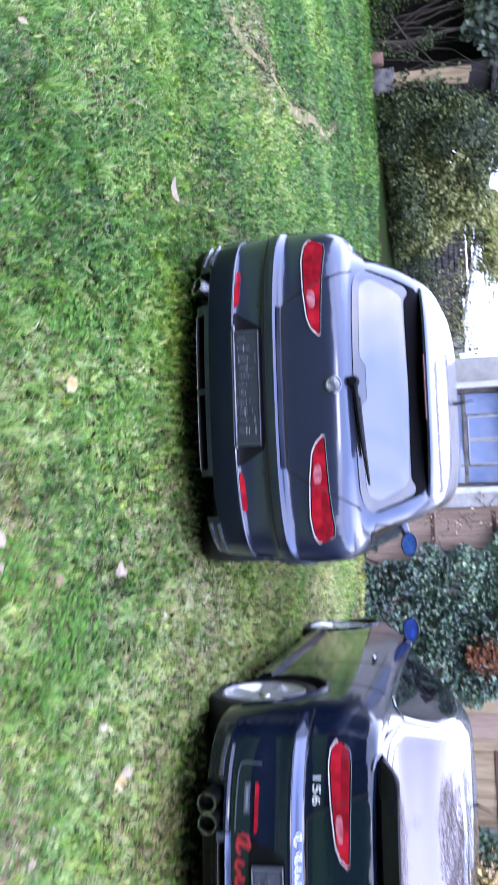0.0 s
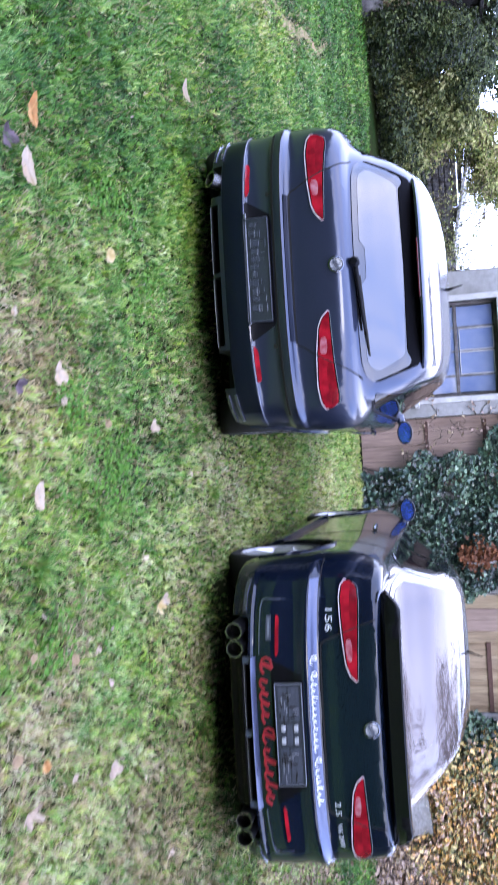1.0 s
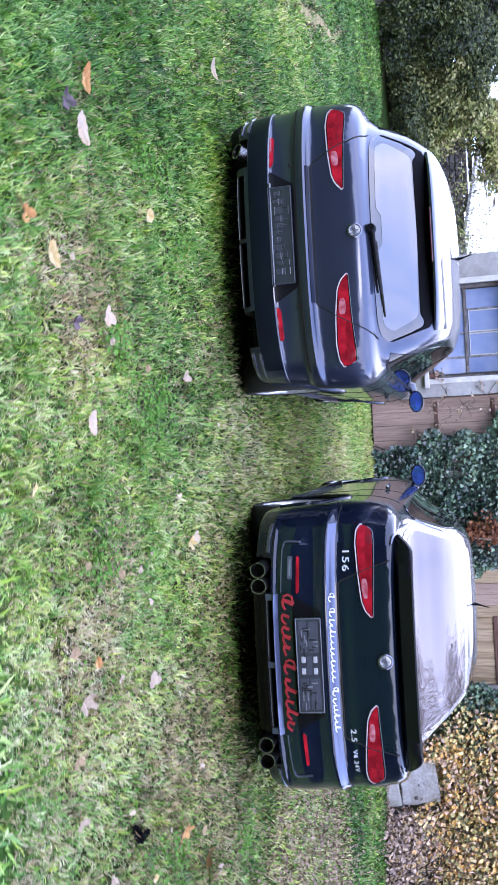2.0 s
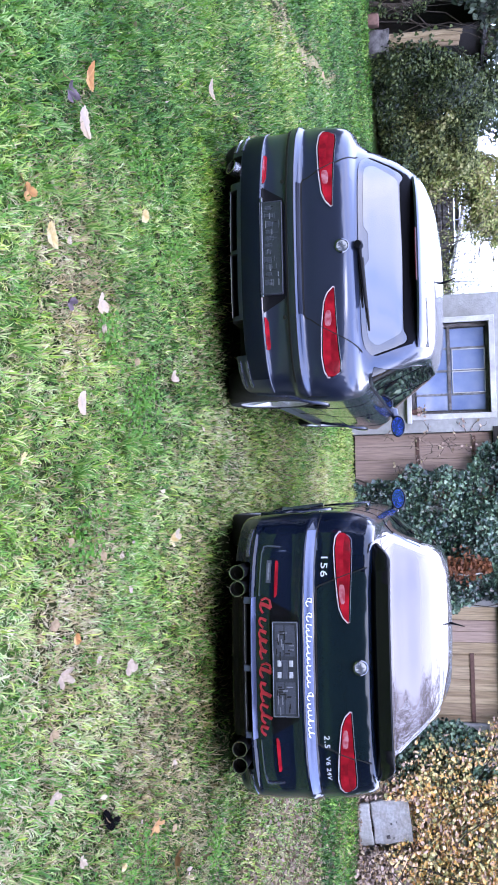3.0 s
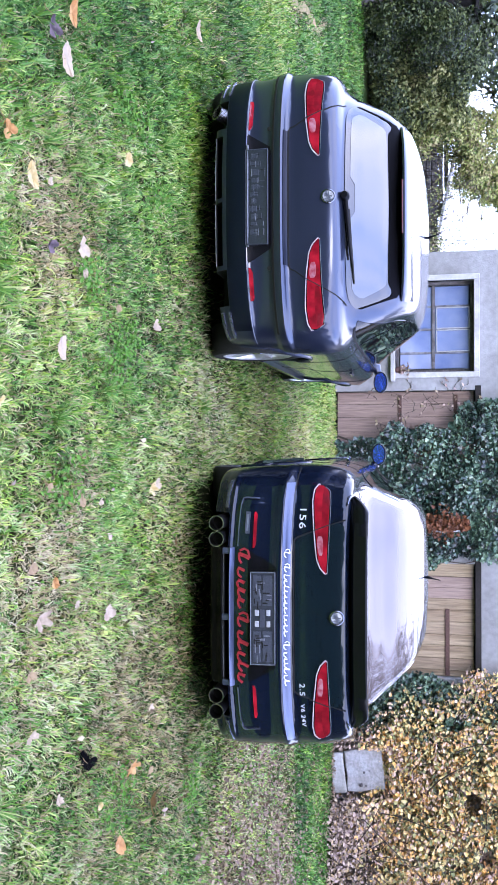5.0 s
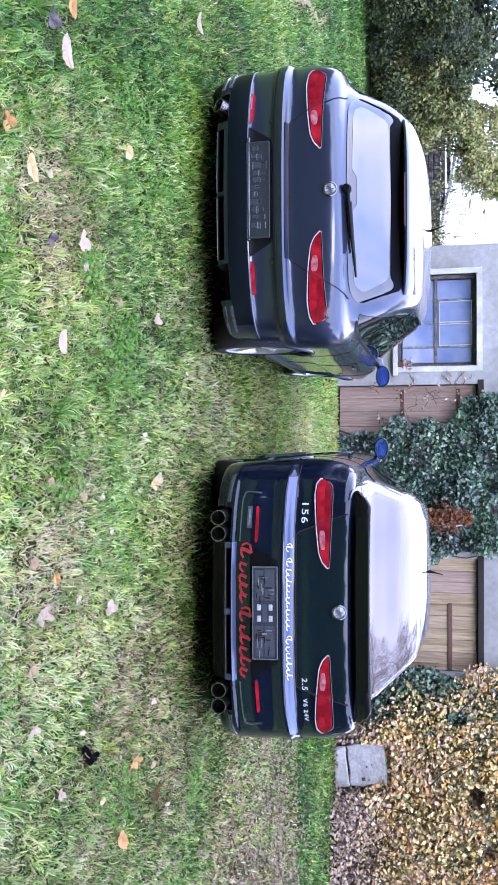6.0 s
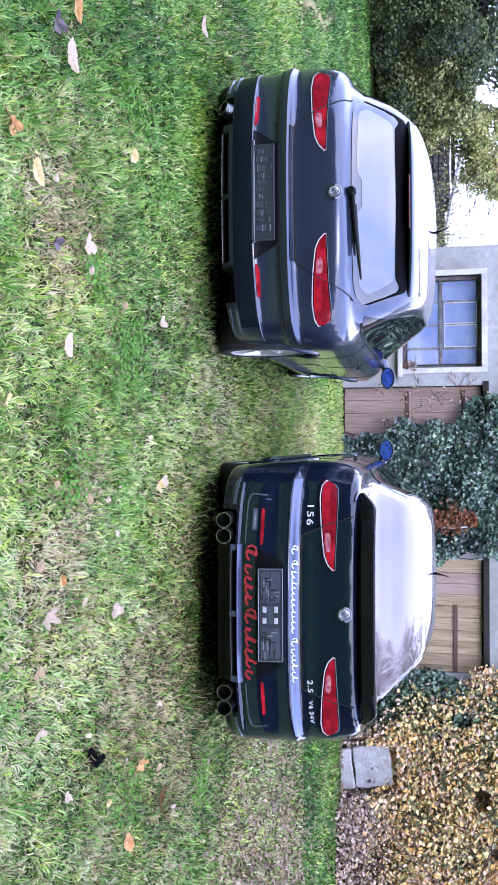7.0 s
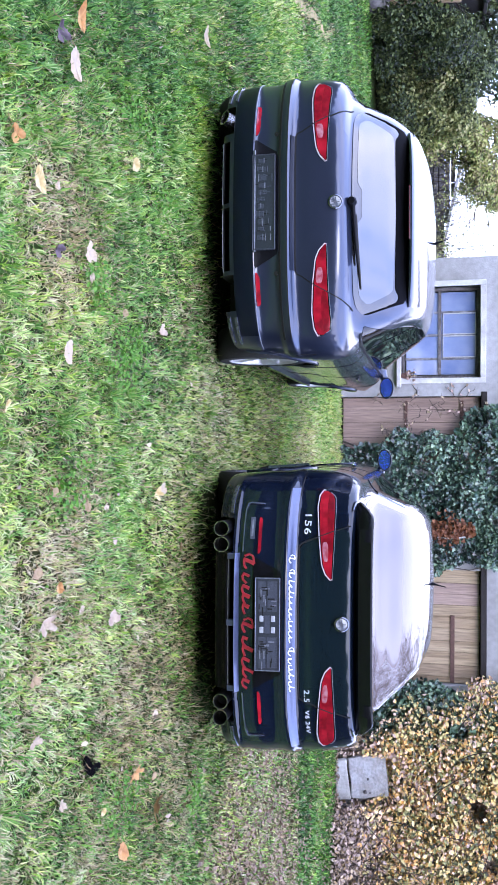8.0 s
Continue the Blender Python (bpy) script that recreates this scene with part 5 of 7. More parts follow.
def scribble(car, shell, x0, x1, z, height, width, mat, name, step, seed, off=0.003):
    """Slanting hand-drawn strokes joined at the foot, which spell nothing; the first one tall."""
    rng = random.Random(seed)
    x, k = x0, 0
    while x < x1:
        tall = height * (1.0 if k == 0 else rng.choice((0.48, 0.54, 0.6, 0.66, 0.95)))
        thick = width * rng.uniform(0.75, 1.15)
        part(name, skin_line(name, shell.rear, [(x, z), (x + tall * 0.16, z + tall * 0.5), (x + tall * 0.4, z + tall)], thick, mat, off, 0.01), car)
        foot = rng.uniform(-0.08, 0.06) * height
        part(name, skin_line(name, shell.rear, [(x - step * 0.1, z + height * 0.1), (x + step * 0.25, z + foot), (x + step * 0.6, z + foot + height * 0.06), (x + step * 0.95, z + height * rng.uniform(0.2, 0.4))], width * 0.55, mat, off + 0.0004, 0.01), car)
        if k == 0:
            part(name, skin_line(name, shell.rear, [(x + tall * 0.4, z + tall), (x - step * 0.3, z + tall * 0.85), (x - step * 0.5, z + tall * 0.5), (x - step * 0.3, z + tall * 0.1)], width * 0.55, mat, off + 0.0008, 0.01), car)
        x += step * (1.4 if k == 0 else rng.uniform(0.75, 1.2))
        k += 1


def lettering(car, text, size, point, x, z, mat, stretch=1.3):
    """Raised broad letters on the rear skin, starting at x."""
    cu = bpy.data.curves.new("letters", "FONT")
    cu.body, cu.size, cu.extrude, cu.offset, cu.space_character = text, size, 0.002, 0.0004, 1.15
    tmp = new("letters", cu)
    me = bpy.data.meshes.new_from_object(tmp.evaluated_get(bpy.context.evaluated_depsgraph_get()))
    bpy.data.objects.remove(tmp)
    for v in me.vertices:
        p = point(x + v.co.x * stretch, z + v.co.y)
        v.co = p + Vector((0, -0.004 - v.co.z, 0))
    # each sign is a piece of its own
    bm = bmesh.new()
    bm.from_mesh(me)
    bpy.data.meshes.remove(me)
    bmesh.ops.remove_doubles(bm, verts=bm.verts[:], dist=1e-6)
    left = set(bm.faces)
    while left:
        seed = min(left, key=lambda f: f.index)
        piece, todo = {seed}, [seed]
        while todo:
            for e in todo.pop().edges:
                for f in e.link_faces:
                    if f not in piece:
                        piece.add(f)
                        todo.append(f)
        left -= piece
        names = {}
        order = sorted(piece, key=lambda f: f.index)
        for f in order:
            for v in f.verts:
                names.setdefault(v.index, (len(names), tuple(v.co)))
        part("letter", mesh_of("letter", [c for _, c in names.values()], [[names[v.index][0] for v in f.verts] for f in order], mat), car, "raised chrome sign")
    bm.free()


def cylinder_cut(x0, x1, y, z, r):
    bm = bmesh.new()
    bmesh.ops.create_cone(bm, cap_ends=True, segments=48, radius1=r, radius2=r, depth=abs(x1 - x0))
    for v in bm.verts:
        v.co = Vector(((x0 + x1) / 2 + v.co.z, y + v.co.x, z + v.co.y))
    return finish("arch", bm, DARK_GAP)


def side_glass(car, shell, sgn, panes, mat):
    for pts_lo, pts_hi in panes:
        us = span(pts_lo[0][0], pts_lo[-1][0], 18)
        part("side_window", skin_patch("side_window", lambda u, z: shell.side(sgn, u, z), us, curve_of(pts_lo), curve_of(pts_hi), mat, 0.003, 7, 0.008), car, "dark side window")


def arch_lip(car, shell, sgn, y, r, paint):
    """The rolled lip round a wheel opening."""
    pts = []
    for k in range(25):
        a = math.pi * (k / 24) * 1.06 - 0.03 * math.pi
        yy, zz = y + r * math.cos(a), 0.3 + r * math.sin(a)
        pts.append(shell.side(sgn, yy, max(zz, 0.17)) + Vector((sgn * 0.002, 0, 0)))
    part("arch_lip", tube_mesh("arch_lip", pts, 0.012, paint, 6), car)


# from the sill to the roof: heights, rear line, half width, front line, depth of the rounded rear, how square its corners are
HATCH_LEVELS = [0.178, 0.196, 0.24, 0.34, 0.378, 0.39, 0.515, 0.53, 0.577, 0.588, 0.614, 0.7, 0.78, 0.85, 0.88, 0.902, 0.918, 0.95, 1.04, 1.15, 1.22, 1.28, 1.325, 1.365, 1.386, 1.394]
HATCH_REAR = [0.1, 0.05, 0.02, 0.0, 0.0, 0.012, 0.03, 0.018, 0.006, 0.016, 0.053, 0.065, 0.076, 0.088, 0.102, 0.14, 0.168, 0.2, 0.275, 0.37, 0.44, 0.53, 0.7, 0.98, 1.25, 1.45]
HATCH_HALF = [0.755, 0.785, 0.8, 0.815, 0.82, 0.82, 0.835, 0.842, 0.847, 0.85, 0.85, 0.855, 0.85, 0.835, 0.82, 0.8, 0.775, 0.742, 0.695, 0.645, 0.61, 0.58, 0.54, 0.46, 0.33, 0.12]
HATCH_FRONT = [4.0, 4.1, 4.14, 4.16, 4.17, 4.17, 4.17, 4.17, 4.16, 4.14, 4.13, 4.1, 3.7, 3.35, 3.22, 3.12, 3.04, 2.94, 2.72, 2.5, 2.36, 2.24, 2.12, 1.98, 1.86, 1.7]
HATCH_DEPTH = [0.45, 0.45, 0.48, 0.5, 0.5, 0.5, 0.5, 0.5, 0.5, 0.5, 0.5, 0.5, 0.5, 0.5, 0.5, 0.5, 0.5, 0.48, 0.42, 0.35, 0.33, 0.35, 0.38, 0.34, 0.2, 0.08]
HATCH_SQUARE = [2.9, 2.9, 2.9, 2.8, 2.8, 2.8, 2.8, 2.8, 2.8, 2.8, 2.8, 2.8, 2.8, 2.8, 2.7, 2.7, 2.6, 2.65, 2.9, 3.3, 3.2, 3.0, 2.8, 2.6, 2.4, 2.2]
HATCH_ROWS = list(zip(HATCH_LEVELS, HATCH_REAR, HATCH_HALF, HATCH_FRONT, HATCH_DEPTH, HATCH_SQUARE))


def hatchback():
    car = thing("hatchback_car", pose(-0.285, 4.80, 0, 0, 0, 0.0), "dark grey metallic hatchback parked on the lawn", "car")
    sh = Shell(HATCH_ROWS)
    cuts = []
    for sgn in (-1, 1):
        for y in (0.72, 3.26):
            cuts.append(cylinder_cut(sgn * 0.58, sgn * 1.0, y, 0.3, 0.345))
    cuts.append(box_mesh("slot", (-0.375, -0.1, 0.197), (-0.012, 0.16, 0.24), DARK_GAP))
    cuts.append(box_mesh("slot", (0.012, -0.1, 0.197), (0.375, 0.16, 0.24), DARK_GAP))
    cuts.append(box_mesh("notch", (0.40, -0.1, 0.12), (0.60, 0.30, 0.262), DARK_GAP))
    cuts.append(box_mesh("notch", (-0.60, -0.1, 0.12), (-0.42, 0.30, 0.26), DARK_GAP))
    part("body", carve(sh.mesh("body", GREY_PAINT), cuts), car, "dark grey metallic body")
    rear = sh.rear
    # tailgate, standing a little proud, with its shut line
    gate_lo = curve_of([(-0.50, 0.79), (-0.42, 0.66), (-0.405, 0.636), (-0.38, 0.624), (0.38, 0.624), (0.405, 0.636), (0.42, 0.66), (0.50, 0.79)])
    gate_hi = curve_of([(-0.50, 0.80), (-0.44, 0.875), (-0.4, 0.905), (0.4, 0.905), (0.44, 0.875), (0.50, 0.80)])
    part("tailgate", skin_patch("tailgate", rear, span(-0.50, 0.50, 70), gate_lo, gate_hi, GREY_PAINT, 0.003, 22, 0.006), car)
    for sgn in (-1, 1):
        part("shut_line", skin_line("shut_line", rear, [(0, 0.618), (sgn * 0.385, 0.618), (sgn * 0.405, 0.627), (sgn * 0.415, 0.652), (sgn * 0.45, 0.70)], 0.008, DARK_GAP, 0.0045), car)
        part("shut_line", skin_line("shut_line", rear, [(sgn * 0.45, 0.70), (sgn * 0.506, 0.805)], 0.005, DARK_GAP, 0.0145), car)
        part("shut_line", skin_line("shut_line", rear, [(sgn * 0.506, 0.805), (sgn * 0.545, 0.875), (sgn * 0.572, 0.912), (sgn * 0.59, 0.925)], 0.006, DARK_GAP, 0.003), car)
        part("shut_line", skin_line("shut_line", rear, [(sgn * 0.36, 0.386), (sgn * 0.70, 0.384), (sgn * 0.80, 0.385)], 0.0035, PLATE_RIM, 0.004), car, "pale bumper edge line")
        part("shut_line", skin_line("shut_line", lambda u, z: sh.side(sgn, u, z), [(0.36, 0.58), (0.38, 0.66), (0.37, 0.70)], 0.006, DARK_GAP), car)
        # bumper reflector, sensor
        lo, hi = curve_of([(0.395, 0.389), (0.577, 0.389)]), curve_of([(0.395, 0.4), (0.42, 0.414), (0.56, 0.416), (0.577, 0.408)])
        part("reflector", skin_patch("reflector", lambda u, z: rear(sgn * u, z), span(0.395, 0.577, 14), lo, hi, RED_LENS, 0.006, 5, 0.012), car, "red bumper reflector")
        c = rear(sgn * 0.40, 0.51) + Vector((0, -0.002, 0))
        s = part("sensor", lathe_mesh("sensor", [(0.001, -0.006), (0.012, -0.005), (0.013, 0.006)], DARK_GAP, axis="Y", count=16), car)
        s.location = c
        lo = curve_of([(0.235, 0.788), (0.27, 0.755), (0.32, 0.735), (0.45, 0.718), (0.62, 0.706), (0.70, 0.712), (0.735, 0.73)])
        hi = curve_of([(0.235, 0.795), (0.30, 0.797), (0.5, 0.802), (0.66, 0.81), (0.705, 0.803), (0.735, 0.75)])
        lamp_cluster(car, sh, sgn, 0.235, 0.735, lo, hi, [(0.0, 0.985, RED_LENS, "red_lens", 0.03, 0.97), (0.26, 0.44, CLEAR_LENS, "pale_lens", 0.12, 0.66), (0.52, 0.95, DARK_RED_LENS, "dark_lens", 0.5, 0.94)])
    # fine joints along the bumper's upper ledge, pale lips painting its lower corners' highlights
    for z, w in ((0.535, 0.012), (0.578, 0.004)):
        part("shut_line", skin_line("shut_line", rear, [(-0.76, z), (0.76, z)], w, DARK_GAP, 0.002), car)
    for sgn in (-1, 1):
        for z, y in ((0.215, 0.0), (0.262, 0.012)):
            part("corner_lip", skin_line("corner_lip", rear, [(sgn * 0.63, z), (sgn * 0.70, z + 0.002), (sgn * 0.765, z + 0.004)], 0.016, CORNER_LIP, 0.008 + y * 0.3), car, "lip on the bumper corner, its highlight in the colour")
    # panels whose darker paint stands in for shade below the tailgate
    part("gate_lip", skin_patch("gate_lip", rear, span(-0.385, 0.385, 40), lambda u: 0.592, lambda u: 0.613, SHADED_GREY, 0.0025, 5, 0.005), car, "lower lip of the tailgate, its shade in the colour")
    part("lower_bumper", skin_patch("lower_bumper", rear, span(-0.735, 0.735, 70), lambda u: 0.266, lambda u: 0.381, SHADED_GREY, 0.002, 12, 0.005), car, "lower part of the bumper, its shade in the colour")
    # plate recess and plate
    lo, hi = lambda u: 0.386, curve_of([(-0.37, 0.39), (-0.29, 0.522), (0.29, 0.522), (0.37, 0.39)])
    part("plate_recess", skin_patch("plate_recess", rear, span(-0.37, 0.37, 30), lo, hi, BLACK_PLASTIC, 0.003, 8, 0.006), car, "dark plate recess")
    plate(car, 0.014, 0.38, 0.512, 0.272, 0.0, 3, PLATE_GREY)
    part("plate_edge", skin_line("plate_edge", rear, [(-0.30, 0.384), (0.28, 0.384)], 0.005, PLATE_RIM, 0.016), car, "thin pale edge")
    roundel(car, rear(0, 0.845) + Vector((0, -0.006, 0)), radians(-14), 0.042)
    # rear glass: a dark border and the pane in it
    b_lo = curve_of([(-0.60, 0.972), (-0.57, 0.94), (-0.5, 0.929), (0, 0.927), (0.5, 0.929), (0.57, 0.94), (0.60, 0.972)])
    b_hi = curve_of([(-0.60, 1.0), (-0.55, 1.13), (-0.52, 1.20), (-0.46, 1.235), (0, 1.25), (0.46, 1.235), (0.52, 1.20), (0.55, 1.13), (0.60, 1.0)])
    win = part("rear_window", skin_patch("rear_window", rear, span(-0.60, 0.60, 50), b_lo, b_hi, TINTED_GLASS, 0.004, 16, 0.01), car, "rear window reflecting the bright sky")
    g_lo = curve_of([(-0.54, 0.995), (-0.525, 0.97), (-0.49, 0.957), (-0.14, 0.955), (-0.1, 0.98), (0.06, 0.98), (0.1, 0.955), (0.49, 0.957), (0.525, 0.97), (0.54, 0.995)])
    g_hi = curve_of([(-0.54, 1.02), (-0.48, 1.13), (-0.45, 1.15), (0, 1.165), (0.45, 1.15), (0.48, 1.13), (0.54, 1.02)])
    part("pane", skin_patch("pane", rear, span(-0.54, 0.54, 50), g_lo, g_hi, MIRRORING_GLASS, 0.006, 16, 0.004), win)
    # black upper band, the spoiler's shade in its colour, thinning down both sides
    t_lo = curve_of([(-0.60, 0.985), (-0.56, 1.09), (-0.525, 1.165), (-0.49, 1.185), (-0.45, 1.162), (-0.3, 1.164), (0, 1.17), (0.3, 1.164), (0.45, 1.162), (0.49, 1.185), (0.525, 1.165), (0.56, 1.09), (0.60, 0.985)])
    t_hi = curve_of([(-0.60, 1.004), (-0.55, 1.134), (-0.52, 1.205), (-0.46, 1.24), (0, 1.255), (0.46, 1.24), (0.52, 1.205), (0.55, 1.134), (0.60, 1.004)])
    part("upper_band", skin_patch("upper_band", rear, span(-0.60, 0.60, 60), t_lo, t_hi, SHADED_FRIT, 0.0075, 8, 0.006), win, "black upper band of the glass, shaded by its colour")
    # roof spoiler with the high brake light
    verts, faces = [], []
    xs = span(-0.535, 0.535, 31)
    for x in xs:
        p = sh.rear(x, 1.235)
        q = sh.rear(x * 0.96, 1.30)
        edge = 1 - (abs(x) / 0.535) ** 4
        back = p + Vector((0, -0.07 * edge - 0.005, 0.02 * edge + 0.004))
        verts += [p + Vector((0, 0.02, -0.006)), back + Vector((0, 0, -0.008)), back + Vector((0, -0.004, 0.004)), back + Vector((0, 0.012, 0.016)), q + Vector((0, 0.0, 0.004)), q + Vector((0, 0.05, -0.004))]
    for i in range(len(xs) - 1):
        for j in range(5):
            a = i * 6 + j
            faces.append((a, a + 6, a + 7, a + 1))
    spo = part("roof_spoiler", mesh_of("roof_spoiler", verts, faces, GREY_PAINT, True, 50), car, "grey roof spoiler over the rear window")
    c = sh.rear(0, 1.235)
    part("brake_light", box_mesh("brake_light", (-0.16, c.y - 0.086, 1.244), (0.16, c.y - 0.066, 1.253), BRAKE_RED, 0.003), spo, "dark red high brake light")
    # wiper
    base = rear(-0.02, 0.93) + Vector((0, -0.02, 0.0))
    wiper = part("wiper", lathe_mesh("wiper", [(0.001, -0.03), (0.02, -0.03), (0.028, -0.01), (0.028, 0.02)], BLACK_PLASTIC, axis="Y", count=18), car, "black rear wiper")
    wiper.location = base
    inv = Vector(base)
    arm_pts = [rear(u, 0.932 + 0.075 * u) + Vector((0, -0.022, 0.004)) - inv for u in span(0.0, 0.34, 8)]
    part("wiper_arm", tube_mesh("wiper_arm", arm_pts, [0.014, 0.0125, 0.0115, 0.0105, 0.01, 0.009, 0.008, 0.006], BLACK_PLASTIC, 8), wiper)
    blade_pts = [rear(u, 0.946 + 0.055 * u) + Vector((0, -0.012, 0.004)) - inv for u in span(0.05, 0.47, 12)]
    part("wiper_blade", tube_mesh("wiper_blade", blade_pts, [0.0065] * 9 + [0.006, 0.005, 0.0035], RUBBER, 6), wiper)
    part("aerial", tube_mesh("aerial", [(0, 1.2, 1.39), (0, 1.15, 1.43), (0, 1.08, 1.48)], [0.012, 0.005, 0.003], BLACK_PLASTIC, 6), car)
    # exhaust
    tail = part("exhaust_pipe", lathe_mesh("exhaust_pipe", [(0.042, 0.16), (0.042, -0.06), (0.045, -0.065), (0.038, -0.065), (0.036, -0.03), (0.036, 0.14)], STEEL, axis="Y", count=28), car, "round steel exhaust pipe")
    tail.location, tail.rotation_euler = (-0.505, 0.1, 0.242), (radians(40), 0, radians(-20))
    part("exhaust_bore", lathe_mesh("exhaust_bore", [(0.001, 0.0), (0.036, 0.0)], DARK_GAP, axis="Y", count=20), tail)
    for sgn in (-1, 1):
        part("lip_line", skin_line("lip_line", rear, [(sgn * 0.014, 0.191), (sgn * 0.375, 0.191)], 0.003, PLATE_RIM, 0.004), car, "thin pale edge under the slot")
    for sgn in (-1, 1):
        side_glass(car, sh, sgn, [
            ([(0.43, 0.975), (0.5, 0.957), (0.95, 0.948)], [(0.43, 0.985), (0.58, 1.10), (0.74, 1.19), (0.95, 1.25)]),
            ([(0.99, 0.947), (1.75, 0.942)], [(0.99, 1.255), (1.3, 1.30), (1.75, 1.315)]),
            ([(1.82, 0.942), (2.72, 0.938)], [(1.82, 1.315), (2.1, 1.29), (2.3, 1.2), (2.55, 1.06), (2.72, 0.965)])], SIDE_GLASS)
        pt = lambda u, z: sh.side(sgn, u, z)
        part("window_trim", skin_line("window_trim", pt, [(0.46, 0.956), (0.55, 0.943), (0.95, 0.935), (1.75, 0.929), (2.72, 0.925)], 0.01, BLACK_PLASTIC, 0.004), car, "black window trim")
        part("shut_line", skin_line("shut_line", pt, [(1.0, 0.95), (0.98, 0.7), (1.12, 0.42)], 0.007, DARK_GAP), car)
        part("shut_line", skin_line("shut_line", pt, [(1.79, 0.94), (1.79, 0.2)], 0.007, DARK_GAP), car)
        part("shut_line", skin_line("shut_line", pt, [(2.82, 0.9), (2.85, 0.2)], 0.007, DARK_GAP), car)
        part("door_handle", tube_mesh("door_handle", [pt(1.86, 0.80) + Vector((sgn * 0.012, 0, 0)), pt(1.94, 0.805) + Vector((sgn * 0.03, 0, 0)), pt(2.02, 0.80) + Vector((sgn * 0.012, 0, 0))], 0.012, CHROME, 6), car)
        part("side_skirt", skin_patch("side_skirt", pt, span(1.08, 2.92, 20), lambda u: 0.175, lambda u: 0.27, GREY_PAINT, 0.03, 6, 0.04), car, "grey side skirt")
        for y in (0.72, 3.26):
            wheel(car, sgn * (0.735 if y < 1 else 0.70), y, 0.3, sgn)
            arch_lip(car, sh, sgn, y, 0.35, GREY_PAINT)
        door_mirror(car, sh, sgn, 2.72, 0.957, GREY_PAINT, 0.875)
    return car


SALOON_LEVELS = [0.19, 0.21, 0.248, 0.262, 0.318, 0.33, 0.42, 0.55, 0.585, 0.605, 0.64, 0.66, 0.75, 0.86, 0.92, 0.952, 0.969, 0.978, 0.988, 1.004, 1.1, 1.2, 1.28, 1.335, 1.37, 1.385]
SALOON_REAR = [0.12, 0.06, 0.045, 0.02, 0.0, 0.012, 0.016, 0.035, 0.032, 0.036, 0.078, 0.088, 0.094, 0.101, 0.108, 0.12, 0.15, 0.25, 0.42, 0.51, 0.77, 1.0, 1.22, 1.42, 1.62, 1.78]
SALOON_HALF = [0.79, 0.81, 0.82, 0.822, 0.826, 0.828, 0.834, 0.838, 0.842, 0.844, 0.845, 0.845, 0.842, 0.825, 0.805, 0.785, 0.77, 0.76, 0.742, 0.725, 0.66, 0.61, 0.56, 0.5, 0.4, 0.16]
SALOON_FRONT = [4.2, 4.3, 4.38, 4.39, 4.41, 4.41, 4.43, 4.43, 4.42, 4.4, 4.38, 4.36, 3.95, 3.45, 3.25, 3.12, 3.06, 3.03, 2.98, 2.9, 2.7, 2.5, 2.34, 2.25, 2.18, 2.0]
SALOON_DEPTH = [0.5, 0.5, 0.52, 0.54, 0.54, 0.54, 0.54, 0.54, 0.54, 0.54, 0.54, 0.54, 0.54, 0.54, 0.52, 0.5, 0.48, 0.45, 0.42, 0.42, 0.38, 0.34, 0.32, 0.32, 0.2, 0.08]
SALOON_SQUARE = [3.0, 3.0, 3.0, 2.9, 2.9, 2.9, 2.8, 2.7, 2.7, 2.7, 2.7, 2.7, 2.7, 2.7, 2.8, 2.9, 2.9, 3.0, 3.0, 3.0, 3.2, 3.4, 3.2, 2.8, 2.5, 2.2]
SALOON_ROWS = list(zip(SALOON_LEVELS, SALOON_REAR, SALOON_HALF, SALOON_FRONT, SALOON_DEPTH, SALOON_SQUARE))


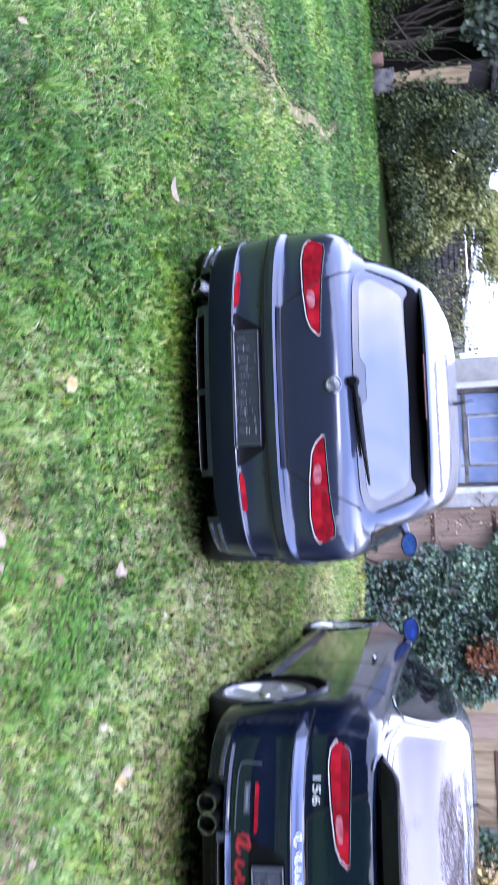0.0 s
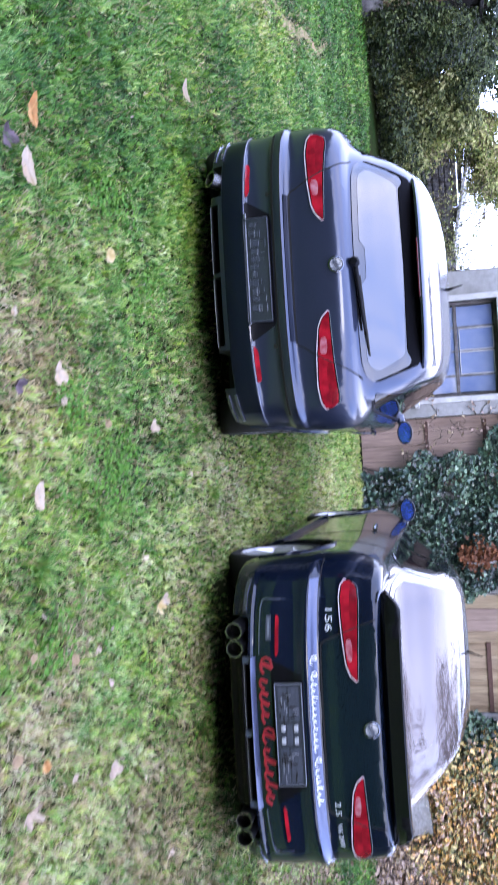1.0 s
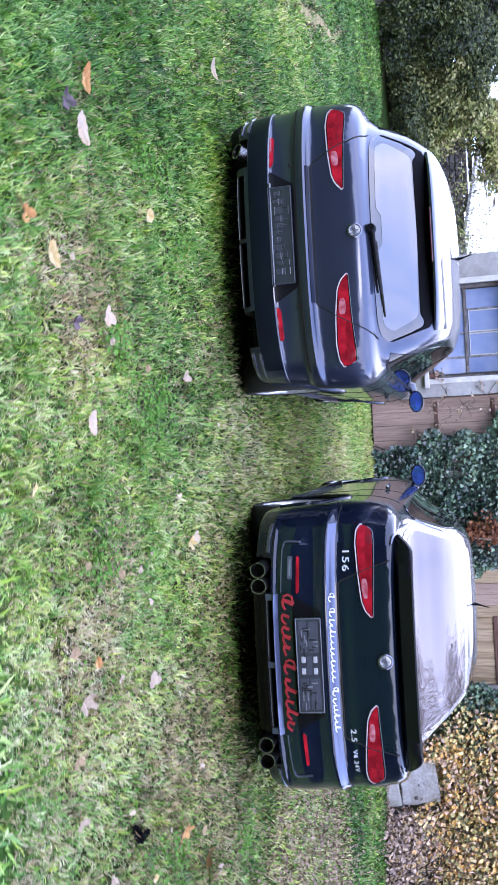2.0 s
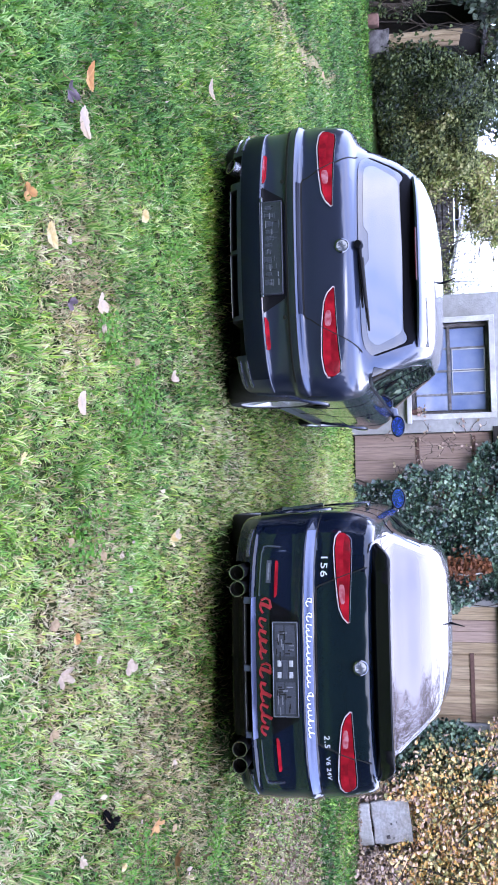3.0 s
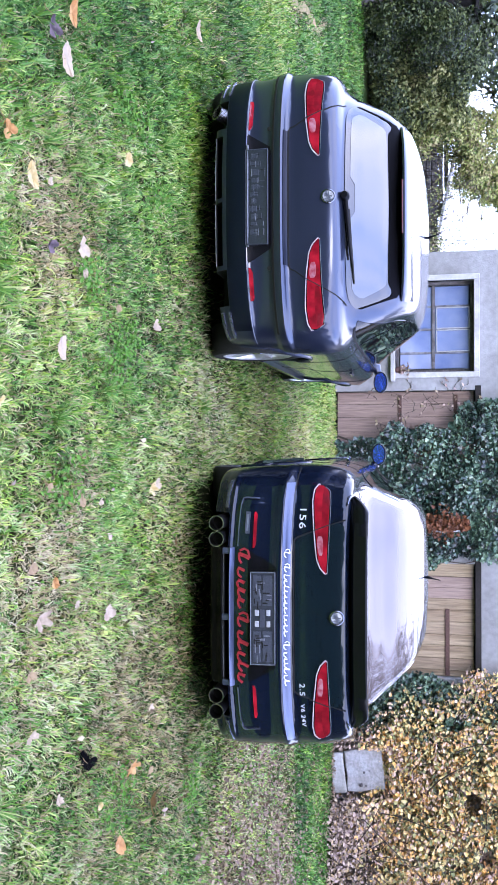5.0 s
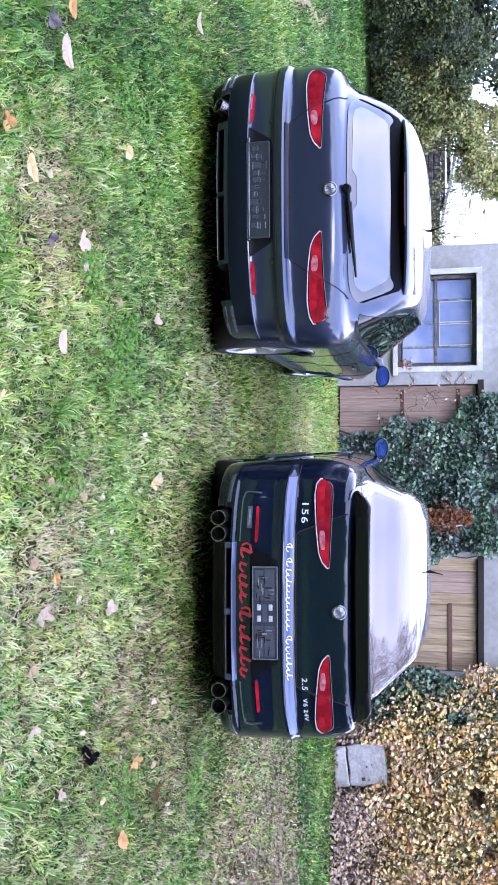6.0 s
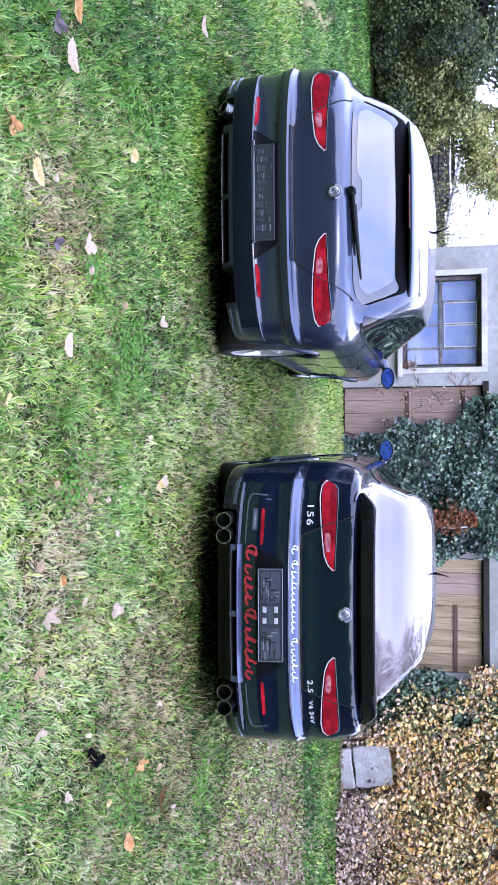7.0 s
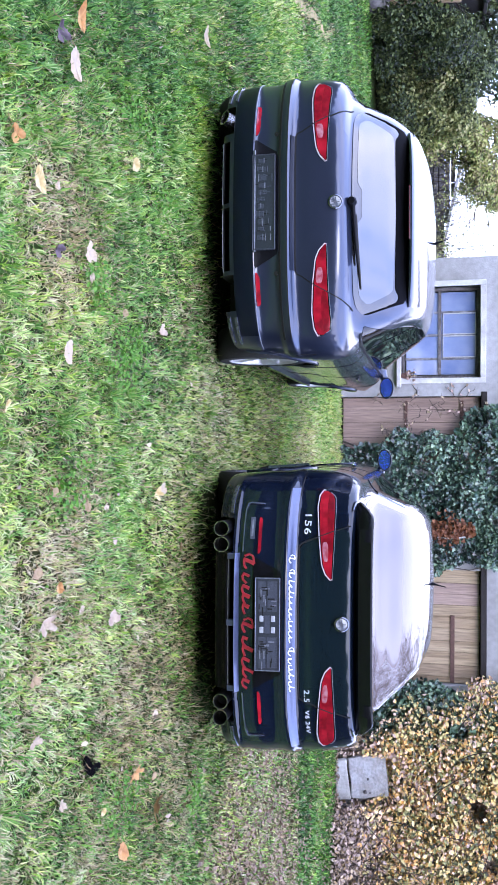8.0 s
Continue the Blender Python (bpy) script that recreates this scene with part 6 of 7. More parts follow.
def saloon():
    car = thing("saloon_car", pose(2.085, 4.66, 0, 0, 0, -0.3), "very dark green saloon with a black boot spoiler and twin exhausts", "car")
    sh = Shell(SALOON_ROWS)
    cuts = []
    for sgn in (-1, 1):
        for y in (0.88, 3.48):
            cuts.append(cylinder_cut(sgn * 0.58, sgn * 1.0, y, 0.3, 0.345))
        cuts.append(box_mesh("notch", (min(sgn * 0.385, sgn * 0.575), -0.1, 0.10), (max(sgn * 0.385, sgn * 0.575), 0.32, 0.305), DARK_GAP, 0.01))
        cuts.append(box_mesh("slot", (min(sgn * 0.015, sgn * 0.355), -0.1, 0.285), (max(sgn * 0.015, sgn * 0.355), 0.16, 0.321), DARK_GAP))
    part("body", carve(sh.mesh("body", GREEN_PAINT), cuts), car, "very dark green body")
    rear = sh.rear
    lo = curve_of([(-0.52, 0.89), (-0.435, 0.69), (-0.42, 0.672), (0.42, 0.672), (0.435, 0.69), (0.52, 0.89)])
    hi = curve_of([(-0.52, 0.9), (-0.50, 0.945), (0.50, 0.945), (0.52, 0.9)])
    part("boot_lid", skin_patch("boot_lid", rear, span(-0.52, 0.52, 70), lo, hi, LID_PAINT, 0.003, 22, 0.006), car, "very dark green boot lid")
    part("valance", skin_patch("valance", rear, span(-0.375, 0.375, 40), lambda u: 0.19, lambda u: 0.277, SATIN_BLACK, 0.012, 8, 0.02), car, "glossy dark panel between the exhausts")
    verts, faces = [], []
    for x in span(-0.385, 0.385, 30):
        y = rear(x, 0.31).y
        verts += [(x, y + 0.02, 0.317), (x, y - 0.02, 0.319), (x, y - 0.024, 0.323), (x, y - 0.018, 0.328), (x, y + 0.008, 0.343)]
    for i in range(29):
        faces += [(5 * i + j, 5 * i + 5 + j, 5 * i + 6 + j, 5 * i + 1 + j) for j in range(4)]
    for x in (-0.366, 0.0, 0.366):
        y = rear(x, 0.28).y
        part("slot_bar", box_mesh("slot_bar", (x - 0.017, y - 0.018, 0.276), (x + 0.017, y + 0.02, 0.321), LEDGE, 0.004, 2), car, "upright between the slots, paler for the sky's sheen")
    part("slot_lip", skin_line("slot_lip", rear, [(-0.37, 0.281), (0.37, 0.281)], 0.004, WINDOW_EDGE, 0.003), car, "pale lip under the slots")
    part("slot_ledge", mesh_of("slot_ledge", verts, faces, LEDGE, True, 50), car, "sloping ledge over the lower slots, the sky's sheen in its colour")
    for sgn in (-1, 1):
        part("shut_line", skin_line("shut_line", rear, [(0, 0.665), (sgn * 0.425, 0.665), (sgn * 0.44, 0.685), (sgn * 0.465, 0.75)], 0.009, DARK_GAP, 0.0045), car)
        part("shut_line", skin_line("shut_line", rear, [(sgn * 0.465, 0.75), (sgn * 0.506, 0.858)], 0.005, DARK_GAP, 0.0145), car)
        part("shut_line", skin_line("shut_line", rear, [(sgn * 0.506, 0.858), (sgn * 0.535, 0.945)], 0.006, DARK_GAP, 0.004), car)
        part("shut_line", skin_line("shut_line", lambda u, z: sh.side(sgn, u, z), [(0.24, 0.655), (0.45, 0.66), (0.52, 0.62)], 0.006, DARK_GAP), car)
        part("bumper_fold", skin_line("bumper_fold", rear, [(sgn * 0.39, 0.36), (sgn * 0.62, 0.364), (sgn * 0.65, 0.372), (sgn * 0.656, 0.39), (sgn * 0.65, 0.465)], 0.007, CORNER_LIP, 0.01), car, "raised glossy fold")
        # the corner's bluish highlight is put into this lip's pale colour
        part("bumper_lip", skin_line("bumper_lip", rear, [(sgn * 0.60, 0.285), (sgn * 0.68, 0.283), (sgn * 0.75, 0.29)], 0.02, CORNER_LIP, 0.006), car, "lower lip of the bumper corner, its highlight in the colour")
        l, h = curve_of([(0.382, 0.442), (0.578, 0.442)]), curve_of([(0.382, 0.45), (0.4, 0.46), (0.565, 0.46), (0.578, 0.453)])
        part("reflector", skin_patch("reflector", lambda u, z: rear(sgn * u, z), span(0.382, 0.578, 14), l, h, RED_LENS, 0.006, 5, 0.012), car, "long red bumper reflector")
        l = curve_of([(0.24, 0.843), (0.27, 0.815), (0.32, 0.795), (0.48, 0.775), (0.64, 0.76), (0.70, 0.765), (0.725, 0.785)])
        h = curve_of([(0.24, 0.85), (0.31, 0.853), (0.48, 0.858), (0.62, 0.858), (0.69, 0.85), (0.725, 0.80)])
        lamp_cluster(car, sh, sgn, 0.24, 0.725, l, h, [(0.0, 0.985, RED_LENS, "red_lens", 0.03, 0.97), (0.2, 0.42, CLEAR_LENS, "pale_lens", 0.1, 0.6), (0.5, 0.94, DARK_RED_LENS, "dark_lens", 0.52, 0.94)])
        for k, x in enumerate((0.434, 0.522)):
            pipe = part("exhaust_pipe", lathe_mesh("exhaust_pipe", [(0.04, 0.3), (0.04, -0.06), (0.042, -0.066), (0.038, -0.066), (0.037, -0.03), (0.037, 0.25)], PIPE_STEEL, axis="Y", count=30), car, "round chrome exhaust pipe")
            pipe.location = (sgn * x, 0.04, 0.25)
            part("pipe_lip", lathe_mesh("pipe_lip", [(0.042, -0.06), (0.0425, -0.068), (0.0395, -0.068), (0.039, -0.06)], PIPE_LIP, axis="Y", count=30, closed=True), pipe, "bright pipe lip")
            part("exhaust_bore", lathe_mesh("exhaust_bore", [(0.001, 0.01), (0.037, 0.01)], DARK_GAP, axis="Y", count=20), pipe)
        pt = lambda u, z: sh.side(sgn, u, z)
        side_glass(car, sh, sgn, [
            ([(0.93, 1.03), (1.02, 0.99), (1.62, 0.975)], [(0.93, 1.05), (1.2, 1.2), (1.45, 1.265), (1.62, 1.28)]),
            ([(1.68, 0.974), (2.74, 0.965)], [(1.68, 1.285), (1.95, 1.28), (2.2, 1.24), (2.45, 1.13), (2.74, 0.98)])], SIDE_GLASS)
        part("window_trim", skin_line("window_trim", pt, [(0.9, 1.03), (1.02, 0.976), (1.62, 0.962), (2.74, 0.952)], 0.012, CHROME, 0.005), car, "bright window trim")
        part("window_trim", skin_line("window_trim", pt, [(0.9, 1.04), (1.18, 1.215), (1.45, 1.282), (1.68, 1.298), (2.2, 1.255)], 0.01, CHROME, 0.005), car, "bright window trim")
        part("shut_line", skin_line("shut_line", pt, [(1.64, 0.96), (1.64, 0.2)], 0.007, DARK_GAP), car)
        part("shut_line", skin_line("shut_line", pt, [(0.98, 0.95), (1.02, 0.7), (1.26, 0.4)], 0.007, DARK_GAP), car)
        part("shut_line", skin_line("shut_line", pt, [(2.86, 0.9), (2.9, 0.2)], 0.007, DARK_GAP), car)
        part("door_handle", tube_mesh("door_handle", [pt(1.72, 0.80) + Vector((sgn * 0.012, 0, 0)), pt(1.80, 0.805) + Vector((sgn * 0.03, 0, 0)), pt(1.88, 0.80) + Vector((sgn * 0.012, 0, 0))], 0.012, CHROME, 6), car)
        part("side_skirt", skin_patch("side_skirt", pt, span(1.24, 3.12, 20), lambda u: 0.15, lambda u: 0.26, GREEN_PAINT, 0.03, 6, 0.04), car, "dark side skirt")
        for y in (0.88, 3.48):
            wheel(car, sgn * 0.72, y, 0.3, sgn)
            arch_lip(car, sh, sgn, y, 0.35, GREEN_PAINT)
        door_mirror(car, sh, sgn, 2.78, 0.947, GREEN_PAINT, 0.885)
    plate(car, 0.003, 0.438, 0.577, 0.256, radians(-6), 8, PLATE_RIM)
    lo, hi = lambda u: 0.42, curve_of([(-0.37, 0.42), (-0.28, 0.578), (0.28, 0.578), (0.37, 0.42)])
    part("plate_recess", skin_patch("plate_recess", rear, span(-0.36, 0.36, 30), lo, hi, SATIN_BLACK, 0.003, 8, 0.006), car, "dark plate recess")
    roundel(car, rear(0, 0.905) + Vector((0, -0.006, 0)), radians(-14), 0.042)
    lettering(car, "156", 0.052, rear, -0.61, 0.69, SILVER, 1.45)
    lettering(car, "2.5", 0.042, rear, 0.376, 0.696, SILVER)
    lettering(car, "V6 24V", 0.033, rear, 0.5, 0.698, SILVER)
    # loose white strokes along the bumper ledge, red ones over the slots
    # strip over the body paint, coloured as if it mirrored the sky
    part("bumper_ledge", skin_patch("bumper_ledge", rear, span(-0.74, 0.74, 60), lambda u: 0.607, lambda u: 0.648, LEDGE, 0.0015, 6, 0.004), car, "sloping ledge along the bumper, the sky's sheen in its colour")
    for x0, x1, seed in ((-0.36, -0.325, 4), (-0.28, 0.09, 5), (0.15, 0.37, 7)):
        scribble(car, sh, x0, x1, 0.616, 0.026, 0.0062, WHITE_PRINT, "white_stroke", 0.031, seed, 0.006)
    for x0, x1, seed in ((-0.35, -0.07, 6), (0.0, 0.33, 9)):
        scribble(car, sh, x0, x1, 0.366, 0.062, 0.019, RED_PRINT, "red_stroke", 0.056, seed, 0.012)
    part("small_mark", skin_line("small_mark", rear, [(-0.58, 0.408), (-0.46, 0.408)], 0.026, PLATE_GREY, 0.003), car)
    part("small_mark", skin_line("small_mark", rear, [(-0.565, 0.408), (-0.475, 0.408)], 0.010, PLATE_RIM, 0.004), car)
    # boot spoiler
    xs = span(-0.66, 0.66, 91)
    verts, faces = [], []
    for x in xs:
        t = abs(x) / 0.66
        drop = 0.075 * max(0, (t - 0.86) / 0.14) ** 1.6
        p = sh.rear(x, 0.968)
        top = 1.072 - drop
        out = 0.045 * (1 - t ** 6)
        verts += [Vector((x, p.y + 0.004, 0.972)), Vector((x, p.y - out, 0.996)), Vector((x, p.y - out - 0.012, top - 0.008)), Vector((x, p.y - out - 0.006, top)), Vector((x, p.y - out + 0.02, top + 0.002)), Vector((x, p.y + 0.09, 1.0 - drop * 0.3)), Vector((x, p.y + 0.16, 0.978))]
    for i in range(len(xs) - 1):
        for j in range(6):
            a = i * 7 + j
            faces.append((a, a + 7, a + 8, a + 1))
    faces += [tuple(range(7)), tuple(range(len(verts) - 7, len(verts)))]
    part("boot_spoiler", mesh_of("boot_spoiler", verts, faces, SATIN_BLACK, True, 45), car, "black boot spoiler")
    for sgn in (-1, 1):
        pts = [sh.rear(sgn * u, z) + Vector((sgn * 0.006, -0.012, 0)) for u, z in ((0.615, 0.955), (0.65, 0.962), (0.672, 0.985), (0.676, 1.01))]
        part("spoiler_fin", tube_mesh("spoiler_fin", pts, [0.006, 0.011, 0.011, 0.005], CORNER_LIP, 8), car, "glossy end of the boot spoiler")
    # rear glass
    b_lo = curve_of([(-0.67, 1.03), (-0.64, 0.995), (-0.5, 0.98), (0, 0.978), (0.5, 0.98), (0.64, 0.995), (0.67, 1.03)])
    b_hi = curve_of([(-0.67, 1.04), (-0.60, 1.16), (-0.54, 1.27), (-0.49, 1.305), (0, 1.325), (0.49, 1.305), (0.54, 1.27), (0.60, 1.16), (0.67, 1.04)])
    win = part("rear_window", skin_patch("rear_window", rear, span(-0.67, 0.67, 50), b_lo, b_hi, WINDOW_EDGE, 0.004, 18, 0.01), car, "rear window reflecting sky and bare branches")
    g_lo = curve_of([(-0.63, 1.04), (-0.61, 1.01), (-0.5, 0.995), (0, 0.993), (0.5, 0.995), (0.61, 1.01), (0.63, 1.04)])
    g_hi = curve_of([(-0.63, 1.05), (-0.56, 1.17), (-0.51, 1.255), (-0.46, 1.285), (0, 1.305), (0.46, 1.285), (0.51, 1.255), (0.56, 1.17), (0.63, 1.05)])
    part("pane", skin_patch("pane", rear, span(-0.63, 0.63, 50), g_lo, g_hi, PALE_GLASS, 0.007, 18, 0.004), win)
    part("aerial", tube_mesh("aerial", [(0, 1.72, 1.375), (0, 1.66, 1.42), (0, 1.58, 1.47)], [0.012, 0.005, 0.003], BLACK_PLASTIC, 6), car)
    return car



hatchback()
saloon()


# ---- lawn: blades, fallen leaves ----
CARS = ((-0.285, 4.80, 0.84, 4.1), (2.105, 4.66, 0.85, 4.35))


def trail_x(y):
    """The middle of the worn trail that crosses the lawn."""
    return -3.13 - 0.0386 * (np.maximum(y, 5.5) - 5.5) ** 2 + 0.05 * np.sin(y * 3.1)


def trail():
    """The trodden strip of bare earth, a little above the lawn's soil, with ragged edges."""
    rng = random.Random(61)
    verts, faces = [], []
    ys = [4.2 + 0.12 * i for i in range(61)]
    for i, y in enumerate(ys):
        w = (0.04 + 0.03 * math.sin(y * 2.3) + rng.uniform(-0.02, 0.02) + 0.05 * math.exp(-((y - 10.2) / 0.5) ** 2)) * min(1, i / 4, (60 - i) / 4)
        x = float(trail_x(np.array(y)))
        for s in (-1, -0.4, 0.4, 1):
            px = x + s * max(w, 0.0)
            verts.append((px, y + rng.uniform(-0.03, 0.03), float(bumps(np.array(px), np.array(y))) + 0.012 - 0.004 * abs(s)))
        if i:
            faces += [(4 * i - 4 + j, 4 * i - 3 + j, 4 * i + 1 + j, 4 * i + j) for j in range(3)]
    tagged(new("path", mesh_of("path", verts, faces, PATH_SOIL, True)), "narrow trodden trail of bare earth", "path", kind="structure")


trail()


def dryness(x, y):
    """0 in lush grass to 1 in dry: patches, more of them towards the saloon."""
    a = 0.5 + 0.25 * np.sin(2.1 * x + 1.2 * y + 0.5) * np.sin(1.6 * y - 0.9 * x) + 0.16 * np.sin(4.3 * x + 1.0) * np.sin(3.9 * y + 2.0)
    a += 0.12 * np.sin(9.7 * x - 3.1 * y) * np.sin(8.3 * y + 2.7 * x)
    a += 0.32 * np.clip((x - 0.3) / 1.8, -0.7, 1)
    for px, py, r in ((0.23, 3.03, 0.22), (0.72, 7.3, 0.35), (1.3, 3.35, 0.2), (1.6, 3.0, 0.2), (-3.9, 10.1, 0.6), (-3.3, 7.4, 0.5), (-0.55, 3.2, 0.14), (1.2, 8.6, 0.6)):
        a += 0.5 * np.exp(-((x - px) ** 2 + (y - py) ** 2) / r ** 2)
    # the worn trail across the lawn
    a += 0.5 * np.exp(-((x - trail_x(y)) / 0.22) ** 2) * (y > 4) * (y < 11.5)
    a -= 0.3 * np.clip((y - 7) / 3, 0, 1) * (x < 0)
    a += 0.1 * np.exp(-((x - 0.95) / 0.45) ** 2 - ((y - 9.5) / 2.2) ** 2)
    a -= 0.7 * ((x > 3.6) & (y > 8.7))
    a -= 0.2 * np.clip((3.2 - y) / 0.6, 0, 1)
    return np.clip(a, 0, 1)


def scramble(i, j, k):
    """A repeatable random number from 0 to 1 for a cell of a grid."""
    h = np.sin(i * 127.1 + j * 311.7 + k * 74.7) * 43758.5453
    return h - np.floor(h)


def drift(x, y, seed):
    """A slow random field, about 0 with a spread of 1, made of waves in many directions."""
    r = np.random.default_rng(seed)
    out = np.zeros_like(x)
    for k in range(10):
        a, f = r.uniform(0, 2 * np.pi), 2.0 * 1.45 ** k
        out += np.sin(f * (x * np.cos(a) + y * np.sin(a)) + r.uniform(0, 6.3)) / (1 + 0.22 * k)
    return out / 1.6


def set_tones(me, tone, cool, corners):
    """Gives every blade its tone and coolness, on each of its corners."""
    for key, v in (("tone", tone), ("cool", cool)):
        at = me.attributes.new(key, "FLOAT", "POINT")
        at.data.foreach_set("value", np.repeat(v, corners).astype(np.float32))


FIVE = np.array([(0, 1, 2), (0, 2, 3), (3, 2, 4), (3, 4, 5), (5, 4, 6)])
THREE = np.array([(0, 1, 2), (0, 2, 3), (3, 2, 4)])


def grass(name, bands, mat, length, width, wanted, seed, lie=0.45, tuft_size=0.037):
    """Curling blades gathered in small tufts that lean together; wanted(x, y) is the chance that one stands there."""
    rng = np.random.default_rng(seed)
    verts, tris, tones, cools, first = [], [], [], [], 0
    for y0, y1, per_m2, wide in bands:
        xl, xr = 0.6 - 0.62 * y1, 1.4 + 0.56 * y1
        xl, xr = xl - 1.5, xr + 1.5
        n = int((xr - xl) * (y1 - y0) * per_m2)
        x, y = rng.uniform(xl, xr, n), rng.uniform(y0, y1, n)
        fade = rng.exponential(0.3, n)
        ok = (x > 0.6 - 0.6 * y - fade) & (x < 1.4 + 0.55 * y + fade) & (rng.random(n) < wanted(x, y)) & (y > 2.6 - fade) & ~((y > 12.3) & (x > -1.7)) & (y < 17.6 - 0.45 * (x + 7))
        for cx, cy, hw, ln in CARS:
            ok &= ~((np.abs(x - cx) < hw - 0.1) & (y - cy > 0.25 + rng.exponential(0.16, n)) & (y < cy + ln))
        ok &= rng.random(n) > (0.35 + 0.45 * np.exp(-((y - 9.6) / 0.5) ** 2) + 0.3 * np.exp(-((y - 7.2) / 0.4) ** 2)) * np.exp(-((x - trail_x(y)) / 0.13) ** 4) * (y > 4.5) * (y < 11.2)
        x, y = x[ok], y[ok]
        n = len(x)
        # the tuft that each blade belongs to, and its middle
        size = tuft_size * (0.6 + 0.4 * wide)
        ci, cj = np.floor(x / size + 0.3 * np.sin(y * 9)), np.floor(y / size + 0.3 * np.sin(x * 8))
        mx, my = (ci + 0.2 + 0.6 * scramble(ci, cj, 1)) * size - 0.3 * size * np.sin(y * 9), (cj + 0.2 + 0.6 * scramble(ci, cj, 2)) * size - 0.3 * size * np.sin(x * 8)
        pull = rng.uniform(0.1, 0.75, n)
        bx, by = x + (mx - x) * pull, y + (my - y) * pull
        out = np.arctan2(y - my, x - mx)
        own = 2 * np.pi * scramble(ci, cj, 3)
        ang = np.where(rng.random(n) < 0.5, out, own) + rng.normal(0, 0.65, n)
        l = rng.uniform(0.55, 1.25, n) * length * (0.6 + 0.75 * scramble(ci, cj, 4)) * (1 + 0.25 * (wide - 1))
        w = rng.uniform(0.65, 1.35, n) * width * wide
        lean = np.clip(rng.beta(2, 1.6, n) * 1.25 * (0.6 + lie) + 0.12 * scramble(ci, cj, 5) + min(0.3, 0.25 * max(0, wide - 1)), 0.05, 1.45)
        turn = rng.normal(0, 0.75, n)
        base = np.stack([bx, by, bumps(bx, by) - 0.004], -1)
        flat = np.stack([-np.sin(ang), np.cos(ang), np.zeros(n)], -1) * (w / 2)[:, None]
        def rise(f, k, a):
            o = np.empty((n, 3))
            o[:, 0], o[:, 1] = l * f * np.sin(lean * k) * np.cos(a), l * f * np.sin(lean * k) * np.sin(a)
            o[:, 2] = l * f * np.maximum(np.cos(lean * k), -0.25)
            return o
        p1 = base + rise(0.36, 0.5, ang)
        p2 = p1 + rise(0.36, 1.05, ang + turn * 0.4)
        p3 = p2 + rise(0.36, 1.55, ang + turn)
        for p in (p2, p3):
            p[:, 2] = np.maximum(p[:, 2], base[:, 2] + 0.008)
        # near blades bend twice, far ones once
        if wide < 1.5:
            v, f = np.stack([base - flat * 0.8, base + flat * 0.8, p1 + flat, p1 - flat, p2 + flat * 0.8, p2 - flat * 0.8, p3], 1), FIVE
        else:
            v, f = np.stack([base - flat * 0.8, base + flat * 0.8, p2 + flat, p2 - flat, p3], 1), THREE
        corners = v.shape[1]
        verts.append(v.reshape(-1, 3))
        tris.append((first + np.arange(n)[:, None, None] * corners + f[None]).reshape(-1, 3))
        first += n * corners
        slow = drift(x, y, 5)
        tone = np.clip(0.445 - 0.14 * ((x > 3.6) & (y > 8.7)) - 0.08 * ((x < -3) & (y > 11)) + 0.13 * np.exp(-((x - 1.0) / 0.6) ** 2) * (y < 7) + 0.13 * slow + 0.46 * (scramble(ci, cj, 6) - 0.5) + rng.normal(0, 0.15, n), 0, 1)
        cool = np.clip(0.5 + 0.14 * drift(x, y, 9) + 0.7 * (scramble(ci, cj, 7) - 0.5) + rng.normal(0, 0.15, n), 0, 1)
        tones.append(np.repeat(tone, corners))
        cools.append(np.repeat(cool, corners))
    me = big_mesh(name, np.concatenate(verts), np.concatenate(tris), mat)
    set_tones(me, np.concatenate(tones), np.concatenate(cools), 1)
    return me


BANDS = [(1.9, 2.5, 3000, 1.2), (2.5, 4.0, 11500, 1.0), (4.0, 5.4, 6400, 1.2), (5.4, 7.6, 3400, 1.5), (7.6, 10.5, 2200, 1.8), (10.5, 13.0, 1500, 2.2), (13.0, 21.5, 600, 2.8)]


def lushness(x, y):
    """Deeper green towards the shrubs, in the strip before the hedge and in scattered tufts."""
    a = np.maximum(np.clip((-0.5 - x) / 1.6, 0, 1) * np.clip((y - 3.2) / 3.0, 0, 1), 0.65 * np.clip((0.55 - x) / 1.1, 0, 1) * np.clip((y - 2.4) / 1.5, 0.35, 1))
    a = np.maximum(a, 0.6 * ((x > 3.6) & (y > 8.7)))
    # left unmown close behind the cars, the bumpers' shade in its deeper green
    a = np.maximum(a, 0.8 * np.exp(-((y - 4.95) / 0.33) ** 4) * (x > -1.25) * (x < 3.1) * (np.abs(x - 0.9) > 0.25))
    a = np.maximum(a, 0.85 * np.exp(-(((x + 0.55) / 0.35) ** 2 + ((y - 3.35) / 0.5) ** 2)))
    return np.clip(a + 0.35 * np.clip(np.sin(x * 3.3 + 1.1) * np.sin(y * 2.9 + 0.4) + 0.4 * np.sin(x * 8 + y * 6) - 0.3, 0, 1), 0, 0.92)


green = tagged(new("grass", grass("grass", BANDS, GRASS, 0.047, 0.0044, lambda x, y: np.clip(1.2 - dryness(x, y), 0.14, 1) * (1 - lushness(x, y)), 41)), "short green autumn lawn grass", "grass", kind="stuff")
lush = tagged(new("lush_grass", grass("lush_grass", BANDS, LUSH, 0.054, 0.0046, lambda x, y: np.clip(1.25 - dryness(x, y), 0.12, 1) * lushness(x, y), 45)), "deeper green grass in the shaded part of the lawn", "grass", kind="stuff")
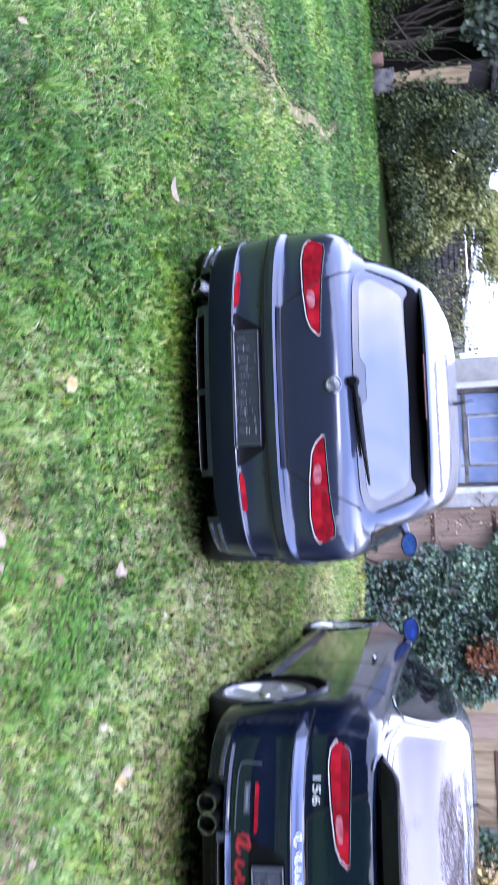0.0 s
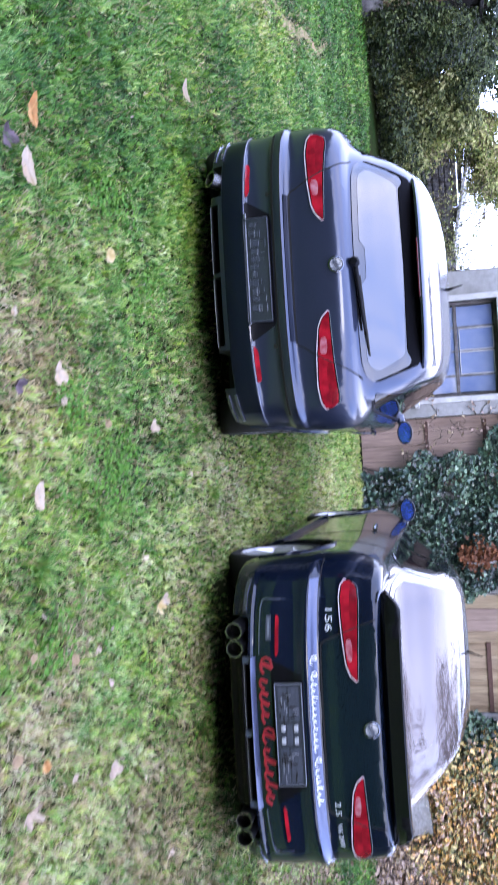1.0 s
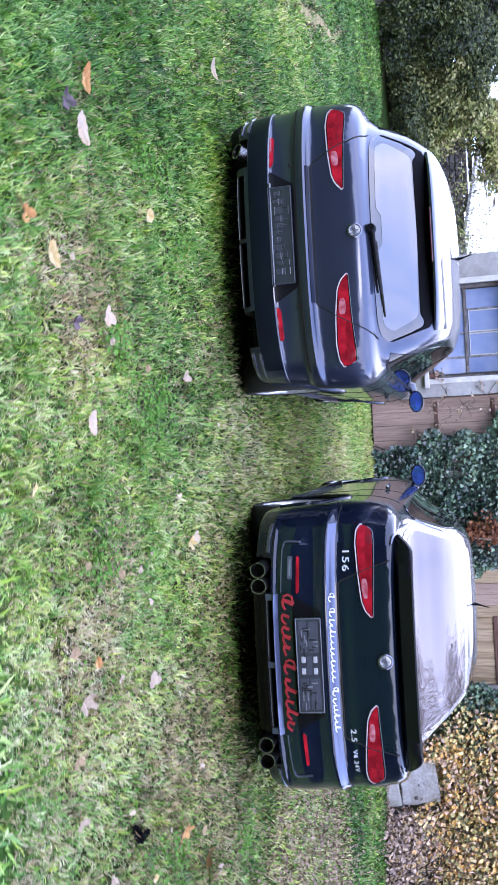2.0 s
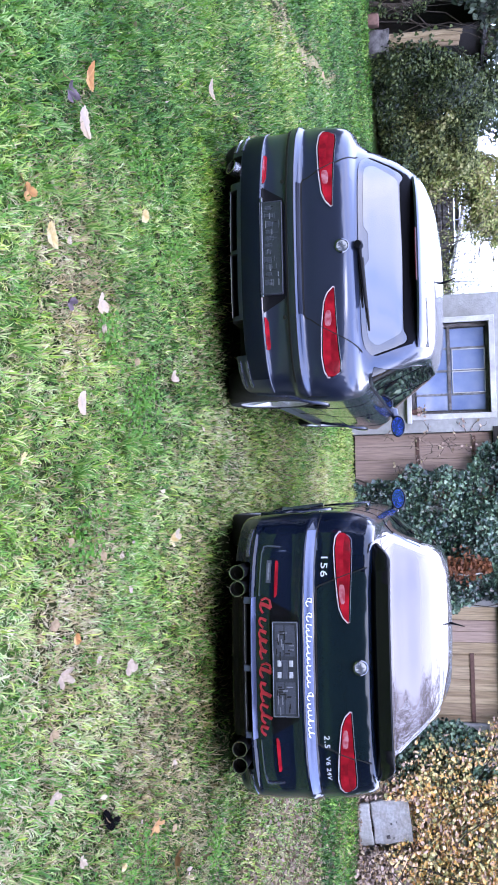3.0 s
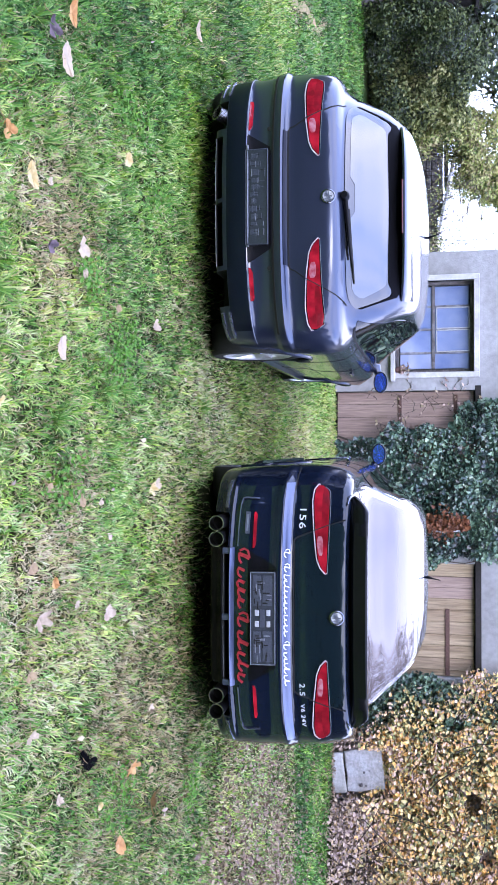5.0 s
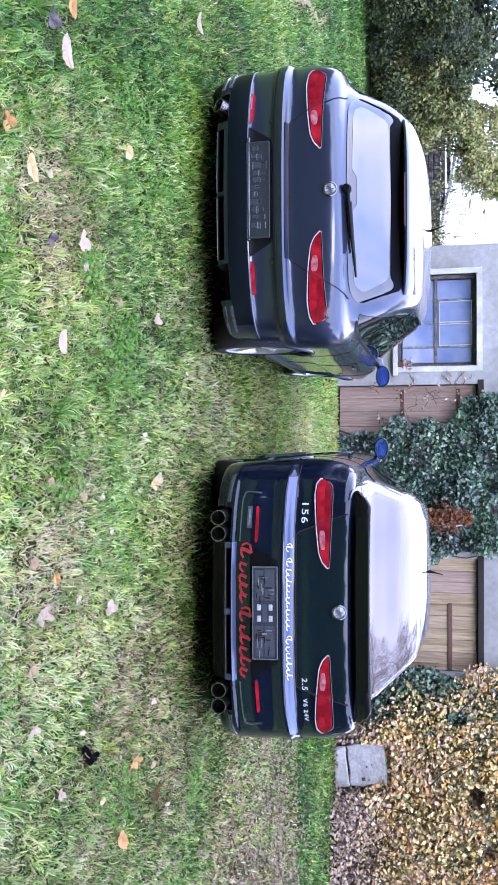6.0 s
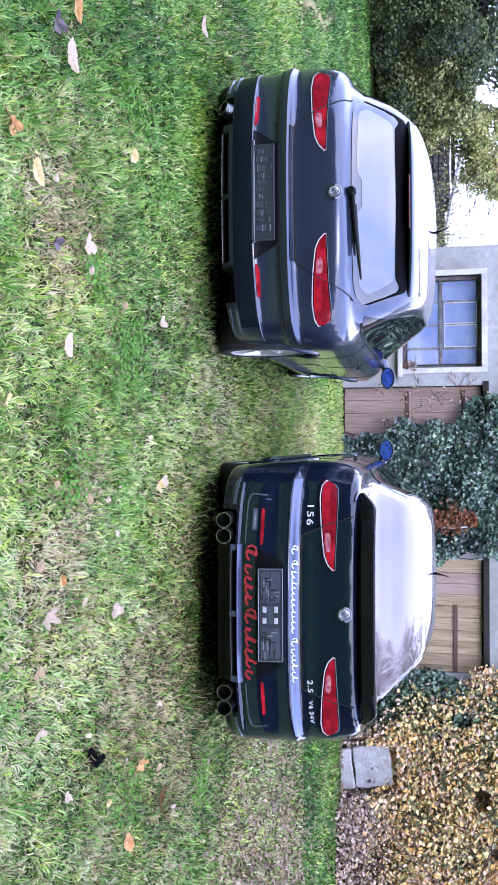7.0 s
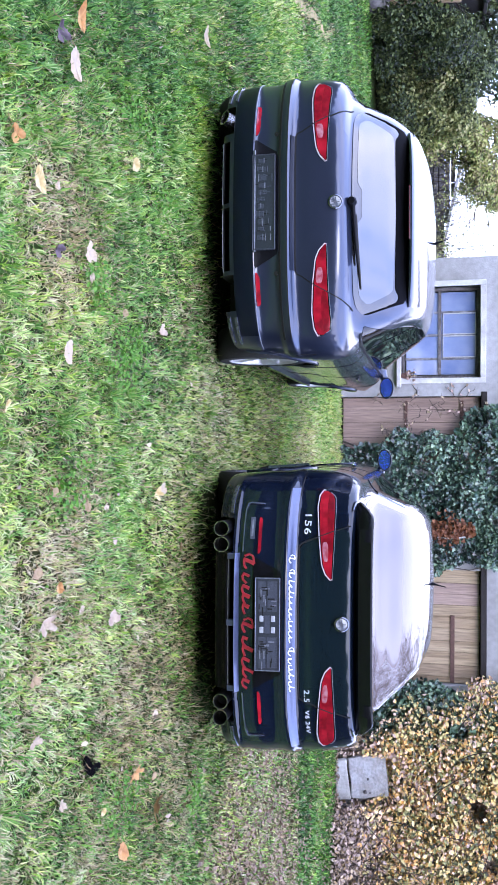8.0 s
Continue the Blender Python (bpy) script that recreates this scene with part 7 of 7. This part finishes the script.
dry = tagged(new("dry_grass", grass("dry_grass", BANDS, STRAW, 0.042, 0.0035, lambda x, y: np.clip(dryness(x, y) * 1.0 - 0.05, 0.1, 1), 42, 0.7)), "dry straw-coloured grass among the green", "grass", kind="stuff")

yellowed = tagged(new("yellowed_grass", grass("yellowed_grass", [(4.2, 6.2, 1500, 1.2), (6.2, 9.0, 2000, 1.5), (9.0, 12.3, 1600, 2.1)], YELLOWED, 0.06, 0.0052, lambda x, y: np.exp(-((x - 0.95) / 0.55) ** 4) * np.clip((y - 5.0) / 3, 0.1, 0.7) + 0.35 * np.exp(-((x + 2.2) / 0.8) ** 2 - ((y - 7.5) / 1.6) ** 2) + 0.25 * np.exp(-((x - 0.9) / 1.1) ** 2 - ((y - 4.4) / 1.0) ** 2), 48)), "yellowing longer grass between the cars", "grass", kind="stuff")


def outer_lawn():
    """The coarser grass of the rest of the garden, round the part that lies before the cars."""
    rng = np.random.default_rng(47)
    n = 420000
    x, y = rng.uniform(-16.4, 13.4, n), rng.uniform(-8.6, 17.0, n)
    away = np.hypot(np.maximum(np.abs(x - 1.0) - 2.0, 0), np.minimum(y - 2.5, 0))
    ok = ~((x > 0.6 - 0.6 * y) & (x < 1.4 + 0.55 * y) & (y > 2.5)) & ~((y > 12.2) & (x > -1.8)) & (rng.random(n) < np.clip(1.25 - 0.1 * away, 0.3, 1))
    x, y, away = x[ok], y[ok], away[ok]
    n = len(x)
    ang, lean = rng.uniform(0, 2 * np.pi, n), rng.uniform(0.5, 1.4, n)
    d = np.stack([np.cos(ang), np.sin(ang), np.zeros(n)], -1)
    s = np.stack([-d[:, 1], d[:, 0], np.zeros(n)], -1) * (rng.uniform(0.007, 0.013, n) * (1 + 0.09 * away))[:, None]
    base = np.stack([x, y, np.where(y > -3, bumps(x, y), 0.0)], -1)
    tip = base + (d * np.sin(lean)[:, None] + np.array([0, 0, 1.0]) * np.cos(lean)[:, None]) * rng.uniform(0.05, 0.11, n)[:, None]
    me = big_mesh("outer_grass", np.stack([base - s, base + s, tip], 1).reshape(-1, 3), np.arange(3 * n).reshape(-1, 3), GRASS)
    set_tones(me, np.clip(0.42 + 0.1 * drift(x, y, 5) + rng.normal(0, 0.15, n), 0, 1), rng.random(n), 3)
    tagged(new("outer_grass", me), "longer green grass over the rest of the garden", "grass", kind="stuff")


outer_lawn()


def clover():
    rng = np.random.default_rng(43)
    n = 9000
    x, y = rng.uniform(-2.5, 4, n), rng.uniform(2.3, 9, n)
    c = np.sin(x * 3.7 + 1) * np.sin(y * 3.1) + 0.5 * np.sin(x * 7 + y * 5)
    ok = c > 0.35
    x, y = x[ok], y[ok]
    p = np.stack([x, y, bumps(x, y) + rng.uniform(0.015, 0.045, len(x))], -1)
    for cx, cy, r, m in ((0.74, 3.74, 0.17, 420), (-0.42, 3.88, 0.12, 240), (3.15, 4.81, 0.14, 200), (1.28, 3.16, 0.12, 220), (0.42, 3.38, 0.1, 180), (2.7, 3.65, 0.16, 240), (0.62, 3.95, 0.1, 140), (-0.1, 4.25, 0.12, 160)):
        q = np.stack([rng.normal(cx, r * 0.55, m), rng.normal(cy, r * 0.8, m)], -1)
        q = np.concatenate([q, (bumps(q[:, 0], q[:, 1]) + rng.uniform(0.03, 0.06, m))[:, None]], 1)
        p = np.concatenate([p, q])
    nrm = rng.normal(size=p.shape) * 0.5 + np.array([0, 0, 1.0])
    tagged(new("clover", leaf_cloud("clover", p, nrm, rng.uniform(0.012, 0.027, len(p)), CLOVER, "leaf", rng)), "low broad-leaved clover in the lawn", "clover", kind="stuff")


clover()


def tufts():
    """Coarse grass tufts whose long blades arch outward from one root."""
    rng = np.random.default_rng(53)
    spots = [(-0.09, 3.34), (-0.01, 3.02), (-0.45, 2.95), (0.1, 2.7), (-0.35, 3.43), (0.6, 2.66), (2.36, 2.71), (-0.0, 3.37)]
    spots += [(rng.uniform(-2.6, 0.9), rng.uniform(2.7, 6.0)) for k in range(40)] + [(rng.uniform(1.0, 3.4), rng.uniform(2.6, 4.4)) for k in range(5)]
    allv = []
    for cx, cy in spots:
        if any(abs(cx - a) < hw and cy > b - 0.1 for a, b, hw, ln in CARS):
            continue
        n = int(rng.integers(25, 60))
        ang, lean = rng.uniform(0, 2 * np.pi, n), rng.uniform(0.35, 1.15, n)
        l = rng.uniform(0.07, 0.15, n)
        d = np.stack([np.cos(ang), np.sin(ang), np.zeros(n)], -1)
        up = np.array([0, 0, 1.0])
        s = np.stack([-d[:, 1], d[:, 0], np.zeros(n)], -1) * rng.uniform(0.0018, 0.0032, n)[:, None]
        base = np.array([cx, cy, float(bumps(np.array(cx), np.array(cy)))]) + d * rng.uniform(0, 0.03, n)[:, None]
        mid = base + (d * np.sin(lean * 0.7)[:, None] + up * np.cos(lean * 0.7)[:, None]) * (l * 0.5)[:, None]
        tip = mid + (d * np.sin(lean * 1.5)[:, None] + up * np.maximum(np.cos(lean * 1.5), -0.35)[:, None]) * (l * 0.5)[:, None]
        tip[:, 2] = np.maximum(tip[:, 2], 0.015)
        allv.append(np.stack([base - s, base + s, mid + s * 0.9, mid - s * 0.9, tip], 1))
    v = np.concatenate(allv)
    f = (np.arange(len(v))[:, None, None] * 5 + np.array([(0, 1, 2), (0, 2, 3), (3, 2, 4)])[None]).reshape(-1, 3)
    tagged(new("grass_tufts", big_mesh("grass_tufts", v.reshape(-1, 3), f, TUFT)), "coarse grass tufts arching over the lawn", "grass", kind="stuff")


tufts()


def leaf_litter():
    """Brown leaves thick on the ground beside the saloon, thinner over the lawn."""
    rng = np.random.default_rng(44)
    n = 44000
    x, y = rng.uniform(2.9, 10, n), rng.uniform(4.6, 12.2, n)
    d = (y - 6.9 - 0.1 * (x - 4) + 0.3 * np.sin(x * 2)) / 1.2
    chance = np.exp(-d * d) * np.clip((x - 3.2) / 0.8, 0, 1) + 0.04 + 0.08 * (y > 9) + 0.5 * (y > 11.7) * (x > 4.6)
    ok = rng.random(n) < chance
    ok &= ~((np.abs(x - 2.105) < 0.9) & (y > 4.7) & (y < 9.1))
    x, y = x[ok], y[ok]
    p = np.stack([x, y, bumps(x, y) + rng.uniform(0.012, 0.05, len(x))], -1)
    nrm = rng.normal(size=p.shape) * 0.7 + np.array([0, 0, 1.0])
    tagged(new("leaf_litter", leaf_cloud("leaf_litter", p, nrm, rng.uniform(0.02, 0.045, len(p)), LITTER, "leaf", rng)), "brown leaf litter lying thick on the ground", "leaf litter", kind="stuff")
    n = 160
    x, y = rng.uniform(-3.5, 4.5, n), rng.uniform(2.3, 12, n)
    p = np.stack([x, y, bumps(x, y) + rng.uniform(0.03, 0.055, n)], -1)
    tagged(new("small_leaves", leaf_cloud("small_leaves", p, rng.normal(size=p.shape) * 0.4 + np.array([0, 0, 1.0]), rng.uniform(0.02, 0.045, n), DRY_LEAVES, "leaf", rng)), "small dry leaves scattered over the lawn", "leaf litter", kind="stuff")


leaf_litter()


def fallen_leaf(x, y, length, width, turn, mat, label, lobes, curl, seed, lift=0.05):
    """One large fallen leaf: a lobed or plain outline with a rib, folded and curled."""
    rng = random.Random(seed)
    length, width = length * 0.78, width * 1.0
    n = 40
    verts = [(0, 0, 0.0)]
    for k in range(n):
        a = 2 * math.pi * k / n
        r = 1 - (0.42 if lobes else 0.06) * (0.5 + 0.5 * math.cos((lobes or 3) * a + 0.4)) ** (1.5 if lobes else 1) + rng.uniform(-0.07, 0.07)
        px, py = r * math.cos(a) * length / 2, r * math.sin(a) * width / 2
        verts.append((px, py, 0))
    out = [(px, py, curl * ((px / length) ** 2 * 1.6 * length + abs(py) * 0.6) + rng.uniform(-0.003, 0.003)) for px, py, _ in verts]
    faces = [(0, 1 + k, 1 + (k + 1) % n) for k in range(n)]
    bm = bmesh.new()
    vs = [bm.verts.new(v) for v in out]
    for f in faces:
        bm.faces.new([vs[i] for i in f])
    bmesh.ops.solidify(bm, geom=bm.faces[:], thickness=0.0012)
    z = float(bumps(np.array(x), np.array(y))) + lift
    ob = thing("fallen_leaf", pose(x, y, z, rng.uniform(12, 28), rng.uniform(-10, 10), turn), label, "leaf", "fallen leaves on the lawn")
    part("blade", finish("blade", bm, mat, True, 60), ob)
    part("stalk", tube_mesh("stalk", [(-length * 0.48, 0, 0.002 + curl * length * 0.35), (-length * 0.66, 0.004, 0.0), (-length * 0.8, 0.015, -0.012)], 0.0016, LEAF_STALK, 5), ob)


LEAF_SEEDS = iter(range(100, 200))


def scatter(mat, label, leaves, lift=0.05):
    """Fallen leaves of one colour: place, length, width, turn, lobes and curl of each."""
    for x, y, l, w, turn, lobes, curl in leaves:
        fallen_leaf(x, y, l, w, turn, mat, label, lobes, curl, next(LEAF_SEEDS), lift)


scatter(LEAF_PALE, "pale bleached leaf lying on the grass", [
    (-0.355, 3.123, 0.17, 0.055, 8, 0, 0.3), (0.338, 3.252, 0.13, 0.075, 35, 3, 0.4), (0.759, 3.065, 0.13, 0.05, -12, 0, 0.3), (1.33, 4.29, 0.09, 0.07, 10, 3, 0.5), (-1.367, 5.0, 0.16, 0.045, 30, 0, 0.5), (0.155, 2.967, 0.04, 0.03, 25, 0, 0.3), (2.425, 4.08, 0.05, 0.05, 10, 3, 0.4)])
scatter(LEAF_YELLOW, "yellow fallen leaf lying on the grass", [
    (1.345, 4.2, 0.12, 0.07, 60, 5, 0.5), (0.179, 2.824, 0.13, 0.05, 15, 0, 0.3), (0.98, 2.62, 0.08, 0.04, 120, 0, 0.3), (2.647, 3.44, 0.05, 0.035, 40, 0, 0.4), (-0.198, 3.793, 0.1, 0.06, 70, 0, 0.3)])
scatter(LEAF_ORANGE, "orange fallen leaf lying on the grass", [
    (2.619, 3.8, 0.15, 0.09, 75, 5, 0.3), (-0.573, 3.18, 0.15, 0.045, 12, 0, 0.4), (0.076, 2.653, 0.1, 0.06, 60, 3, 0.4), (2.909, 3.656, 0.17, 0.055, 35, 0, 0.25), (1.643, 3.039, 0.06, 0.04, 20, 0, 0.5)])
scatter(LEAF_PINK, "pale pinkish curled leaf lying on the grass", [
    (1.86, 3.572, 0.1, 0.085, 20, 3, 0.35), (0.515, 4.245, 0.09, 0.07, 10, 3, 0.5), (1.753, 2.924, 0.12, 0.09, 40, 5, 0.8), (0.433, 3.279, 0.05, 0.035, 0, 0, 0.4), (1.367, 3.468, 0.05, 0.035, 20, 3, 0.6), (2.161, 2.872, 0.07, 0.06, 30, 3, 0.6), (1.756, 3.225, 0.05, 0.035, 90, 0, 0.5), (2.479, 3.091, 0.07, 0.04, 20, 3, 0.6)])
scatter(LEAF_PURPLE, "dark purple withered leaf in the grass", [
    (-0.415, 2.971, 0.12, 0.07, 50, 3, 0.8), (0.392, 2.947, 0.09, 0.055, 80, 3, 0.9)])
scatter(LEAF_TAN, "tan curled leaf lying on the grass", [
    (2.887, 4.078, 0.18, 0.12, 150, 5, 0.55), (1.565, 2.877, 0.06, 0.045, 20, 0, 0.5), (0.506, 3.71, 0.05, 0.035, 40, 0, 0.4), (1.281, 3.0, 0.045, 0.04, 60, 0, 0.5), (1.355, 3.283, 0.06, 0.04, 10, 0, 0.4), (-3.85, 10.0, 0.12, 0.06, 10, 0, 0.4), (2.733, 4.071, 0.05, 0.045, 20, 0, 0.4), (1.659, 4.58, 0.06, 0.04, 150, 0, 0.5), (1.94, 2.853, 0.08, 0.05, 30, 3, 0.7)])
# leaf shapes painted nearly black in place of a dark hole in the lawn
scatter(HOLE_DARK, "nearly black leaf shape for a dark hole in the grass", [
    (2.43, 3.36, 0.15, 0.045, 30, 0, 0.1), (2.455, 3.41, 0.12, 0.055, 70, 0, 0.15), (2.41, 3.4, 0.08, 0.04, 140, 3, 0.2)], 0.03)
